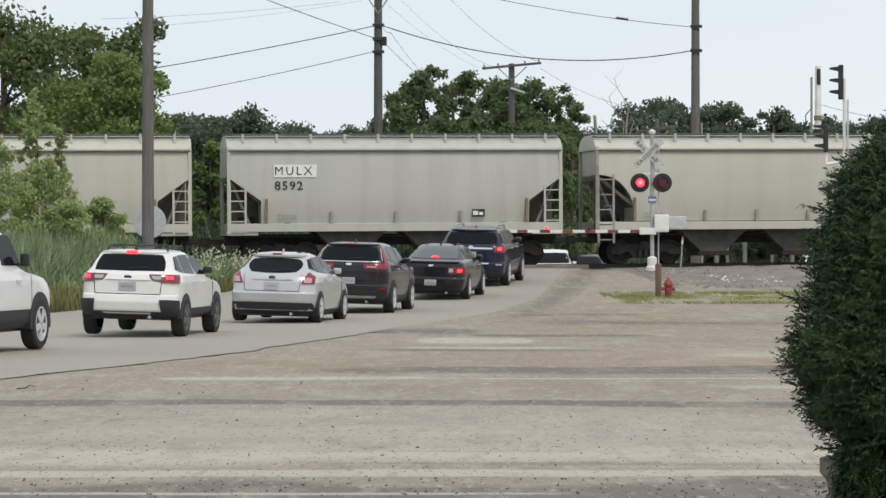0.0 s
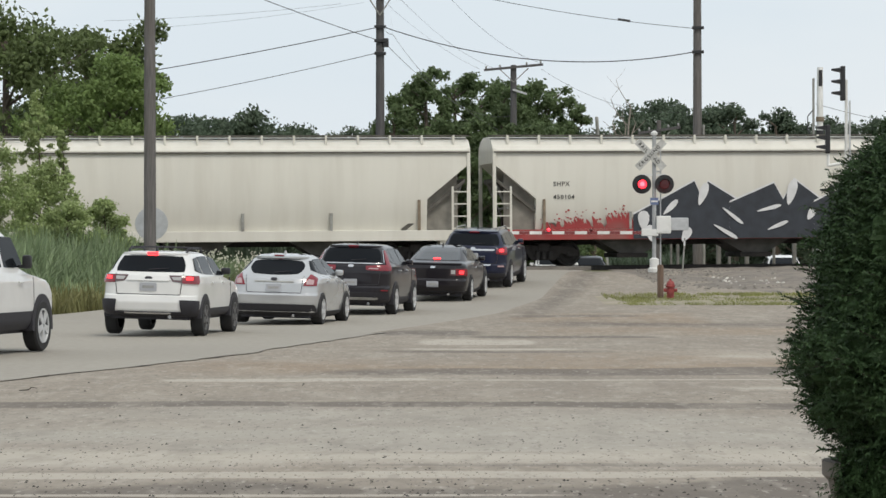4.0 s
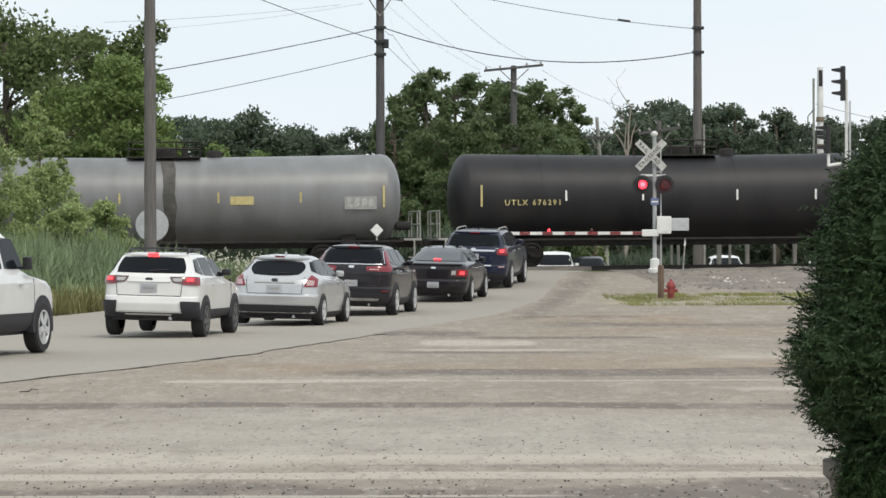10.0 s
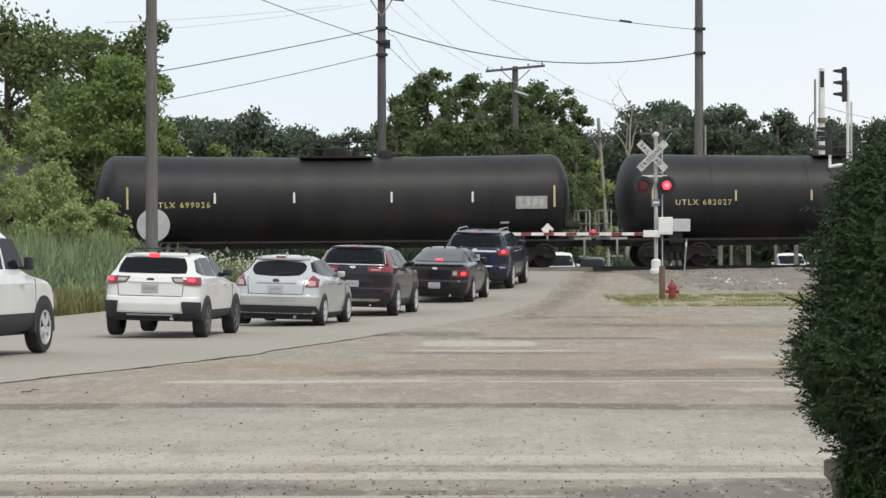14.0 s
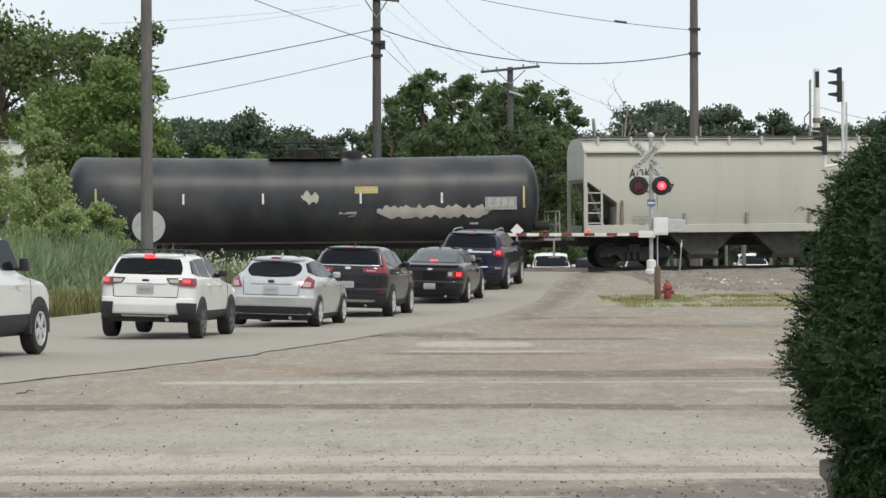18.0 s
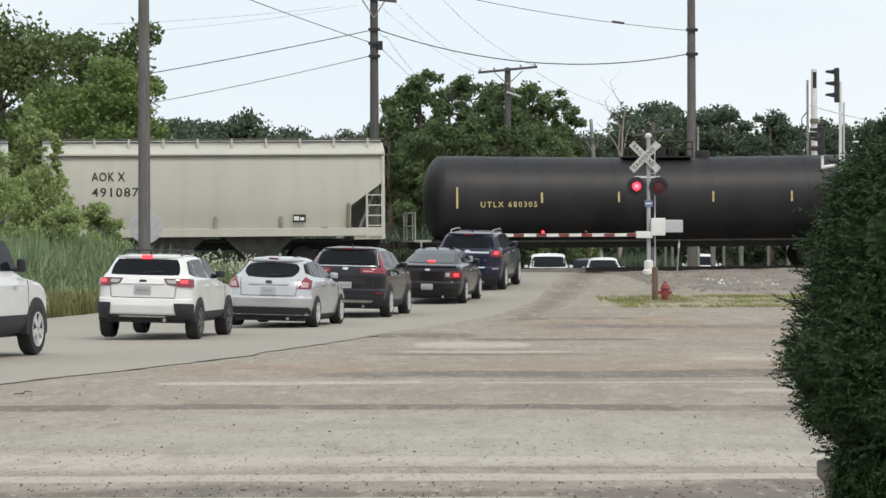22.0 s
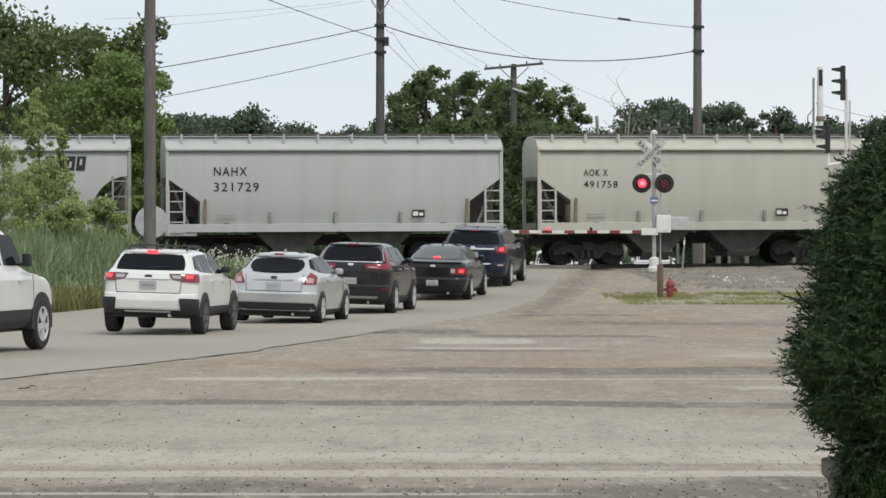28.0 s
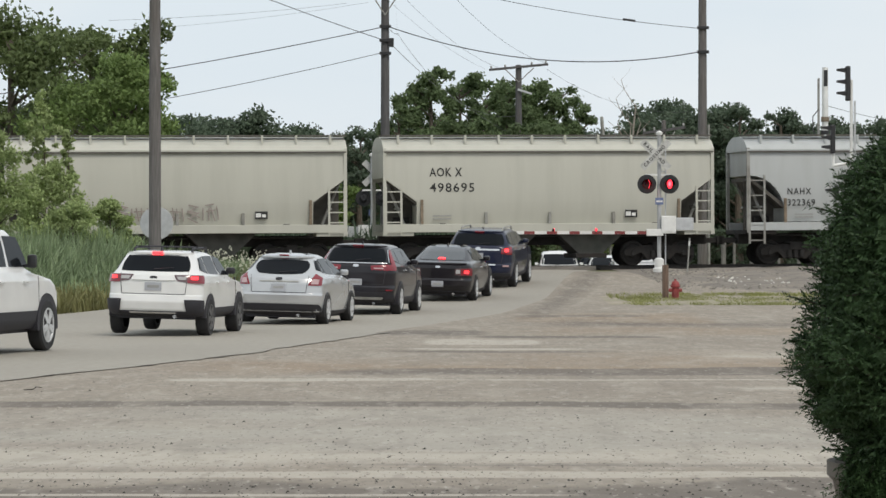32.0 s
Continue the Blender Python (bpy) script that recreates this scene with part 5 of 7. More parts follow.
        lamps.append((fl, (x, -0.26, 1.36), n))
        part("arm_lamp", lathe(B(), [(0.04, 1.31), (0.045, 1.33), (0.04, 1.38), (0.01, 1.40)], 12, Matrix.Translation((x, -0.18, 0))), LENS_RED, arm)
    part("ladder_rail", box(box(B(), -0.02, 0.02, 0.25, 0.29, 0.1, 4.2), 0.2, 0.24, 0.25, 0.29, 0.1, 4.2), GALV, sig)
    part("step_bracket", box(B(), -0.02, 0.24, 0.05, 0.29, 3.2, 3.24), GALV, sig)
    return lamps


LAMPS = crossing_signal(pose(6.67, 100.5, 0.80), "white crossing mast with crossbuck, twin red lamps and lowered gate")
crossing_signal(pose(-2.93, 118.5, 0.62, 0, 0, 180), "white crossing mast with crossbuck seen from behind beyond the track", False)
rod = thing("marker_rod", "thin leaning striped marker rod beside the crossing", "marker rod", at=pose(7.62, 101.2, 0.80, 0, 4, 0))
part("rod", tube(B(), (0, 0, -0.05), (0, 0, 1.1), 0.025, seg=8), GREY_STEEL, rod)
part("reflector_band", tube(B(), (0, 0, 0.85), (0, 0, 1.0), 0.03, seg=8), WHITE_MARK, rod)

post = thing("timber_post", "short weathered brown timber post beside the verge", "post", at=pose(5.78, 84.6, 0.20))
bm = lathe(B(), [(0.085, -0.1), (0.085, 0.9), (0.075, 0.94), (0.02, 0.95)], 14)
part("post_shaft", bm, POST_WOOD, post, smooth=True)

hyd = thing("fire_hydrant", "red cast-iron fire hydrant beside the timber post", "fire hydrant", at=pose(6.02, 84.2, 0.20))
part("barrel", lathe(B(), [(0.14, -0.05), (0.14, 0.03), (0.10, 0.05), (0.095, 0.34), (0.13, 0.35), (0.13, 0.39), (0.11, 0.40)], 16), RED_PAINT, hyd, smooth=True)
part("bonnet", lathe(B(), [(0.115, 0.40), (0.10, 0.47), (0.06, 0.52), (0.03, 0.53), (0.03, 0.57), (0.005, 0.575)], 16), RED_PAINT, hyd, smooth=True)
for s in (-1, 1):
    part("side_nozzle", tube(B(), (s * 0.08, 0, 0.27), (s * 0.18, 0, 0.27), 0.05, seg=12), RED_PAINT, hyd)
part("front_nozzle", tube(B(), (0, -0.08, 0.24), (0, -0.18, 0.24), 0.065, seg=12), RED_PAINT, hyd)

disc = thing("round_sign", "round advance warning sign seen from its grey back", "road sign", at=pose(-8.15, 87.6, rise(87.6)))
part("sign_plate", lathe(B(), [(0.455, -0.004), (0.46, 0), (0.455, 0.004)], 40, Matrix.Translation((0, -0.05, 1.95)) @ pose(0, 0, 0, 90)), GALV, disc)
part("sign_post", box(B(), -0.03, 0.03, -0.03, 0.03, -0.2, 2.3), GALV, disc)


# ---- poles and cables ----
def pole(x, y, top, r0, r1, label, base=None, wood=POLE_WOOD):
    z = rise(y) if base is None else base
    p = thing("utility_pole", label, "utility pole", at=pose(x, y, z))
    part("shaft", lathe(B(), [(r0, -0.3), (r0 * 0.97, 1.0), ((r0 + r1) / 2, (top - z) / 2), (r1, top - z - 0.03), (r1 * 0.6, top - z)], 18), wood, p, smooth=True)
    return p, z


P1, z1 = pole(-8.05, 86.0, 11.5, 0.175, 0.14, "weathered grey timber utility pole beside the road")
P2, z2 = pole(-2.55, 124.0, 12.6, 0.20, 0.15, "timber utility pole with insulators behind the track", wood=DARK_POLE)
P3, z3 = pole(9.93, 124.0, 12.6, 0.20, 0.15, "tall timber utility pole behind the track")
P4, z4 = pole(3.46, 159.0, 10.75, 0.19, 0.15, "timber pole with one timber crossarm", wood=DARK_POLE)
P5, z5 = pole(8.78, 170.0, 8.6, 0.13, 0.09, "thin pale distant utility pole leaning slightly, with a short crossarm")
P5.children[0].data.materials[0] = GREY_STEEL
P5.matrix_basis = pose(8.78, 170.0, z5, 0, -3.8, 0)
P6, z6 = pole(9.5, 140.0, 7.2, 0.13, 0.10, "distant utility pole with a wide crossarm")
for p, z, y, h, half, tilt in ((P4, z4, 159, 10.62, 1.50, -5.4), (P5, z5, 170, 7.5, 0.7, 0), (P6, z6, 140, 6.75, 0.95, -8), (P2, z2, 124, 11.45, 0.9, 6)):
    arm = part("crossarm", box(B(), -half, half, -0.09, 0.03, -0.06, 0.06, 0.01), DARK_POLE, p)
    arm.matrix_basis = pose(0, -0.14, h - z, 0, tilt, 0)
    for k in (-0.92, -0.45, 0.45, 0.92):
        part("insulator", lathe(B(), [(0.03, 0.06), (0.05, 0.10), (0.05, 0.16), (0.02, 0.20)], 8, Matrix.Translation((k * half, -0.03, 0))), GREY_MARK, arm)
    bm = B()
    tube(bm, (-half * 0.5, -0.2, h - z - 0.05), (0, -0.15, h - z - 0.75), 0.025, seg=6)
    tube(bm, (half * 0.5, -0.2, h - z - 0.05), (0, -0.15, h - z - 0.75), 0.025, seg=6)
    part("arm_brace", bm, GREY_STEEL, p)
for p, z, hs in ((P2, z2, (10.25, 9.7, 9.2)), (P3, z3, (9.25, 10.2))):
    for h in hs:
        part("cable_clamp", box(B(), -0.22, 0.24, -0.24, -0.14, h - z - 0.06, h - z + 0.06, 0.01), BLACK_METAL, p)
part("junction_box", box(B(), 0.12, 0.34, -0.2, 0.0, 9.45 - z2, 9.8 - z2, 0.02), BLACK_METAL, P2)
low_bar = part("arm_bar", box(B(), -0.05, 0.70, -0.05, 0.05, -0.05, 0.05, 0.01), GALV, P4)
low_bar.matrix_basis = pose(0, -0.22, 9.48 - z4, 0, 18, 0)
part("conduit", tube(B(), (0.24, -0.05, 0), (0.24, -0.05, 6.4 - z3), 0.045, seg=8), GREY_STEEL, P3)


def cable(a, b, sag, r=0.022, label="thin dark overhead cable", name="overhead_cable"):
    a, b = Vector(a), Vector(b)
    verts, faces, n, seg = [], [], 28, 5
    for i in range(n + 1):
        u = i / n
        c = a.lerp(b, u) - Vector((0, 0, 4 * sag * u * (1 - u)))
        for k in range(seg):
            q = 2 * math.pi * k / seg
            verts.append((c.x, c.y + r * math.cos(q), c.z + r * math.sin(q)))
    for i in range(n):
        for k in range(seg):
            faces.append((i * seg + k, i * seg + (k + 1) % seg, (i + 1) * seg + (k + 1) % seg, (i + 1) * seg + k))
    return tagged(raw(name, verts, faces, CABLE), label, "overhead cable", "overhead cables")


def spot(px, py, y):
    """A place at depth y seen in the direction (px, py) of the still picture."""
    s = 5578.4 / y
    return ((px - 784) / s, y, EYE + (430 - py) / s)


cable(spot(664, 46, 124), spot(-60, 170, 124), 0.18, 0.0186)
cable(spot(660, 92, 124), spot(-60, 226, 124), 0.22, 0.0136)
cable(spot(678, 46, 124), spot(1224, 90, 124), 0.80, 0.0211)
cable(spot(664, 68, 124), spot(380, -36, 110), 0.05, 0.0161)
cable(spot(680, 76, 124), spot(762, 152, 150), 0.05, 0.0150)
cable(spot(686, -20, 124), spot(691, 58, 124), 0.0, 0.0140)
cable(spot(691, 57, 124), spot(740, 122, 150), 0.05, 0.0150)
cable(spot(678, 50, 124), spot(691, 58, 124), 0.06, 0.0120)
cable(spot(1224, 48, 124), spot(800, -18, 124), 0.16, 0.0124)
cable(spot(1090, 32, 124), spot(1112, 35, 124), 0.0, 0.05, "short cable splice on the overhead cable", "cable_splice")
cable(spot(600, 4, 124), spot(180, 34, 124), 0.1, 0.0052)
cable(spot(640, 2, 124), spot(180, 52, 124), 0.15, 0.0044)
cable(spot(780, -20, 124), spot(950, 108, 158), 0.42, 0.0095)
cable(spot(700, -10, 124), spot(870, 118, 158), 0.35, 0.0078)
cable(spot(672, -4, 124), spot(846, 120, 158), 0.25, 0.0062)
cable(spot(1240, 192, 160), spot(955, 120, 158), 0.85, 0.008)
cable(spot(1440, 182, 116), spot(1640, 224, 140), 0.1, 0.0095)
cable(spot(900, 203, 159), spot(784, 168, 150), 0.35, 0.0110)
cable(spot(740, 122, 150), spot(784, 166, 150), 0.03, 0.0120)
cable(spot(784, 166, 150), spot(900, 240, 159), 0.08, 0.0120)

# ---- railway signals ----
sg = thing("railway_signal", "railway colour-light signal on a white mast with a bracketed lower head", "railway signal", at=pose(13.30, 104.5, 0.85))
part("mast", tube(B(), (0, 0, 0), (0, 0, 6.3), 0.06, 0.05, seg=12), WHITE_METAL, sg, smooth=True)
part("bracket", tube(tube(B(), (0, -0.02, 3.55), (-0.60, -0.02, 3.45), 0.055, seg=8), (-0.60, -0.02, 3.42), (-0.60, -0.02, 4.7), 0.05, seg=8), WHITE_METAL, sg)
for hx, hz, tall in ((-0.14, 5.60, 1.15), (-0.64, 3.85, 0.95), (-0.52, 2.35, 0.45)):
    head = part("signal_head", box(B(), hx - 0.05, hx + 0.10, -0.16, 0.16, hz, hz + tall, 0.04), BLACK_METAL, sg)
    n = 3 if tall > 0.6 else 1
    for i in range(n):
        z = hz + tall * (i + 0.5) / n
        part("signal_visor", prism(B(), [(hx - 0.05, z + 0.13), (hx - 0.34, z + 0.10), (hx - 0.34, z + 0.04), (hx - 0.05, z - 0.02)], -0.12, 0.12), BLACK_METAL, head)
part("mast_ladder", box(box(B(), 0.10, 0.13, -0.16, -0.13, 0.2, 5.6), 0.10, 0.13, 0.13, 0.16, 0.2, 5.6), GALV, sg)
sm = thing("signal_pole", "pale banded steel pole with a ladder behind the train", "signal pole", at=pose(13.8, 116.0, 0.6))
part("pole_shaft", tube(B(), (0, 0, 0), (0, 0, 7.6), 0.14, 0.11, seg=14), WHITE_METAL, sm, smooth=True)
part("pole_ladder", box(box(B(), -0.26, -0.22, -0.2, -0.16, 0, 7.2), -0.26, -0.22, 0.16, 0.2, 0, 7.2), GREY_STEEL, sm)
for i in range(7):
    part("dark_band", lathe(B(), [(0.15, 2.6 + 0.5 * i), (0.15, 2.78 + 0.5 * i)], 14), BLACK_METAL if i % 2 else RUST_MARK, sm)
part("cable_loop", tube(tube(tube(B(), (-0.2, 0, 6.1), (-0.45, 0, 5.8), 0.02, seg=5), (-0.45, 0, 5.8), (-0.45, 0, 5.3), 0.02, seg=5), (-0.45, 0, 5.3), (-0.2, 0, 4.9), 0.02, seg=5), CABLE, sm)
part("pole_top", box(B(), -0.06, 0.08, -0.12, 0.12, 6.9, 7.5, 0.02), BLACK_METAL, sm)


# ---- trees and plants ----
def leaf_cloud(blobs, count, size, seed, flat=0.6):
    """Leaves as small bent quads, gathered in uneven clumps: blobs of (centre, radii)."""
    r = np.random.default_rng(seed)
    weights = np.array([b[1][0] * b[1][1] * b[1][2] for b in blobs]) ** 0.66
    pick = r.choice(len(blobs), count, p=weights / weights.sum())
    centre, radii = np.array([b[0] for b in blobs])[pick], np.array([b[1] for b in blobs])[pick]

    def unit(v):
        return v / (np.linalg.norm(v, axis=1)[:, None] + 1e-6)

    d = unit(r.normal(size=(count, 3)))
    p = centre + d * radii * np.clip(np.abs(r.normal(0.78, 0.30, count)), 0.1, 1.6)[:, None]
    u = unit(r.normal(size=(count, 3)))
    v = unit(np.cross(u, d + r.normal(size=(count, 3)) * 0.6))
    s = (size * r.uniform(0.6, 1.35, count))[:, None]
    mid = p + np.cross(u, v) * s * 0.25
    verts = np.stack([p - u * s - v * s * 0.1, mid - v * s * flat, p + u * s, mid + v * s * flat], axis=1).reshape(-1, 3)
    faces = np.arange(count * 4).reshape(-1, 4)
    return verts.tolist(), faces.tolist()


def tree(x, y, height, spread, leaf, seed, label, count=2600, size=0.28, crown_low=0.25, trunk=0.22, clumps=26, name="tree", lean=1.0):
    r = random.Random(seed)
    t = thing(name, label, "tree", at=pose(x, y, rise(y) - 0.1))
    bm = B()
    tube(bm, (0, 0, 0), (0.1, 0, height * 0.45), trunk, trunk * 0.7, seg=9)
    tube(bm, (0.1, 0, height * 0.44), (0.0, 0.1, height * 0.85), trunk * 0.7, trunk * 0.25, seg=8)
    part("trunk", bm, BARK, t, smooth=True)
    blobs, limbs = [], B()
    for i in range(clumps):
        u = (i + r.random()) / clumps
        z = height * (crown_low + (1 - crown_low) * u * 0.92)
        shape = math.sin(math.pi * min(1, 0.22 + 0.78 * u * lean)) ** (0.6 if lean == 1.0 else 0.35)
        a, d = r.uniform(0, 2 * math.pi), spread * shape * r.uniform(0.25, 0.95)
        rr = spread * r.uniform(0.16, 0.34) * (26 / clumps) ** 0.25
        c = (d * math.cos(a), d * math.sin(a), z)
        blobs.append((c, (rr, rr, rr * r.uniform(0.6, 0.9))))
        if i % 2 == 0:
            tube(limbs, (0.05, 0, max(height * 0.2, z - d * 0.7)), c, trunk * 0.28, trunk * 0.08, seg=5)
    tagged(part("branchwork", limbs, BARK, t), kind="stuff")
    verts, faces = leaf_cloud(blobs, count, size, seed + 7)
    raw("crown", verts, faces, leaf, t)
    return t


tree(-15.3, 134, 11.4, 3.1, OAK_LEAF, 18, "dark broadleaf tree with an open crown", 11000, 0.125, 0.12, 0.28, 52, lean=0.84)
oak = tree(-17.6, 126, 11.5, 4.4, OAK_LEAF, 1, "large dark broadleaf tree with an open crown", 18000, 0.125, 0.12, 0.3, 64, lean=0.84)
tree(-13.5, 130, 11.4, 2.5, OAK_LEAF, 2, "dark broadleaf tree with gaps in its crown", 9500, 0.125, 0.15, 0.25, 50, lean=0.84)
tree(-12.5, 119, 8.8, 3.1, LIGHT_LEAF, 3, "rounded bright green tree behind the train", 24000, 0.10, 0.03, 0.2, 90, lean=0.95)
tree(-15.4, 117, 6.2, 2.0, LIGHT_LEAF, 4, "low bright green tree behind the train", 8000, 0.10, 0.03, 0.2, 40)
tree(-18.4, 117, 5.4, 2.2, OAK_LEAF, 24, "low dark green tree behind the train", 8000, 0.10, 0.03, 0.2, 40)
tree(-10.4, 116, 5.3, 1.5, LIGHT_LEAF, 14, "bushy light green sapling behind the train", 7000, 0.09, 0.02, 0.12, 40)
tree(-12.9, 115.5, 5.6, 1.1, LIGHT_LEAF, 20, "light green sapling behind the train", 5000, 0.09, 0.02, 0.10, 34, lean=1.05)
tree(-8.9, 120, 5.6, 1.3, LIGHT_LEAF, 21, "light green bush at the end of the thicket", 6000, 0.095, 0.02, 0.1, 34)
tree(-7.4, 126, 5.4, 1.7, LIGHT_LEAF, 15, "low light green bush behind the train", 8000, 0.10, 0.02, 0.1, 34)
tree(-4.9, 131, 5.3, 1.6, LIGHT_LEAF, 16, "low light green bush behind the train", 7000, 0.10, 0.02, 0.1, 30)
for x, y, h, wide, seed, label in ((-1.0, 162, 12.1, 2.1, 5, "tall green tree behind the timber pole"), (1.9, 168, 11.8, 2.5, 17, "green tree behind the timber pole"),
                                   (3.7, 164, 11.3, 2.2, 23, "leafy green tree around the timber pole"), (5.3, 166, 11.3, 2.3, 6, "spreading green tree behind the timber pole"),
                                   (0.5, 165, 11.9, 1.9, 33, "green tree with a full crown behind the track"), (2.9, 161, 11.2, 2.0, 34, "green tree with a full crown beside the timber pole"), (-1.9, 165, 10.9, 1.6, 35, "green tree at the end of the thicket behind the track"),
                                   (6.9, 169, 10.3, 1.2, 25, "slim green tree behind the track"), (-2.6, 160, 9.8, 1.5, 7, "mid-height green tree behind the track"),
                                   (0.4, 156, 9.0, 2.6, 22, "low green tree filling the thicket behind the track"), (4.6, 157, 8.8, 2.6, 26, "low green tree filling the thicket behind the track")):
    tree(x, y, h, wide, MID_LEAF, seed, label, int(5600 * wide), 0.115, 0.05, 0.22, 36 + int(18 * wide), lean=0.9)
tree(8.0, 170, 7.2, 1.2, SHRUB_LEAF, 8, "small pale green tree behind the track", 3500, 0.11, 0.15, 0.15, 30)
far = tree(-12.8, 205, 11.4, 4.2, FAR_LEAF, 9, "distant dark green tree", 13000, 0.17, 0.04, 0.3, 50)
ragged_far = tree(-20.4, 208, 11.2, 3.7, FAR_LEAF, 29, "distant dark green tree with a ragged top", 12000, 0.15, 0.04, 0.3, 74, lean=0.9)
slim_far = tree(7.4, 238, 12.0, 2.9, FAR_LEAF, 41, "distant slim dark green tree", 10000, 0.15, 0.04, 0.3, 64, lean=0.94)
rr = random.Random(4)
for x, y, k in ((-17.5, 212, 1.0), (-9.6, 214, 0.92), (-6.4, 225, 0.95), (-3.2, 232, 0.98), (0.5, 240, 1.0), (9.5, 232, 0.95), (13.2, 222, 1.06), (15.9, 230, 1.15), (18.6, 226, 1.13), (20.4, 222, 1.10), (23.8, 226, 1.0), (27.0, 228, 1.02), (30.5, 226, 1.05),
                (35, 235, 1.1), (40, 230, 1.0), (-24, 215, 1.1), (-31, 212, 1.15), (-38, 220, 1.2), (6, 244, 1.0), (11.4, 240, 0.98), (-16, 222, 1.08), (-11.0, 206, 0.93), (-14.6, 206, 0.97), (-11.6, 226, 0.97), (-8, 236, 1.02), (-5, 240, 1.0), (-1.4, 246, 1.04), (2.6, 236, 0.97), (14.6, 240, 1.13), (17.2, 242, 1.19), (19.8, 238, 1.18), (22.4, 236, 1.02), (25.4, 240, 1.06), (28.8, 238, 1.04)):
    t = copy_thing(rr.choice((far, ragged_far, ragged_far, slim_far)), pose(x, y, rise(y) - 0.1, 0, 0, rr.uniform(0, 360)))
    t.scale = (k, k, k * rr.uniform(0.95, 1.06))
dead = thing("dead_tree", "bare pale dead tree with forked branches", "tree", at=pose(11.9, 208, -0.5))
bm, rd = B(), random.Random(12)


def fork(p, way, length, r0, depth):
    """A bare limb in three bent lengths that forks at its end."""
    for k in range(3):
        q = p + way * (length / 3)
        tube(bm, p, q, r0, r0 * 0.82, seg=5)
        p, r0 = q, r0 * 0.82
        way = (way + Vector((rd.uniform(-0.28, 0.28), rd.uniform(-0.2, 0.2), 0.10))).normalized()
        if depth and k > 0:
            side = (way + Vector((rd.choice((-1, 1)) * rd.uniform(0.5, 1.0), rd.uniform(-0.4, 0.4), 0.0))).normalized()
            fork(p, side, length * 0.55, r0 * 0.6, depth - 1)


tube(bm, (0, 0, 0), (0.1, 0, 7.4), 0.16, 0.10, seg=7)
fork(Vector((0.1, 0, 7.3)), Vector((0.05, 0, 1)), 4.0, 0.095, 2)
for lean in (-0.45, -0.2, 0.3):
    fork(Vector((0.1, 0, 7.6 + rd.uniform(0, 0.8))), Vector((lean, 0, 0.9)).normalized(), 2.2, 0.06, 1)
part("bare_branchwork", bm, DEAD_BARK, dead)


def shrub(x, y, h, w, leaf, seed, label, count=2200, size=0.13):
    return tree(x, y, h, w, leaf, seed, label, count * 3, size * 0.45, 0.02, 0.05, 80, "shrub")


shrub(-12.3, 97, 3.9, 1.5, SHRUB_LEAF, 31, "tall yellow-green shrub by the track", 3200)
shrub(-10.4, 96, 2.7, 1.0, SHRUB_LEAF, 32, "yellow-green shrub by the track", 2400)
shrub(-13.7, 95, 4.9, 1.6, SHRUB_LEAF, 33, "tall yellow-green shrub by the track", 3000)
shrub(-14.6, 92, 3.6, 1.6, SHRUB_LEAF, 34, "dense yellow-green shrub by the track", 2800)
shrub(-11.2, 93, 2.6, 1.2, SHRUB_LEAF, 35, "low yellow-green shrub by the track", 2200)
shrub(-12.8, 99, 6.3, 0.75, SHRUB_LEAF, 36, "slim upright sapling by the track", 1900)
shrub(-11.9, 98, 5.0, 0.5, SHRUB_LEAF, 37, "slim upright sapling by the track", 1000)


def blades(name, count, area, height, leaf, seed, label, width=0.02, grown=lambda x, y: 1.0):
    """Grass or reed blades: thin bent strips over an area given by a test."""
    r = np.random.default_rng(seed)
    verts, faces = [], []
    (x0, x1), (y0, y1), ok = area
    made = 0
    while made < count:
        x, y = r.uniform(x0, x1), r.uniform(y0, y1)
        if not ok(x, y):
            continue
        made += 1
        h, a, bend_by = r.uniform(*height) * grown(x, y), r.uniform(0, 6.28), r.uniform(0.08, 0.75)
        dx, dy, z, k = math.cos(a), math.sin(a), rise(y) - 0.03, len(verts)
        for u, w in ((0, 0.8), (0.55, 1.0), (1.0, 0.05)):
            cx, cy, cz = x + dx * bend_by * h * u * u, y + dy * bend_by * h * u * u, z + h * (u - 0.35 * bend_by * u * u)
            verts += [(cx - dy * width * w, cy + dx * width * w, cz), (cx + dy * width * w, cy - dx * width * w, cz)]
        faces += [(k, k + 1, k + 3, k + 2), (k + 2, k + 3, k + 5, k + 4)]
    return tagged(raw(name, verts, faces, leaf), label, "plants", "", "stuff")


def off_road(margin):
    return lambda x, y: x < bend(LEFT_EDGE, y) - margin


blades("reeds", 17000, ((-20, -6.0), (78, 95), off_road(0.55)), (0.9, 2.1), REED_LEAF, 3, "dense green reeds beside the road", 0.026, lambda x, y: max(0.42, min(1.0, (bend(LEFT_EDGE, y) - x) / 4.5)))
blades("dry_grass", 6000, ((-19, -5.0), (70, 96), lambda x, y: bend(LEFT_EDGE, y) - 2.0 < x < bend(LEFT_EDGE, y) - 0.05), (0.25, 0.8), DRY_GRASS, 4, "dry yellow roadside grass", 0.02)
blades("verge_grass", 30000, ((4.3, 11.5), (79.6, 87.5), lambda x, y: noise.noise((x * 0.9, y * 0.3, 2)) + 0.6 * noise.noise((x * 2.6, y * 0.8, 6)) + 0.4 * math.sin(x * 91.7 + y * 57.3) > max(-0.28, 0.30 - 0.19 * (x - 4.3)) + 0.06 * abs(y - 83.5)), (0.03, 0.13), VERGE_BLADE, 5, "sparse short olive grass on the verge", 0.006)
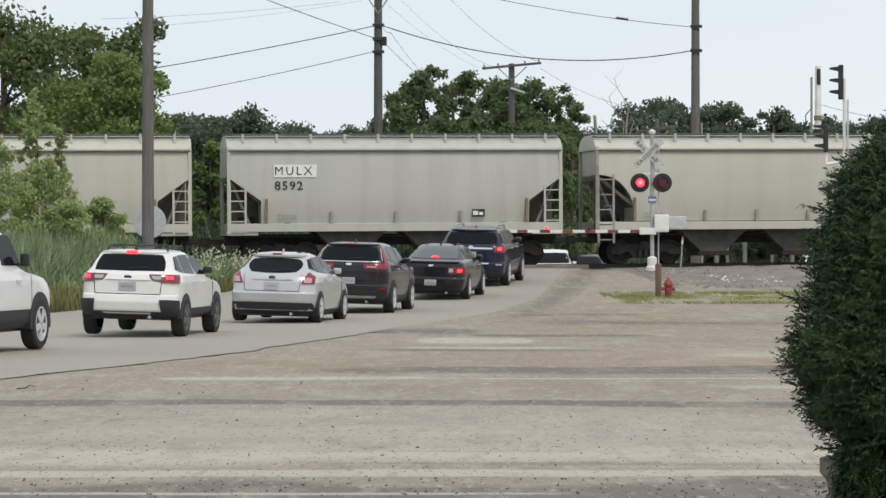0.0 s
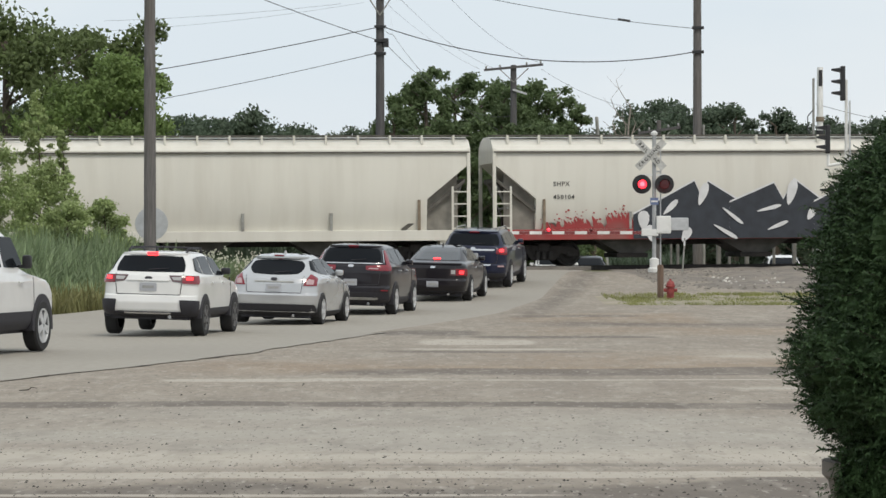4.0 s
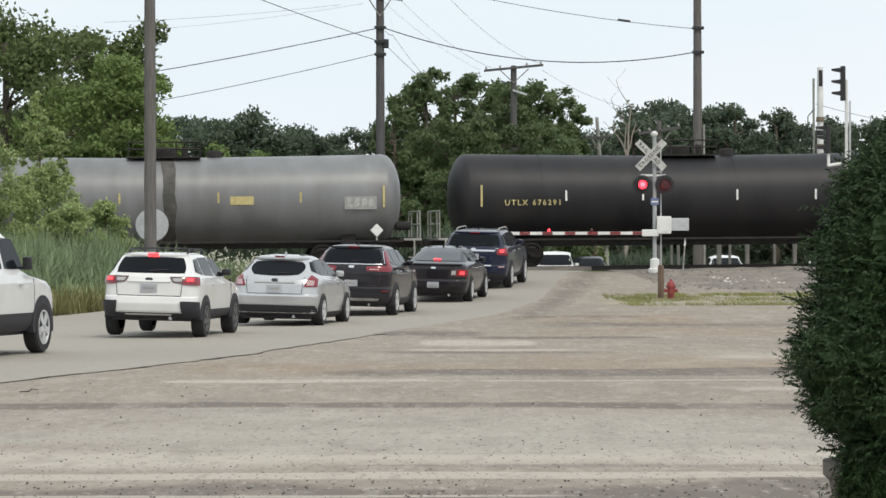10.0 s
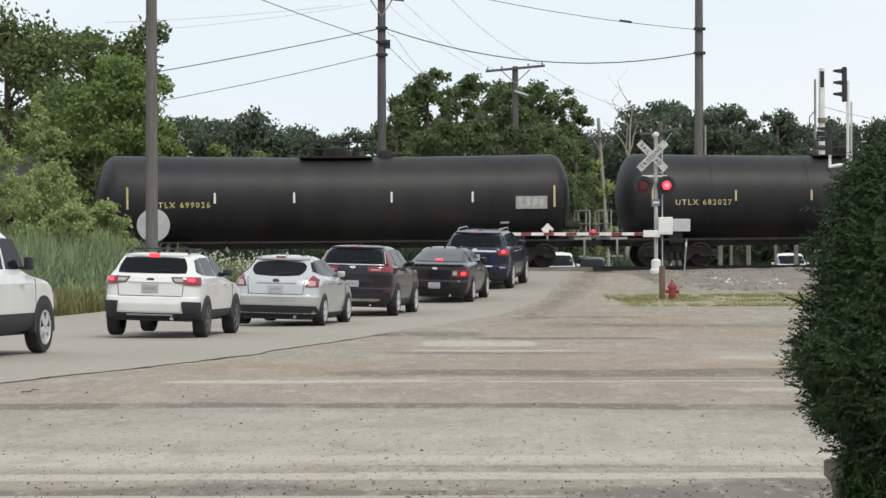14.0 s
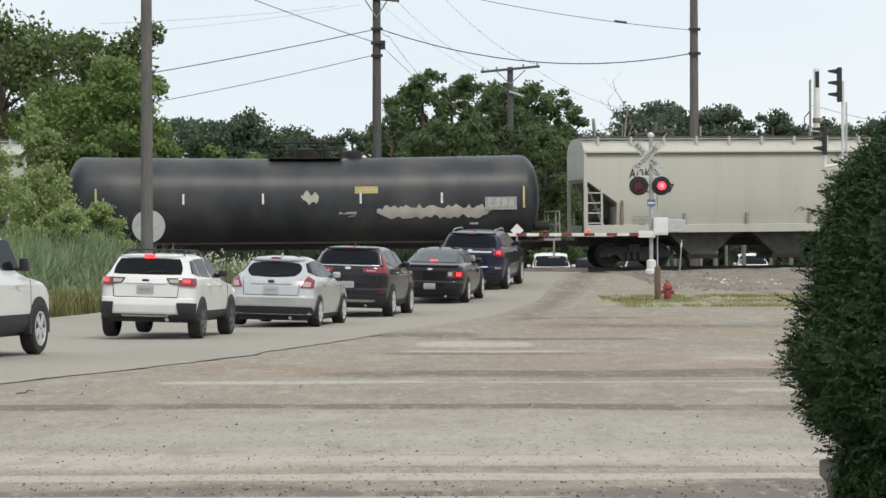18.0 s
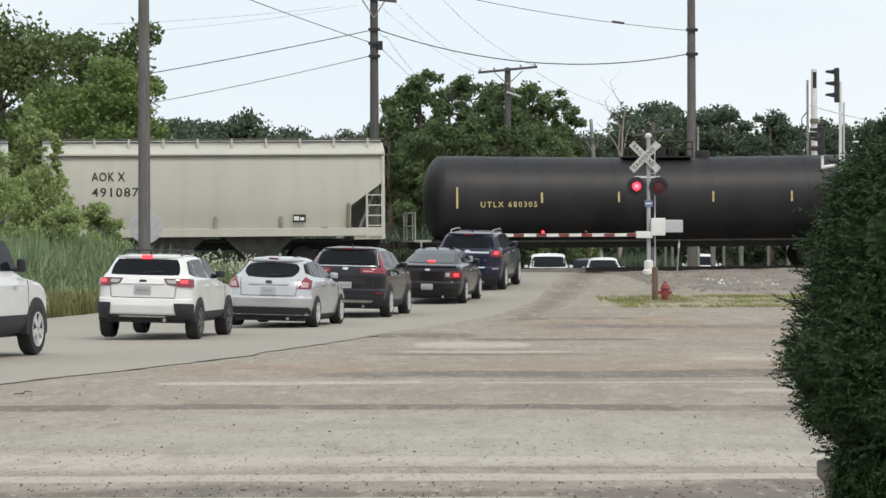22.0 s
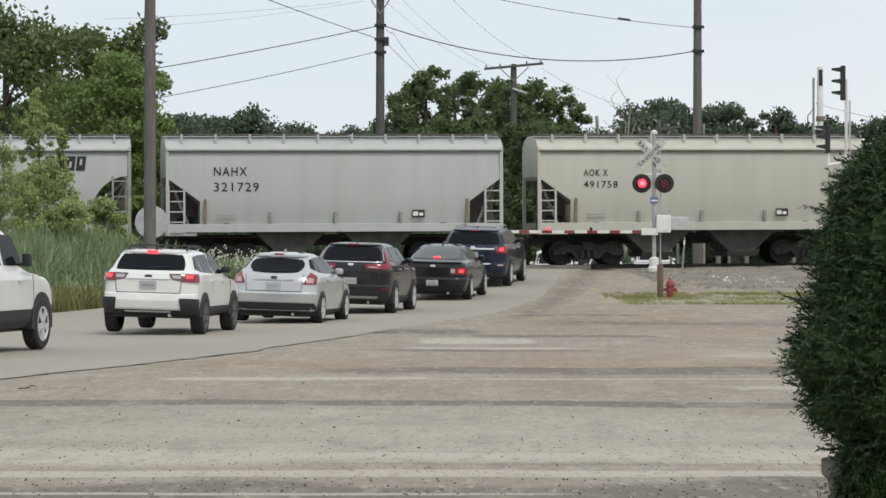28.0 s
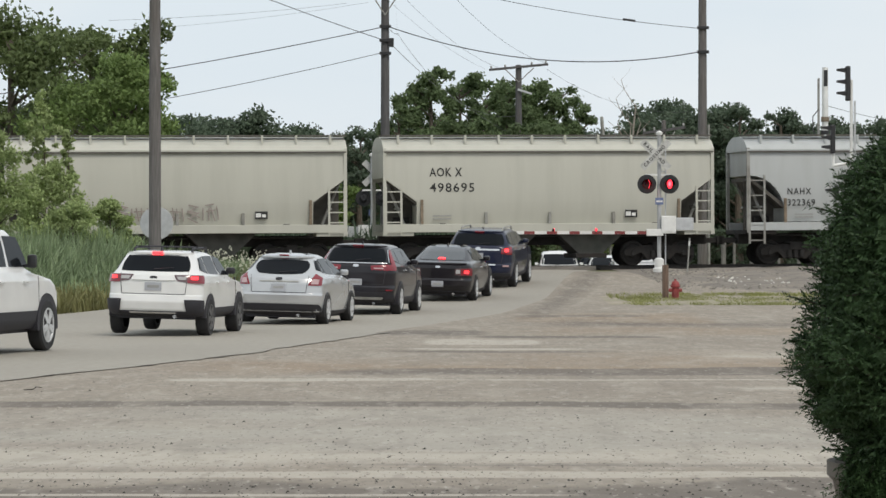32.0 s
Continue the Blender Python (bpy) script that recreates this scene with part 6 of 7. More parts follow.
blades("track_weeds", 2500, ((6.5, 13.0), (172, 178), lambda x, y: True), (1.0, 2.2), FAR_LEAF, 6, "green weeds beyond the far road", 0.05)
# darker far-tree leaf stands in for the shade behind the wagons
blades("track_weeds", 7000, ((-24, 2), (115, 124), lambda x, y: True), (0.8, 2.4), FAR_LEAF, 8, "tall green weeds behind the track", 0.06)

# white roadside flowers by the reeds
fv, ff, fr = [], [], np.random.default_rng(9)
for _ in range(110):
    x, y, h = fr.uniform(-7.0, -5.3), fr.uniform(86, 92), fr.uniform(0.4, 1.15)
    for _ in range(4):
        k, s = len(fv), fr.uniform(0.015, 0.032)
        cx, cy, cz = x + fr.normal() * 0.06, y + fr.normal() * 0.06, rise(y) + h + fr.normal() * 0.04
        fv += [(cx - s, cy, cz), (cx, cy - s * 0.4, cz + s), (cx + s, cy, cz), (cx, cy + s * 0.4, cz - s)]
        ff.append((k, k + 1, k + 2, k + 3))
tagged(raw("white_flowers", fv, ff, FLOWER), "small white roadside flowers on tall stems", "flowers", "", "stuff")
blades("flower_stems", 1600, ((-7.1, -5.2), (85.5, 92.5), off_road(0.2)), (0.4, 1.1), REED_LEAF, 10, "green flower stems beside the road", 0.02)

# ---- potted spruce ----
SPRUCE_OUTLINE = [(0.50, 0.36), (0.64, 0.44), (0.72, 0.56), (0.86, 0.72), (1.0, 0.78), (1.14, 0.81), (1.38, 0.71), (1.56, 0.645), (1.70, 0.66), (1.83, 0.58), (2.03, 0.51), (2.16, 0.38), (2.24, 0.25), (2.36, 0.14), (2.5, 0.05), (2.75, 0.01)]


def spruce_reach(z):
    return float(np.interp(z, [q[0] for q in SPRUCE_OUTLINE], [q[1] for q in SPRUCE_OUTLINE]))


spruce = thing("potted_spruce", "dark green spruce shrub growing in a round brown planter", "potted shrub", at=pose(2.50, 16.0, 0.0))
part("planter", lathe(B(), [(0.42, 0.0), (0.47, 0.10), (0.555, 0.50), (0.585, 0.53), (0.585, 0.60), (0.54, 0.605), (0.53, 0.55), (0.05, 0.54)], 40), POT_MAT, spruce, smooth=True)
part("stem", tube(B(), (0, 0, 0.5), (0, 0, 2.45), 0.045, 0.012, seg=8), BARK, spruce)
sr = np.random.default_rng(21)
nv, nf, wood = [], [], B()


def sprig(base, way, length):
    """A twig set with needles."""
    way = way / np.linalg.norm(way)
    side = np.cross(way, (0.3, 0.2, 1.0))
    side /= np.linalg.norm(side)
    up = np.cross(side, way)
    n = max(6, int(length / 0.010))
    for i in range(n):
        p = base + way * length * (i / n)
        a = sr.uniform(0, 6.28)
        out = (side * math.cos(a) + up * math.sin(a)) * 0.75 + way * 0.65
        q = p + out * sr.uniform(0.018, 0.030)
        w = np.cross(out, way)
        w = w / (np.linalg.norm(w) + 1e-6) * 0.0056
        k = len(nv)
        nv.extend([tuple(p - w), tuple(p + w), tuple(q)])
        nf.append((k, k + 1, k + 2))


for i in range(340):
    z = 0.62 + 1.84 * (i / 340)
    reach = spruce_reach(z) * sr.uniform(0.76, 1.05) * (1.0 + 0.14 * (i % 9 == 0 and z < 1.22))
    a = sr.uniform(0, 6.28)
    droop = -0.10 if z < 0.85 else 0.0
    way = np.array([math.cos(a), math.sin(a), sr.uniform(-0.10, 0.30) + droop])
    root, tip = np.array([0, 0, z - 0.05]), np.array([0, 0, z - 0.05]) + way * reach
    tube(wood, root, tip, 0.010, 0.003, seg=4, caps=False)
    across = np.array([-math.sin(a), math.cos(a), 0.0])
    for k in range(16):
        # side twigs stand forward on both sides of the branch, shorter towards its tip
        v = 0.35 + 0.65 * k / 16
        b = root + (tip - root) * v
        w = way * 0.9 + across * (0.8 if k % 2 else -0.8) + sr.normal(size=3) * 0.25
        sprig(b, w, (0.05 + 0.16 * (1 - v) ** 0.7) * sr.uniform(0.8, 1.3))
    sprig(root + (tip - root) * 0.7, tip - root, float(np.linalg.norm(tip - root)) * 0.34)
part("branch_wood", wood, TWIG_WOOD, spruce)
core = B()
lathe(core, [(0.02, 0.60)] + [(spruce_reach(z) * 0.79, z) for z in steps(0.62, 2.62, 80)] + [(0.01, 2.66)], 90)
for v in core.verts:
    k = 1 + 0.20 * noise.noise(v.co * 5) + 0.16 * noise.noise(v.co * 12) + 0.09 * noise.noise(v.co * 30)
    v.co.x, v.co.y = v.co.x * k, v.co.y * k
part("foliage_core", core, NEEDLE, spruce)
before = len(nf)
for i in range(17000):
    z, a = sr.uniform(0.60, 2.46), sr.uniform(0, 6.28)
    reach = spruce_reach(z) * sr.uniform(0.68, 0.90) * (1 + 0.16 * noise.noise((4 * math.cos(a), 4 * math.sin(a), 5 * z)))
    way = np.array([math.cos(a), math.sin(a), sr.uniform(-0.3, 0.5)]) + sr.normal(size=3) * 0.45
    sprig(np.array([reach * math.cos(a), reach * math.sin(a), z]), way, sr.uniform(0.07, 0.13))
for i in range(720):
    # sprays hanging over the planter
    a = sr.uniform(-2.6, 0.6)
    b = np.array([0.60 * math.cos(a), 0.60 * math.sin(a), sr.uniform(0.52, 0.70)])
    out = np.array([math.cos(a), math.sin(a), 0.0])
    tipward = out * sr.uniform(-0.05, 0.35) + np.array([0, 0, -1.0]) + sr.normal(size=3) * 0.2
    size = sr.uniform(0.10, 0.34)
    sprig(b, tipward, size)
    for k in range(4):
        sprig(b + tipward * size * (0.2 + 0.2 * k), tipward + sr.normal(size=3) * 0.7, 0.09)
raw("needles", nv, nf, NEEDLE, spruce)


# ---- vehicles ----
def gloss(name, base, coat=0.3, rough=0.22, metal=0.0, shine=0.45):
    m = material(name, base, rough, metal, vary=0.04, scale=2, dirt=[0.6 * c + 0.04 for c in base], dirt_amount=0.25, dirt_scale=1.5, coat=coat)
    m.node_tree.nodes["Principled BSDF"].inputs["Specular IOR Level"].default_value = shine
    return m


CAR_WHITE = gloss("white_car_paint", (0.74, 0.74, 0.73), coat=0.6)
CAR_SILVER = gloss("silver_car_paint", (0.52, 0.53, 0.54), metal=0.45)
CAR_CHARCOAL = gloss("charcoal_car_paint", (0.013, 0.011, 0.015), coat=0.6, rough=0.3, shine=0.15)
CAR_BLACK = gloss("black_car_paint", (0.011, 0.009, 0.012), coat=0.6, rough=0.3, shine=0.15)
CAR_NAVY = gloss("navy_car_paint", (0.011, 0.015, 0.038), coat=0.6, rough=0.3, shine=0.15)
CLADDING = material("dark_plastic_cladding", (0.023, 0.022, 0.028), 0.65, vary=0.12, scale=12)
GLASS = material("tinted_car_glass", (0.012, 0.014, 0.017), 0.08, vary=0.05, scale=3)
GLASS.node_tree.nodes["Principled BSDF"].inputs["Specular IOR Level"].default_value = 0.22
GLASS.node_tree.nodes["Principled BSDF"].inputs["IOR"].default_value = 1.22
# pale base colour paints in the sky's reflection on the glass
GLARE_TONED_GLASS = material("hazy_pale_windscreen", (0.17, 0.18, 0.185), 0.12, vary=0.08, scale=2, coat=0.5)
SEDAN_GLASS = material("light_tinted_glass", (0.035, 0.038, 0.042), 0.06, vary=0.05, scale=3, coat=0.5)
RUBBER = material("tyre_rubber", (0.022, 0.022, 0.023), 0.85, vary=0.15, scale=14)
ALLOY = material("alloy_wheel", (0.58, 0.59, 0.60), 0.4, 0.25, vary=0.05)
DARK_ALLOY = material("dark_alloy_wheel", (0.12, 0.12, 0.125), 0.4, 0.6, vary=0.05)
TAIL_OFF = material("red_tail_lamp", (0.20, 0.014, 0.024), 0.2, vary=0.08, scale=10, coat=0.5)
TAIL_ON = material("lit_tail_lamp", (1.0, 0.028, 0.035), 0.3, vary=0.04, scale=10, emit=3.2)
SMOKED_LAMP = material("smoked_lamp_case", (0.10, 0.06, 0.065), 0.2, vary=0.08, scale=10, coat=0.5)
PALE_LAMP = material("pale_lamp_lens", (0.45, 0.30, 0.31), 0.15, vary=0.08, scale=10, coat=0.5)
CLEAR_LAMP = material("clear_lamp", (0.40, 0.39, 0.39), 0.15, vary=0.06, scale=10, coat=0.5)
CHROME = material("chrome_trim", (0.62, 0.63, 0.65), 0.2, 0.9, vary=0.03)
PLATE_MAT = material("licence_plate", (0.36, 0.37, 0.40), 0.5, vary=0.05)
_wheel_mesh = {}


def wheel(parent, x, y, r, width, rim_mat, side):
    key = (r, width, rim_mat.name, side)
    if key not in _wheel_mesh:
        m = pose(0, 0, 0, 0, 90 * side, 0)
        tyre = part("tyre", lathe(B(), [(r * 0.66, -width / 2), (r * 0.93, -width / 2), (r, -width * 0.36), (r, width * 0.36), (r * 0.94, width * 0.5), (r * 0.70, width * 0.5), (r * 0.66, width * 0.42), (r * 0.66, width * 0.1)], 30, m, False), RUBBER, smooth=True)
        rim = part("rim", lathe(B(), [(r * 0.67, width * 0.1), (r * 0.68, width * 0.51), (r * 0.62, width * 0.51), (r * 0.58, width * 0.30)], 30, m, False), rim_mat, smooth=True)
        bm = B()
        for k in range(5):
            for twin in (-0.16, 0.16):
                a = 2 * math.pi * k / 5 + twin
                c, q = math.cos(a), math.sin(a)
                ring = [(r * 0.08, -0.032), (r * 0.62, -0.026), (r * 0.62, 0.026), (r * 0.08, 0.032)]
                top = [bm.verts.new(m @ Vector((u * c - v * q, u * q + v * c, width * (0.49 if u > r * 0.3 else 0.52)))) for u, v in ring]
                low = [bm.verts.new(m @ Vector((u * c - v * q, u * q + v * c, width * 0.30))) for u, v in ring]
                bm.faces.new(top)
                for e in range(4):
                    bm.faces.new((top[e], top[(e + 1) % 4], low[(e + 1) % 4], low[e]))
        gap = part("spoke", bm, rim_mat)
        hub = part("dish", lathe(B(), [(r * 0.66, width * 0.12), (r * 0.66, width * 0.20), (0.01, width * 0.20)], 24, m), BLACK_METAL)
        _wheel_mesh[key] = [o.data for o in (tyre, rim, gap, hub)]
        for o in (tyre, rim, gap, hub):
            bpy.data.objects.remove(o)
    tyre, rim, gap, hub = _wheel_mesh[key]
    w = new("wheel", tyre)
    w.parent, w.location = parent, (x, y, r)
    for name, me in (("rim", rim), ("spoke", gap), ("dish", hub)):
        o = new(name, me)
        o.parent = w


def vehicle(name, label, paint, s, at):
    """A car skinned from level slices. x to the right, y ahead, the origin on the ground under the rear axle.
    s["prof"]: height, tail and half width; s["nose"]: height and front end."""
    car = thing(name, label, "car", "cars waiting at the crossing", at)
    w, wb, r = s["w"], s["wb"], s["r"]
    prof, nose = s["prof"], s["nose"]
    hs, zb, roof = [q[0] for q in prof], prof[0][0], prof[-1][0]
    cladding, bow, corner = s.get("cladding", CLADDING), s.get("bow", 0.06), s.get("corner", 0.30)
    flat = s.get("flat", 0.62)

    def hw(z):
        return float(np.interp(z, hs, [q[2] for q in prof]))

    def bent(a, deep):
        t = max(0.0, (a - flat) / (1 - flat))
        return bow * a * a + deep * (1 - math.sqrt(max(0.0, 1 - t * t)))

    def tail_y(x, z):
        return float(np.interp(z, hs, [q[1] for q in prof])) + bent(min(1.0, abs(x) / hw(z)), corner)

    def nose_y(x, z):
        return float(np.interp(z, [q[0] for q in nose], [q[1] for q in nose])) - bent(min(1.0, abs(x) / hw(z)), corner * 1.6)

    def outline(z):
        k, spread = hw(z), (0, 0.25, 0.5, 0.7, 0.78, 0.85, 0.91, 0.955, 0.985, 1.0)
        half = [(k * q * 0.985, tail_y(k * q, z)) for q in spread]
        y0, y1 = half[-1][1], nose_y(k, z)
        half += [(k * (1.0 - 0.03 * (2 * u - 1) ** 4), y0 + (y1 - y0) * u) for u in (0.15, 0.3, 0.45, 0.6, 0.75, 0.9)]
        half += [(k * q, nose_y(k * q, z)) for q in spread[::-1]]
        return half + [(-x, y) for x, y in half[-2:0:-1]]

    bm, rows = B(), []
    levels = sorted(set(hs + [q[0] for q in nose] + steps(zb, roof, 26)))
    for z in levels:
        rows.append([bm.verts.new((x, y, z)) for x, y in outline(z)])
    n = len(rows[0])
    for lo, hi in zip(rows, rows[1:]):
        for i in range(n):
            bm.faces.new((lo[i], lo[(i + 1) % n], hi[(i + 1) % n], hi[i]))
    bm.faces.new(rows[0][::-1])
    bm.faces.new(rows[-1])
    body = part("body", bm, paint, car, smooth=True)

    def on_tail(x, z, off):
        x = max(-0.995 * hw(z), min(0.995 * hw(z), x))
        e = 0.004
        n = Vector(((tail_y(x + e, z) - tail_y(x - e, z)) / (2 * e), -1, (tail_y(x, z + e) - tail_y(x, z - e)) / (2 * e))).normalized()
        return Vector((x, tail_y(x, z), z)) + n * off

    def on_nose(x, z, off):
        e = 0.004
        n = Vector((-(nose_y(x + e, z) - nose_y(x - e, z)) / (2 * e), 1, -(nose_y(x, z + e) - nose_y(x, z - e)) / (2 * e))).normalized()
        return Vector((x, nose_y(x, z), z)) + n * off

    def on_side(sgn):
        def point(y, z, off):
            slope = (hw(z + 0.01) - hw(z - 0.01)) / 0.02
            d = max(0.0, min(1.0, (y - tail_y(0, z) - bow) / corner))
            k = flat + (1 - flat) * math.sqrt(1 - (1 - d) ** 2)
            return Vector((sgn * hw(z) * min(k, 0.997), y, z)) + Vector((sgn, 0, -slope)).normalized() * off
        return point

    def patch_on(surface, corners, off, nm, mat, parent=car, label="", ease=0.10, nu=12, nv=5, deep=0.03):
        """A piece that follows the body: corners run low, low, high, high."""
        (a, b, c, d), bm, grid = corners, B(), []
        for layer in (off, -deep):
            rows = []
            for j in range(nv + 1):
                row = []
                for i in range(nu + 1):
                    u, v = -1 + 2 * i / nu, -1 + 2 * j / nv
                    u, v = u * math.sqrt(1 - ease * v * v), v * math.sqrt(1 - ease * u * u)
                    u, v = (u + 1) / 2, (v + 1) / 2
                    p = [(a[k] * (1 - u) + b[k] * u) * (1 - v) + (d[k] * (1 - u) + c[k] * u) * v for k in (0, 1)]
                    row.append(bm.verts.new(surface(p[0], p[1], layer)))
                rows.append(row)
            grid.append(rows)
        f, g = grid
        for j in range(nv):
            for i in range(nu):
                bm.faces.new((f[j][i], f[j][i + 1], f[j + 1][i + 1], f[j + 1][i]))
        rim = [(0, i) for i in range(nu)] + [(j, nu) for j in range(nv)] + [(nv, i) for i in range(nu, 0, -1)] + [(j, 0) for j in range(nv, 0, -1)]
        for k in range(len(rim)):
            p, q = rim[k], rim[(k + 1) % len(rim)]
            bm.faces.new((f[p[0]][p[1]], g[p[0]][p[1]], g[q[0]][q[1]], f[q[0]][q[1]]))
        return part(nm, bm, mat, parent, label, smooth=True)

    def both(corners, sgn):
        a, b, c, d = corners
        return corners if sgn > 0 else ((-b[0], b[1]), (-a[0], a[1]), (-d[0], d[1]), (-c[0], c[1]))

    # glass
    xl, zl, xt, zt = s["glass"]
    patch_on(on_tail, ((-xl, zl), (xl, zl), (xt, zt), (-xt, zt)), 0.006, "rear_window", s.get("tint", GLASS), ease=s.get("glass_ease", 0.10))
    xl, zl2, xt, zt2 = s["screen"]
    patch_on(on_nose, ((-xl, zl2), (xl, zl2), (xt, zt2), (-xt, zt2)), 0.006, "windscreen", GLASS)
    for sgn in (-1, 1):
        for quad in s["side"]:
            patch_on(on_side(sgn), quad, 0.005, "side_window", GLASS, ease=0.04, nu=6, nv=4)
    # tail
    for nm, mat, corners, off, label in s["tail"]:
        patch_on(on_tail, corners, off, nm, mat, body, label)
    for sgn in (-1, 1):
        lamp = None
        for nm, mat, corners, off in s["lamps"]:
            ob = patch_on(on_tail, both(corners, sgn), off, nm, mat, lamp or car, ease=0.06, nu=14)
            lamp = lamp or ob
    pz, ph = s["plate_z"], 0.075
    pl = patch_on(on_tail, ((-0.155, pz - ph), (0.155, pz - ph), (0.155, pz + ph), (-0.155, pz + ph)), 0.016, "number_plate", PLATE_MAT, car, ease=0.02)
    patch_on(on_tail, ((-0.11, pz - 0.025), (0.11, pz - 0.025), (0.11, pz + 0.025), (-0.11, pz + 0.025)), 0.019, "plate_bar", GREY_MARK, pl, ease=0.02)
    if s.get("badge"):
        patch_on(on_tail, ((-0.07, s["badge"] - 0.028), (0.07, s["badge"] - 0.028), (0.07, s["badge"] + 0.028), (-0.07, s["badge"] + 0.028)), 0.012, "badge", s.get("badge_mat", CHROME), car, ease=0.4)
    if s.get("seam"):
        x, z0, z1 = s["seam"]
        for sgn in (-1, 1):
            patch_on(on_tail, both(((x * 0.94, z0), (x * 0.94 + 0.012, z0), (x + 0.012, z1), (x, z1)), sgn), 0.002, "tailgate_seam", CLADDING, body, ease=0.0, nu=2)
        patch_on(on_tail, ((-x * 0.94, z0 - 0.012), (x * 0.94, z0 - 0.012), (x * 0.94, z0), (-x * 0.94, z0)), 0.002, "tailgate_seam", CLADDING, body, ease=0.0, nv=1)
    if s.get("wiper"):
        a, b = on_tail(-0.02, zl + 0.03, 0.02), on_tail(0.34, zl + 0.06, 0.02)
        part("rear_wiper", tube(B(), a, b, 0.010, 0.007, seg=6), CLADDING, car)
    if s.get("spoiler"):
        z, out = s["spoiler"]
        h2 = [(hw(z) * q, tail_y(hw(z) * q, z) - out * (1 - q ** 6)) for q in (0.0, 0.3, 0.6, 0.8, 0.9, 0.95)]
        plan = [(hw(z) * 0.95, tail_y(hw(z) * 0.95, z) + 0.25)] + h2[::-1] + [(-x, y) for x, y in h2[1:]] + [(-hw(z) * 0.95, tail_y(hw(z) * 0.95, z) + 0.25)]
        part("roof_spoiler", slab(B(), plan, z - 0.014, z + 0.022), paint, car, smooth=True)
    # nose
    fz = s["nose_lamp"]
    for sgn in (-1, 1):
        k = hw(fz)
        patch_on(on_nose, both(((k * 0.58, fz - 0.07), (k * 0.95, fz - 0.05), (k * 0.95, fz + 0.07), (k * 0.60, fz + 0.05)), sgn), 0.008, "headlamp", CLEAR_LAMP, car)
    patch_on(on_nose, ((-0.5 * w, fz - 0.10), (0.5 * w, fz - 0.10), (0.54 * w, fz + 0.04), (-0.54 * w, fz + 0.04)), 0.008, "grille", CLADDING, car)
    # sides
    for sgn in (-1, 1):
        y, z = s["mirror_at"]
        big = s.get("mirror_size", 1.0)
        a, b = sorted((sgn * (hw(z) + s.get("mirror_in", -0.03)), sgn * (hw(z) + 0.15 * big)))
        mirror = part("door_mirror", box(B(), a, b, y - 0.06, y + 0.05, z, z + 0.125 * big * s.get("mirror_tall", 1.0), 0.045), s.get("mirror", paint), car, smooth=True)
        if s.get("mirror_in"):
            a, b = sorted((sgn * (hw(z) - 0.03), sgn * (hw(z) + s["mirror_in"] + 0.04)))
            part("mirror_stalk", box(B(), a, b, y - 0.03, y + 0.03, z + 0.01, z + 0.06, 0.01), CLADDING, mirror)
        for y in s["handles"]:
            a, b = sorted((sgn * (w - 0.03), sgn * (w + 0.022)))
            part("door_handle", box(B(), a, b, y - 0.1, y + 0.1, s["handle_z"], s["handle_z"] + 0.03, 0.01), s.get("handle", paint), car)
        lo, hi = zb + 0.16, s["handle_z"] + 0.10
        for y in (wb * 0.50, wb - r + 0.02):
            patch_on(on_side(sgn), ((y - 0.006, lo), (y + 0.006, lo), (y + 0.006, hi), (y - 0.006, hi)), 0.002, "door_seam", CLADDING, body, ease=0.0, nu=1)
        patch_on(on_side(sgn), ((r + 0.06, zb + 0.0), (wb - r - 0.06, zb + 0.0), (wb - r - 0.06, zb + s.get("sill", 0.10)), (r + 0.06, zb + s.get("sill", 0.10))), 0.01, "rocker_trim", cladding, car, ease=0.0)
        for y in (0.0, wb):
            for big, x_out, mat, nm in ((r + s.get("flare", 0.035), w + 0.002, s.get("arch", BLACK_METAL), "wheel_arch"),):
                low = math.asin(max(-0.9, min(0.0, (zb - 0.03 - r) / big)))
                rim_pts = [(big * math.cos(q), r + big * math.sin(q)) for q in steps(low, math.pi - low, 20)]
                bm = B()
                ring = [[bm.verts.new((sgn * xx, y + u, v)) for u, v in rim_pts] for xx in (w - 0.32, x_out)]
                for one in ring:
                    bm.faces.new(one)
                for e in range(len(rim_pts)):
                    f = (e + 1) % len(rim_pts)
                    bm.faces.new((ring[0][e], ring[0][f], ring[1][f], ring[1][e]))
                part(nm, bm, mat, car)
            wheel(car, sgn * (w - 0.100), y, r, 0.23, s.get("rim", ALLOY), sgn)
    part("underbody", box(B(), -w * 0.80, w * 0.80, tail_y(0, zb + 0.1) + 0.25, wb + 0.5, zb - 0.06, zb + 0.1), CLADDING, car)
    x = s.get("pipe", w * 0.45)
    part("exhaust", tube(B(), (x, tail_y(x, zb + 0.05) - 0.02, zb - 0.005), (x, tail_y(x, zb + 0.05) + 0.4, zb - 0.005), 0.035, seg=10), CHROME, car)
    if s.get("rails"):
        x, y0, y1 = s["rails"]
        for sgn in (-1, 1):
            bm = B()
            pts = [(y0, roof - 0.10), (y0 + 0.10, roof + 0.030), (y0 + 0.3, roof + 0.050), (y1 - 0.3, roof + 0.050), (y1 - 0.10, roof + 0.025), (y1, roof - 0.10)]
            for p, q in zip(pts, pts[1:]):
                tube(bm, (sgn * x, p[0], p[1]), (sgn * x, q[0], q[1]), 0.022, seg=8)
            part("roof_rail", bm, s.get("rail_mat", CLADDING), car, smooth=True)
        for y in s.get("bars", ()):
            part("roof_bar", box(B(), -x - 0.05, x + 0.05, y - 0.03, y + 0.03, roof + 0.055, roof + 0.080, 0.01), CLADDING, car)
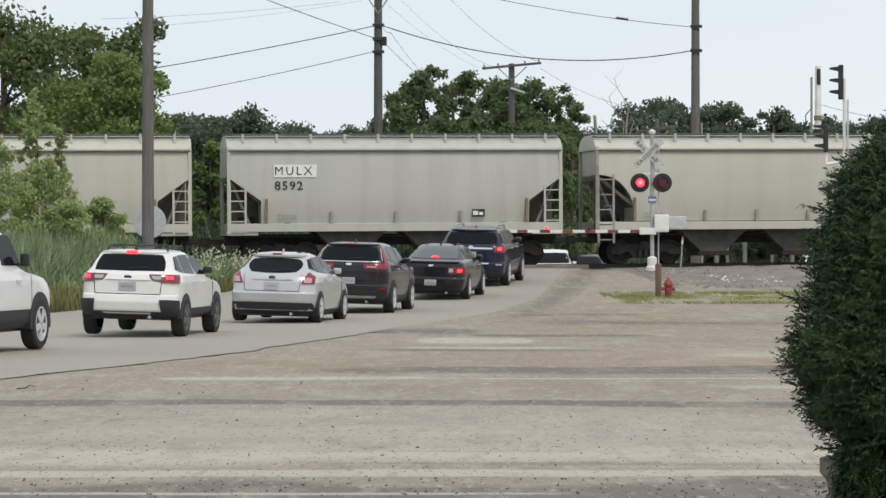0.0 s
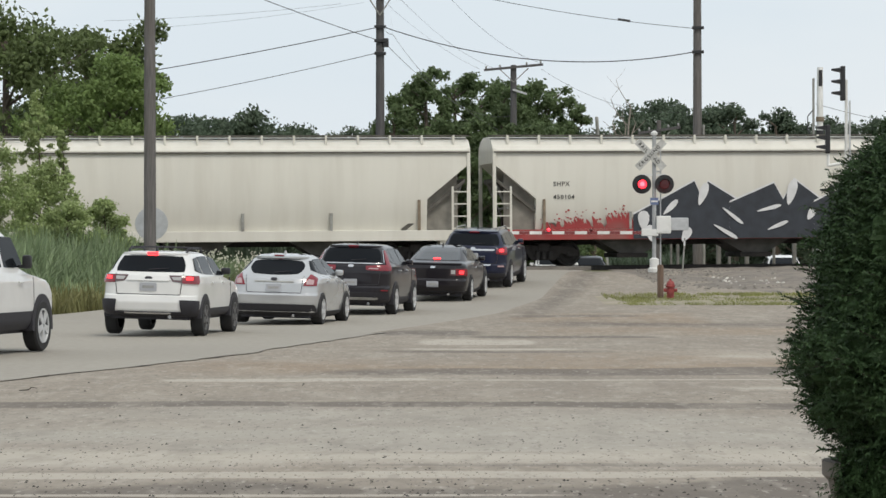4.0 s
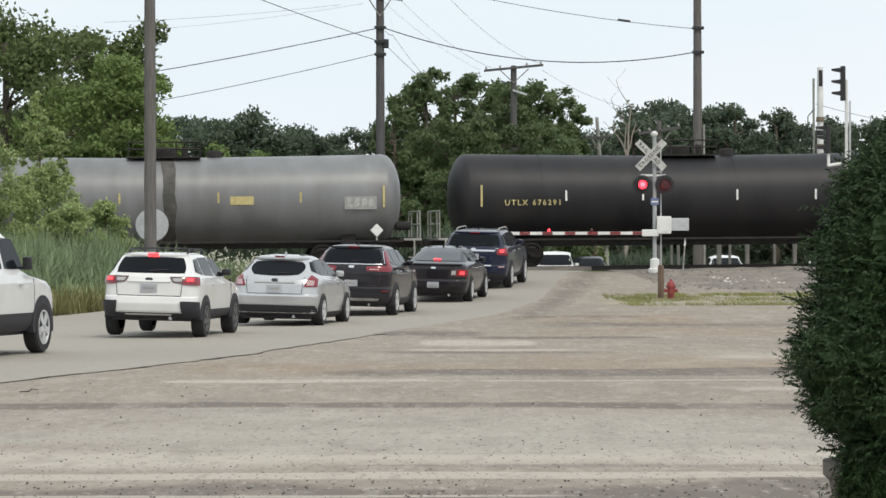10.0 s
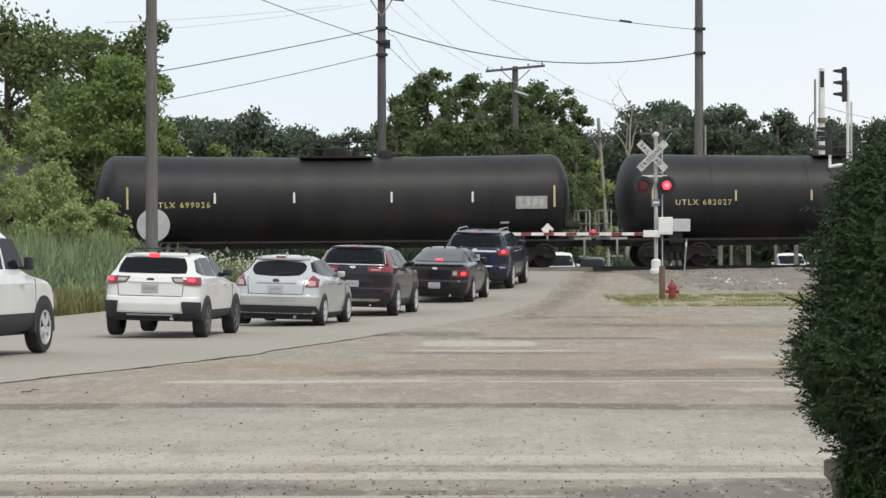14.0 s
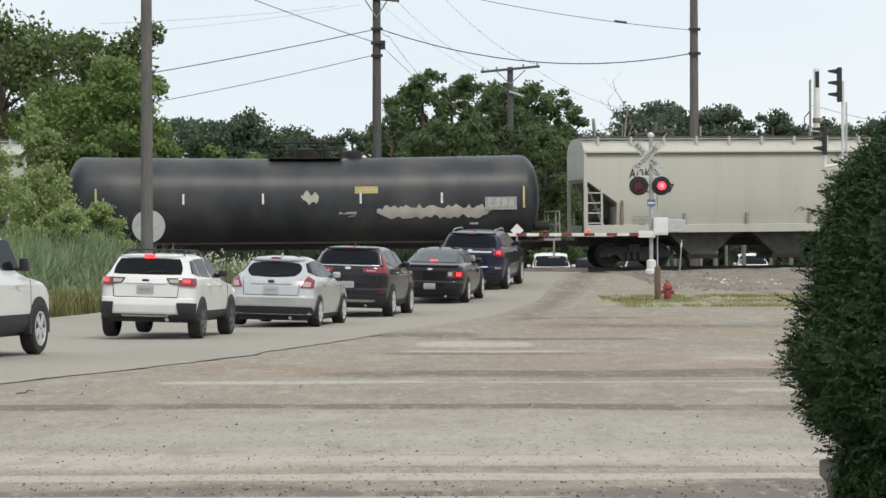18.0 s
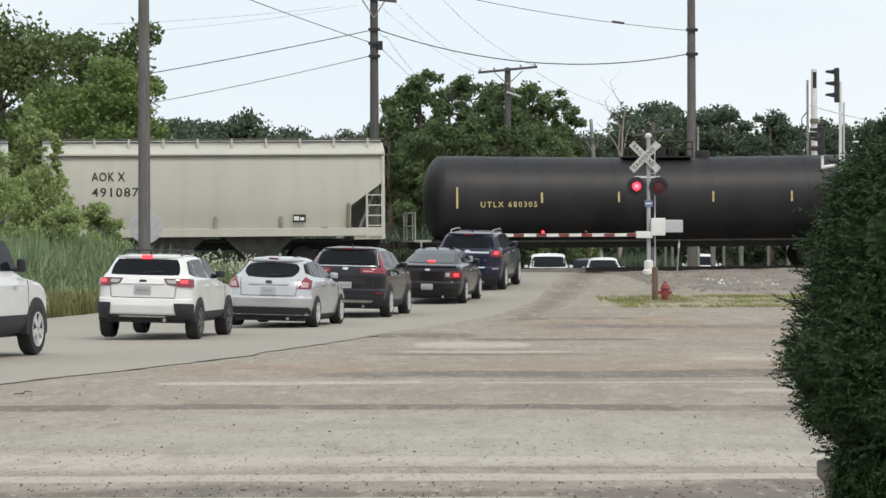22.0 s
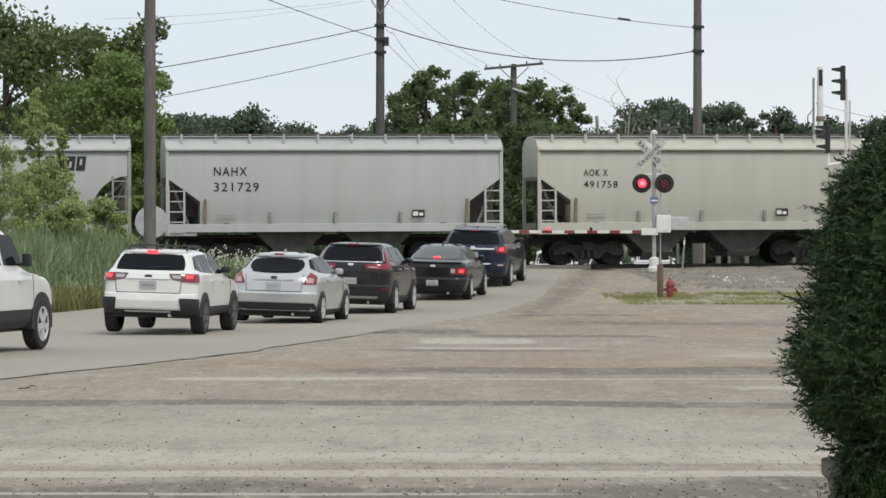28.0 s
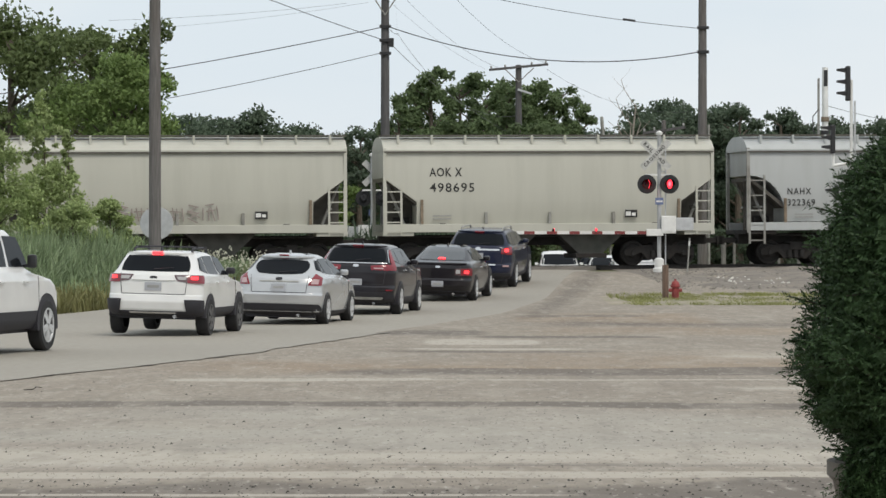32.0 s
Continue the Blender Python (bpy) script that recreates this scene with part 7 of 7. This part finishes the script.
    part("aerial", prism(B(), [(-0.02, roof - 0.02), (0.02, roof - 0.02), (0.008, roof + 0.06), (-0.008, roof + 0.06)], s["aerial"], s["aerial"] + 0.12), s.get("mirror", paint), car)
    return car


def parked(x, y, psi, half, pitch=0.0, z=None, roll=1.5):
    """The pose of a car whose outer right rear wheel stands at (x, y)."""
    a = radians(psi)
    cx, cy = x - half * math.cos(a), y + half * math.sin(a)
    return pose(cx, cy, (rise(cy) if z is None else z) + 0.03, pitch, roll, -psi)


SUBCOMPACT_AT = parked(-4.42, 57.9, 7.5, 0.89)
crossover = vehicle("crossover_car", "white crossover car with black roof bars and lit brake lamps", CAR_WHITE, dict(
    w=0.90, wb=2.665, r=0.345, flare=0.085, arch=CLADDING, rim=DARK_ALLOY, mirror=CLADDING, sill=0.15,
    prof=[(0.36, -0.66, 0.80), (0.40, -0.79, 0.86), (0.48, -0.86, 0.88), (0.62, -0.89, 0.89), (0.73, -0.87, 0.89), (0.75, -0.835, 0.89), (0.98, -0.835, 0.885), (1.09, -0.80, 0.865), (1.15, -0.75, 0.82), (1.20, -0.70, 0.785), (1.34, -0.59, 0.725), (1.46, -0.49, 0.665), (1.505, -0.44, 0.62), (1.53, -0.28, 0.54), (1.545, 0.0, 0.40)],
    nose=[(0.36, 3.40), (0.45, 3.58), (0.70, 3.56), (0.85, 3.48), (0.96, 3.15), (1.02, 2.55), (1.06, 2.20), (1.20, 1.97), (1.46, 1.45), (1.53, 1.2), (1.545, 0.9)],
    glass=(0.66, 1.165, 0.57, 1.455), screen=(0.70, 1.12, 0.55, 1.44), wiper=True, spoiler=(1.49, 0.05), badge=1.055, badge_mat=CLADDING, seam=(0.62, 0.765, 1.13), plate_z=0.895,
    side=[((-0.42, 1.20), (0.02, 1.13), (0.05, 1.44), (-0.22, 1.42)), ((0.10, 1.13), (0.92, 1.11), (0.92, 1.46), (0.10, 1.45)), ((1.00, 1.11), (1.84, 1.10), (1.48, 1.42), (1.00, 1.46))],
    tail=[("high_brake_lamp", TAIL_ON, ((-0.105, 1.462), (0.105, 1.462), (0.095, 1.487), (-0.095, 1.487)), 0.055, ""), ("lower_bumper", CLADDING, ((-0.83, 0.365), (0.83, 0.365), (0.87, 0.45), (-0.87, 0.45)), 0.012, "dark plastic lower bumper"),
          ("skid_strip", CHROME, ((-0.42, 0.415), (0.42, 0.415), (0.45, 0.445), (-0.45, 0.445)), 0.020, "silver lower strip"), ("garnish", CAR_WHITE, ((-0.40, 1.0), (0.40, 1.0), (0.42, 1.03), (-0.42, 1.03)), 0.03, "")],
    lamps=[("tail_lamp", SMOKED_LAMP, ((0.44, 0.995), (0.88, 0.955), (0.875, 1.105), (0.37, 1.105)), 0.012), ("lamp_lens", TAIL_OFF, ((0.62, 0.965), (0.88, 0.955), (0.873, 1.10), (0.62, 1.10)), 0.016), ("lit_core", TAIL_ON, ((0.68, 1.025), (0.785, 1.025), (0.785, 1.08), (0.68, 1.08)), 0.021),
           ("clear_lens", CLEAR_LAMP, ((0.46, 1.02), (0.60, 1.02), (0.60, 1.08), (0.42, 1.08)), 0.016), ("corner_trim", CLADDING, ((0.62, 0.40), (0.885, 0.38), (0.888, 0.66), (0.58, 0.665)), 0.022)],
    nose_lamp=0.80, mirror_at=(1.75, 1.12), handles=(0.62, 1.62), handle_z=0.96, rails=(0.54, -0.12, 1.25), bars=(0.25, 0.95), aerial=-0.22), SUBCOMPACT_AT)
vehicle("hatchback_car", "silver five-door hatchback car with dark rear window", CAR_SILVER, dict(
    w=0.905, wb=2.65, r=0.315, sill=0.08, corner=0.26, flat=0.66, bow=0.09,
    prof=[(0.19, -0.55, 0.80), (0.26, -0.72, 0.855), (0.44, -0.79, 0.885), (0.60, -0.80, 0.895), (0.645, -0.755, 0.895), (0.84, -0.73, 0.89), (0.95, -0.68, 0.865), (1.01, -0.62, 0.83), (1.08, -0.52, 0.78), (1.22, -0.34, 0.69), (1.34, -0.20, 0.61), (1.385, -0.14, 0.58), (1.425, 0.05, 0.51), (1.455, 0.45, 0.36)],
    nose=[(0.19, 3.3), (0.40, 3.55), (0.62, 3.50), (0.78, 3.30), (0.90, 2.80), (0.96, 2.32), (1.10, 2.05), (1.36, 1.40), (1.43, 1.15), (1.455, 0.8)],
    glass=(0.55, 1.02, 0.58, 1.325), glass_ease=0.30, screen=(0.68, 1.0, 0.50, 1.34), wiper=True, spoiler=(1.372, 0.09), badge=0.93, badge_mat=CLADDING, seam=(0.60, 0.66, 1.0), plate_z=0.755,
    side=[((-0.30, 1.12), (0.10, 1.05), (0.10, 1.32), (-0.04, 1.31)), ((0.16, 1.04), (0.95, 1.01), (0.95, 1.36), (0.16, 1.34)), ((1.02, 1.01), (1.95, 1.00), (1.40, 1.32), (1.02, 1.36))],
    tail=[("lower_bumper", CLADDING, ((-0.84, 0.19), (0.84, 0.19), (0.87, 0.42), (-0.87, 0.42)), 0.010, "dark plastic lower bumper"), ("garnish", GREY_STEEL, ((-0.42, 0.865), (0.42, 0.865), (0.42, 0.89), (-0.42, 0.89)), 0.012, ""), ("high_brake_lamp", TAIL_OFF, ((-0.10, 1.345), (0.10, 1.345), (0.10, 1.36), (-0.10, 1.36)), 0.09, "")],
    lamps=[("tail_lamp", TAIL_OFF, ((0.60, 0.80), (0.86, 0.80), (0.855, 0.96), (0.72, 1.045)), 0.012), ("lamp_lens", PALE_LAMP, ((0.66, 0.83), (0.80, 0.83), (0.80, 0.92), (0.70, 0.94)), 0.018)],
    nose_lamp=0.70, mirror_at=(1.78, 1.00), handles=(0.55, 1.62), handle_z=0.88, aerial=0.35), parked(-2.57, 65.5, 8.8, 0.88))
vehicle("suv_car", "charcoal compact sport-utility car with upright tail lamps", CAR_CHARCOAL, dict(
    w=0.925, wb=2.66, r=0.355, flare=0.06, arch=CLADDING, sill=0.14,
    prof=[(0.26, -0.75, 0.82), (0.34, -0.90, 0.87), (0.50, -0.97, 0.90), (0.62, -0.97, 0.91), (0.66, -0.93, 0.915), (0.96, -0.93, 0.91), (1.10, -0.91, 0.895), (1.18, -0.86, 0.86), (1.292, -0.78, 0.80), (1.458, -0.66, 0.71), (1.550, -0.57, 0.65), (1.586, -0.48, 0.60), (1.609, -0.25, 0.50), (1.623, 0.1, 0.38)],
    nose=[(0.26, 3.4), (0.45, 3.6), (0.80, 3.56), (0.98, 3.3), (1.06, 2.6), (1.12, 2.2), (1.292, 1.95), (1.550, 1.430), (1.605, 1.200), (1.623, 0.9)],
    glass=(0.70, 1.205, 0.60, 1.517), screen=(0.72, 1.18, 0.56, 1.513), wiper=True, spoiler=(1.559, 0.07), badge=1.115, seam=(0.68, 0.70, 1.0), plate_z=0.74,
    side=[((-0.55, 1.264), (-0.08, 1.17), (-0.05, 1.504), (-0.36, 1.485)), ((0.02, 1.16), (0.92, 1.14), (0.92, 1.531), (0.02, 1.522)), ((1.00, 1.14), (1.82, 1.13), (1.439, 1.494), (1.00, 1.531))],
    tail=[("garnish", CHROME, ((-0.72, 1.165), (0.72, 1.165), (0.72, 1.185), (-0.72, 1.185)), 0.010, "chrome strip under the rear window"), ("lower_bumper", CLADDING, ((-0.84, 0.27), (0.84, 0.27), (0.89, 0.52), (-0.89, 0.52)), 0.010, "dark plastic lower bumper"),
          ("skid_strip", GREY_STEEL, ((-0.62, 0.345), (0.62, 0.345), (0.66, 0.40), (-0.66, 0.40)), 0.022, "silver lower bumper strip"), ("high_brake_lamp", TAIL_OFF, ((-0.12, 1.527), (0.12, 1.527), (0.12, 1.545), (-0.12, 1.545)), 0.07, "")],
    lamps=[("tail_lamp", TAIL_OFF, ((0.36, 1.02), (0.90, 1.01), (0.88, 1.15), (0.34, 1.12)), 0.012), ("upper_lamp", TAIL_OFF, ((0.80, 1.13), (0.87, 1.13), (0.72, 1.476), (0.665, 1.476)), 0.012), ("pillar_edge", CHROME, ((0.735, 1.19), (0.75, 1.19), (0.66, 1.476), (0.645, 1.476)), 0.014), ("lamp_lens", PALE_LAMP, ((0.42, 1.05), (0.64, 1.045), (0.64, 1.075), (0.42, 1.075)), 0.018), ("reflector", TAIL_OFF, ((0.70, 0.55), (0.84, 0.55), (0.84, 0.575), (0.70, 0.575)), 0.02)],
    nose_lamp=0.85, mirror_at=(1.72, 1.14), handles=(0.58, 1.60), handle_z=1.0, handle=CHROME, aerial=-0.1), parked(-1.17, 73.2, 8.4, 0.90))
vehicle("sedan_car", "black saloon car with lit red brake lamps", CAR_BLACK, dict(
    w=0.89, wb=2.85, r=0.33, sill=0.06, tint=SEDAN_GLASS,
    prof=[(0.20, -0.80, 0.78), (0.28, -0.98, 0.84), (0.42, -1.07, 0.87), (0.55, -1.07, 0.88), (0.60, -1.03, 0.88), (0.86, -1.03, 0.875), (0.94, -1.02, 0.855), (0.985, -0.97, 0.83), (1.01, -0.80, 0.80), (1.035, -0.42, 0.765), (1.10, -0.25, 0.735), (1.30, 0.26, 0.61), (1.37, 0.50, 0.555), (1.405, 0.80, 0.48), (1.42, 1.1, 0.36)],
    nose=[(0.20, 3.5), (0.40, 3.78), (0.62, 3.74), (0.76, 3.5), (0.88, 2.9), (0.94, 2.5), (1.05, 2.3), (1.35, 1.70), (1.40, 1.5), (1.42, 1.3)],
    glass=(0.62, 1.06, 0.50, 1.355), screen=(0.66, 1.0, 0.50, 1.33), badge=0.90, plate_z=0.46, seam=(0.58, 0.60, 0.94),
    side=[((0.18, 1.10), (0.48, 1.04), (0.48, 1.31), (0.40, 1.28)), ((0.55, 1.03), (1.22, 1.00), (1.22, 1.34), (0.55, 1.32)), ((1.30, 1.00), (2.15, 0.99), (1.75, 1.30), (1.30, 1.34))],
    tail=[("high_brake_lamp", TAIL_ON, ((-0.10, 1.075), (0.10, 1.075), (0.09, 1.105), (-0.09, 1.105)), 0.02, ""), ("lower_bumper", CLADDING, ((-0.80, 0.20), (0.80, 0.20), (0.83, 0.27), (-0.83, 0.27)), 0.010, "dark lower bumper edge"), ("boot_edge", CAR_BLACK, ((-0.74, 0.965), (0.74, 0.965), (0.72, 1.0), (-0.72, 1.0)), 0.03, "")],
    lamps=[("tail_lamp", SMOKED_LAMP, ((0.44, 0.69), (0.865, 0.68), (0.86, 0.87), (0.46, 0.86)), 0.012), ("lamp_lens", TAIL_OFF, ((0.60, 0.69), (0.865, 0.68), (0.858, 0.865), (0.60, 0.86)), 0.016), ("lit_core", TAIL_ON, ((0.68, 0.735), (0.785, 0.735), (0.785, 0.815), (0.68, 0.815)), 0.021), ("clear_lens", CLEAR_LAMP, ((0.47, 0.73), (0.58, 0.73), (0.58, 0.83), (0.48, 0.83)), 0.016)],
    nose_lamp=0.68, mirror_at=(2.0, 0.99), handles=(0.95, 1.85), handle_z=0.84, handle=CHROME, aerial=0.75), parked(0.67, 83.0, 8.0, 0.87, 1.5))
vehicle("large_suv_car", "dark navy three-row sport-utility car at the crossing gate", CAR_NAVY, dict(
    w=0.985, wb=3.07, r=0.385, flare=0.045, arch=CLADDING, sill=0.13,
    prof=[(0.26, -0.88, 0.86), (0.34, -1.03, 0.93), (0.50, -1.11, 0.96), (0.66, -1.11, 0.97), (0.70, -1.07, 0.975), (1.05, -1.07, 0.965), (1.16, -1.04, 0.945), (1.217, -1.00, 0.90), (1.320, -0.94, 0.85), (1.492, -0.83, 0.765), (1.587, -0.75, 0.71), (1.630, -0.66, 0.66), (1.651, -0.4, 0.56), (1.664, 0.0, 0.42)],
    nose=[(0.26, 3.85), (0.5, 4.07), (0.85, 4.02), (1.05, 3.7), (1.12, 2.95), (1.18, 2.55), (1.372, 2.2), (1.596, 1.673), (1.647, 1.458), (1.664, 1.200)],
    glass=(0.76, 1.222, 0.66, 1.548), screen=(0.76, 1.217, 0.62, 1.561), wiper=True, spoiler=(1.600, 0.07), badge=1.14, seam=(0.72, 0.72, 1.0), plate_z=0.93,
    side=[((-0.74, 1.269), (-0.02, 1.209), (0.0, 1.544), (-0.55, 1.527)), ((0.08, 1.200), (1.05, 1.19), (1.05, 1.570), (0.08, 1.561)), ((1.13, 1.19), (2.12, 1.18), (1.682, 1.544), (1.13, 1.570))],
    tail=[("garnish", CHROME, ((-0.62, 1.075), (0.62, 1.075), (0.64, 1.125), (-0.64, 1.125)), 0.014, "chrome bar between the lamps"), ("lower_bumper", CLADDING, ((-0.88, 0.27), (0.88, 0.27), (0.94, 0.44), (-0.94, 0.44)), 0.010, "dark plastic lower bumper"),
          ("skid_strip", CHROME, ((-0.52, 0.655), (0.52, 0.655), (0.54, 0.685), (-0.54, 0.685)), 0.014, "chrome bumper strip"), ("high_brake_lamp", TAIL_OFF, ((-0.14, 1.561), (0.14, 1.561), (0.14, 1.578), (-0.14, 1.578)), 0.07, "")],
    lamps=[("tail_lamp", TAIL_OFF, ((0.66, 0.99), (0.96, 0.96), (0.93, 1.200), (0.68, 1.14)), 0.012), ("lit_core", TAIL_ON, ((0.76, 1.05), (0.86, 1.05), (0.86, 1.13), (0.76, 1.13)), 0.018), ("reflector", PALE_LAMP, ((0.72, 0.62), (0.88, 0.62), (0.88, 0.66), (0.72, 0.66)), 0.014)],
    nose_lamp=0.90, mirror_at=(2.05, 1.200), handles=(0.62, 1.673), handle_z=1.05, handle=CHROME, rails=(0.60, -0.38, 1.630), rail_mat=GREY_STEEL, aerial=-0.1), parked(1.88, 91.5, 8.6, 0.95, 2.2))
a = radians(11)
vehicle("offroad_car", "white boxy off-road car with black wheel arches and sills", CAR_WHITE, dict(
    w=1.0, wb=2.79, r=0.40, flare=0.10, arch=CLADDING, sill=0.28, corner=0.20, flat=0.70, mirror=BLACK_METAL, mirror_size=1.25, mirror_in=0.04, mirror_tall=1.35, rim=ALLOY,
    prof=[(0.36, -0.75, 0.90), (0.46, -0.88, 0.97), (0.70, -0.92, 0.99), (1.10, -0.92, 0.985), (1.24, -0.91, 0.96), (1.30, -0.89, 0.925), (1.60, -0.85, 0.86), (1.82, -0.81, 0.80), (1.88, -0.75, 0.76), (1.92, -0.4, 0.60)],
    nose=[(0.36, 3.45), (0.5, 3.62), (0.90, 3.60), (1.02, 3.50), (1.11, 3.30), (1.17, 2.90), (1.22, 2.45), (1.30, 2.20), (1.80, 1.82), (1.88, 1.70), (1.92, 1.4)],
    glass=(0.74, 1.34, 0.68, 1.74), screen=(0.80, 1.34, 0.72, 1.78), plate_z=0.98, seam=(0.78, 0.74, 1.28),
    side=[((-0.6, 1.33), (0.0, 1.33), (0.0, 1.79), (-0.6, 1.77)), ((0.1, 1.33), (1.05, 1.32), (1.05, 1.80), (0.1, 1.80)), ((1.15, 1.32), (2.05, 1.32), (1.78, 1.78), (1.15, 1.80))],
    tail=[("lower_bumper", CLADDING, ((-0.92, 0.36), (0.92, 0.36), (0.97, 0.60), (-0.97, 0.60)), 0.010, "dark plastic lower bumper")],
    lamps=[("tail_lamp", TAIL_OFF, ((0.84, 1.0), (0.975, 1.0), (0.96, 1.24), (0.84, 1.24)), 0.012)],
    nose_lamp=0.98, mirror_at=(1.92, 1.30), handles=(0.62, 1.75), handle_z=1.08, aerial=0.0), pose(-6.32 - 1.0 * math.cos(a) - 2.79 * math.sin(a), 49.5 + 1.0 * math.sin(a) - 2.79 * math.cos(a), 0.03, 0, 0, -11))
PICKUP = dict(tint=GLARE_TONED_GLASS, w=0.97, wb=3.3, r=0.40, sill=0.08,
              prof=[(0.38, -1.0, 0.90), (0.5, -1.1, 0.95), (1.0, -1.1, 0.96), (1.16, -1.08, 0.94), (1.20, 1.1, 0.89), (1.5, 1.2, 0.80), (1.74, 1.3, 0.72), (1.80, 1.4, 0.67), (1.84, 1.6, 0.50)],
              nose=[(0.38, 4.1), (0.5, 4.28), (0.95, 4.26), (1.10, 4.1), (1.17, 3.4), (1.22, 3.0), (1.5, 2.65), (1.76, 2.25), (1.84, 2.0)], glass=(0.6, 1.3, 0.55, 1.65), screen=(0.76, 1.25, 0.64, 1.70),
              side=[((1.40, 1.26), (1.9, 1.25), (1.9, 1.70), (1.45, 1.68)), ((1.98, 1.25), (2.75, 1.24), (2.40, 1.66), (1.98, 1.70))], tail=[], lamps=[("tail_lamp", TAIL_OFF, ((0.82, 0.85), (0.94, 0.85), (0.93, 1.1), (0.82, 1.1)), 0.012)], plate_z=0.7, nose_lamp=0.95, mirror_at=(2.5, 1.22), handles=(1.7, 2.1), handle_z=1.02, aerial=1.7)
FAR_SUV = dict(w=0.93, wb=2.7, r=0.36, prof=[(0.28, -0.8, 0.84), (0.5, -0.9, 0.91), (1.0, -0.86, 0.91), (1.12, -0.82, 0.87), (1.3, -0.72, 0.80), (1.58, -0.55, 0.69), (1.66, -0.4, 0.62), (1.70, 0.0, 0.45)],
               nose=[(0.28, 3.45), (0.5, 3.65), (0.85, 3.6), (1.0, 3.3), (1.08, 2.6), (1.14, 2.25), (1.4, 1.85), (1.62, 1.45), (1.70, 1.1)], glass=(0.66, 1.2, 0.58, 1.5), screen=(0.74, 1.18, 0.58, 1.58),
               side=[((0.02, 1.17), (0.92, 1.15), (0.92, 1.58), (0.02, 1.57)), ((1.00, 1.15), (1.80, 1.14), (1.45, 1.54), (1.00, 1.58))], tail=[], lamps=[("tail_lamp", TAIL_OFF, ((0.6, 0.95), (0.88, 0.95), (0.87, 1.08), (0.6, 1.08)), 0.012)], plate_z=0.7, nose_lamp=0.85, mirror_at=(1.72, 1.14), handles=(0.58, 1.60), handle_z=1.0, aerial=0.0)


def facing(px, py_roof, y, roof):
    """A car facing the camera: its front axle at depth y."""
    s = 5578.4 / y
    return pose((px - 784) / s, y + 3.3, EYE + (430 - py_roof) / s - roof, 0, 0, 180)


vehicle("pickup_car", "white pickup truck waiting on the far side of the track", CAR_WHITE, PICKUP, facing(978, 441, 133, 1.86))
vehicle("suv_car", "grey car waiting behind the pickup past the track", CAR_CHARCOAL, FAR_SUV, facing(1042, 450, 150, 1.72))
mover_a = vehicle("suv_car", "white sport-utility car creeping along the far road", CAR_WHITE, FAR_SUV, facing(1330, 449, 146, 1.72))
mover_b = vehicle("pickup_car", "white pickup truck creeping along the far road", CAR_WHITE, PICKUP, facing(1400, 447, 152, 1.86))

# grey posts beyond the track
DULL_POST = material("dull_grey_post", (0.17, 0.165, 0.155), 0.85, vary=0.25, scale=5)
for px, w in ((1184, 0.05), (1196, 0.06), (1241, 0.09), (1268, 0.10), (1287, 0.06), (1318, 0.09), (1366, 0.06), (1402, 0.09)):
    x, y, z = spot(px, 470, 128)
    p = thing("fence_post", "short grey post beyond the track", "post", "posts beyond the track", pose(x, y, rise(y) - 0.1))
    part("post_shaft", lathe(B(), [(w, 0), (w, 1.75), (w * 0.7, 1.8)], 10), DULL_POST, p)


# ---- what moves ----
def motions():
    for car, kind_of, mid, length in train:
        walk(car, [(t, on_track(mid + s)) for t, s in ROLLED])
    ahead = Vector((math.sin(radians(8.0)), math.cos(radians(8.0)), 0))
    walk(crossover, [(t, Matrix.Translation(ahead * d) @ SUBCOMPACT_AT) for t, d in ((0.0, -1.43), (0.5, -1.04), (1.0, -0.69), (1.5, -0.30), (2.0, -0.11), (2.5, -0.04), (3.0, 0.0), (4.0, 0.0), (18.0, 0.0), (32.0, 0.0))])
    # lamps flash in turn: each disc turns over in a tenth of a second
    half, lag = 0.6052, 1.095 - 2 * 0.6052
    for disc_lamp, at, n in LAMPS:
        rows, angle, k = [(0.0, pose(*at, 0, 0, 0 if n == 0 else 180))], 0 if n == 0 else 180, 1
        while lag + k * half < 32.0:
            t = lag + k * half
            for dt, da in ((-0.05, 0), (-0.0167, 60), (0.0167, 120), (0.05, 180)):
                if 0 < t + dt < 32.0:
                    rows.append((t + dt, pose(*at, 0, 0, angle + da)))
            angle += 180
            k += 1
        rows.append((32.0, rows[-1][1]))
        walk(disc_lamp, rows)
    walk(mover_a, [(t, facing(px, 449, 146, 1.72)) for t, px in ((0.0, 1460), (4.0, 1390), (8.0, 1320), (11.0, 1268), (13.0, 1232), (14.5, 1205), (16.5, 1172), (20.5, 1101), (21.0, 1097), (22.0, 1077), (26.0, 1074), (32.0, 1062))])
    walk(mover_b, [(t, facing(px, top, y, 1.86)) for t, px, top, y in ((0.0, 1640, 443.5, 172), (9.0, 1480, 443.5, 171), (14.0, 1395, 443.5, 170), (16.5, 1354, 443, 169), (18.0, 1336, 443, 168), (19.0, 1311, 443, 167), (20.5, 1285, 443, 165), (22.0, 1250, 443, 163), (23.0, 1232, 442.5, 161), (24.0, 1207, 441.5, 158), (27.5, 1158, 437, 147), (28.5, 1151, 436, 145), (29.0, 1146, 435.5, 144), (30.0, 1131, 435, 142), (32.0, 1112, 435, 141))])


motions()
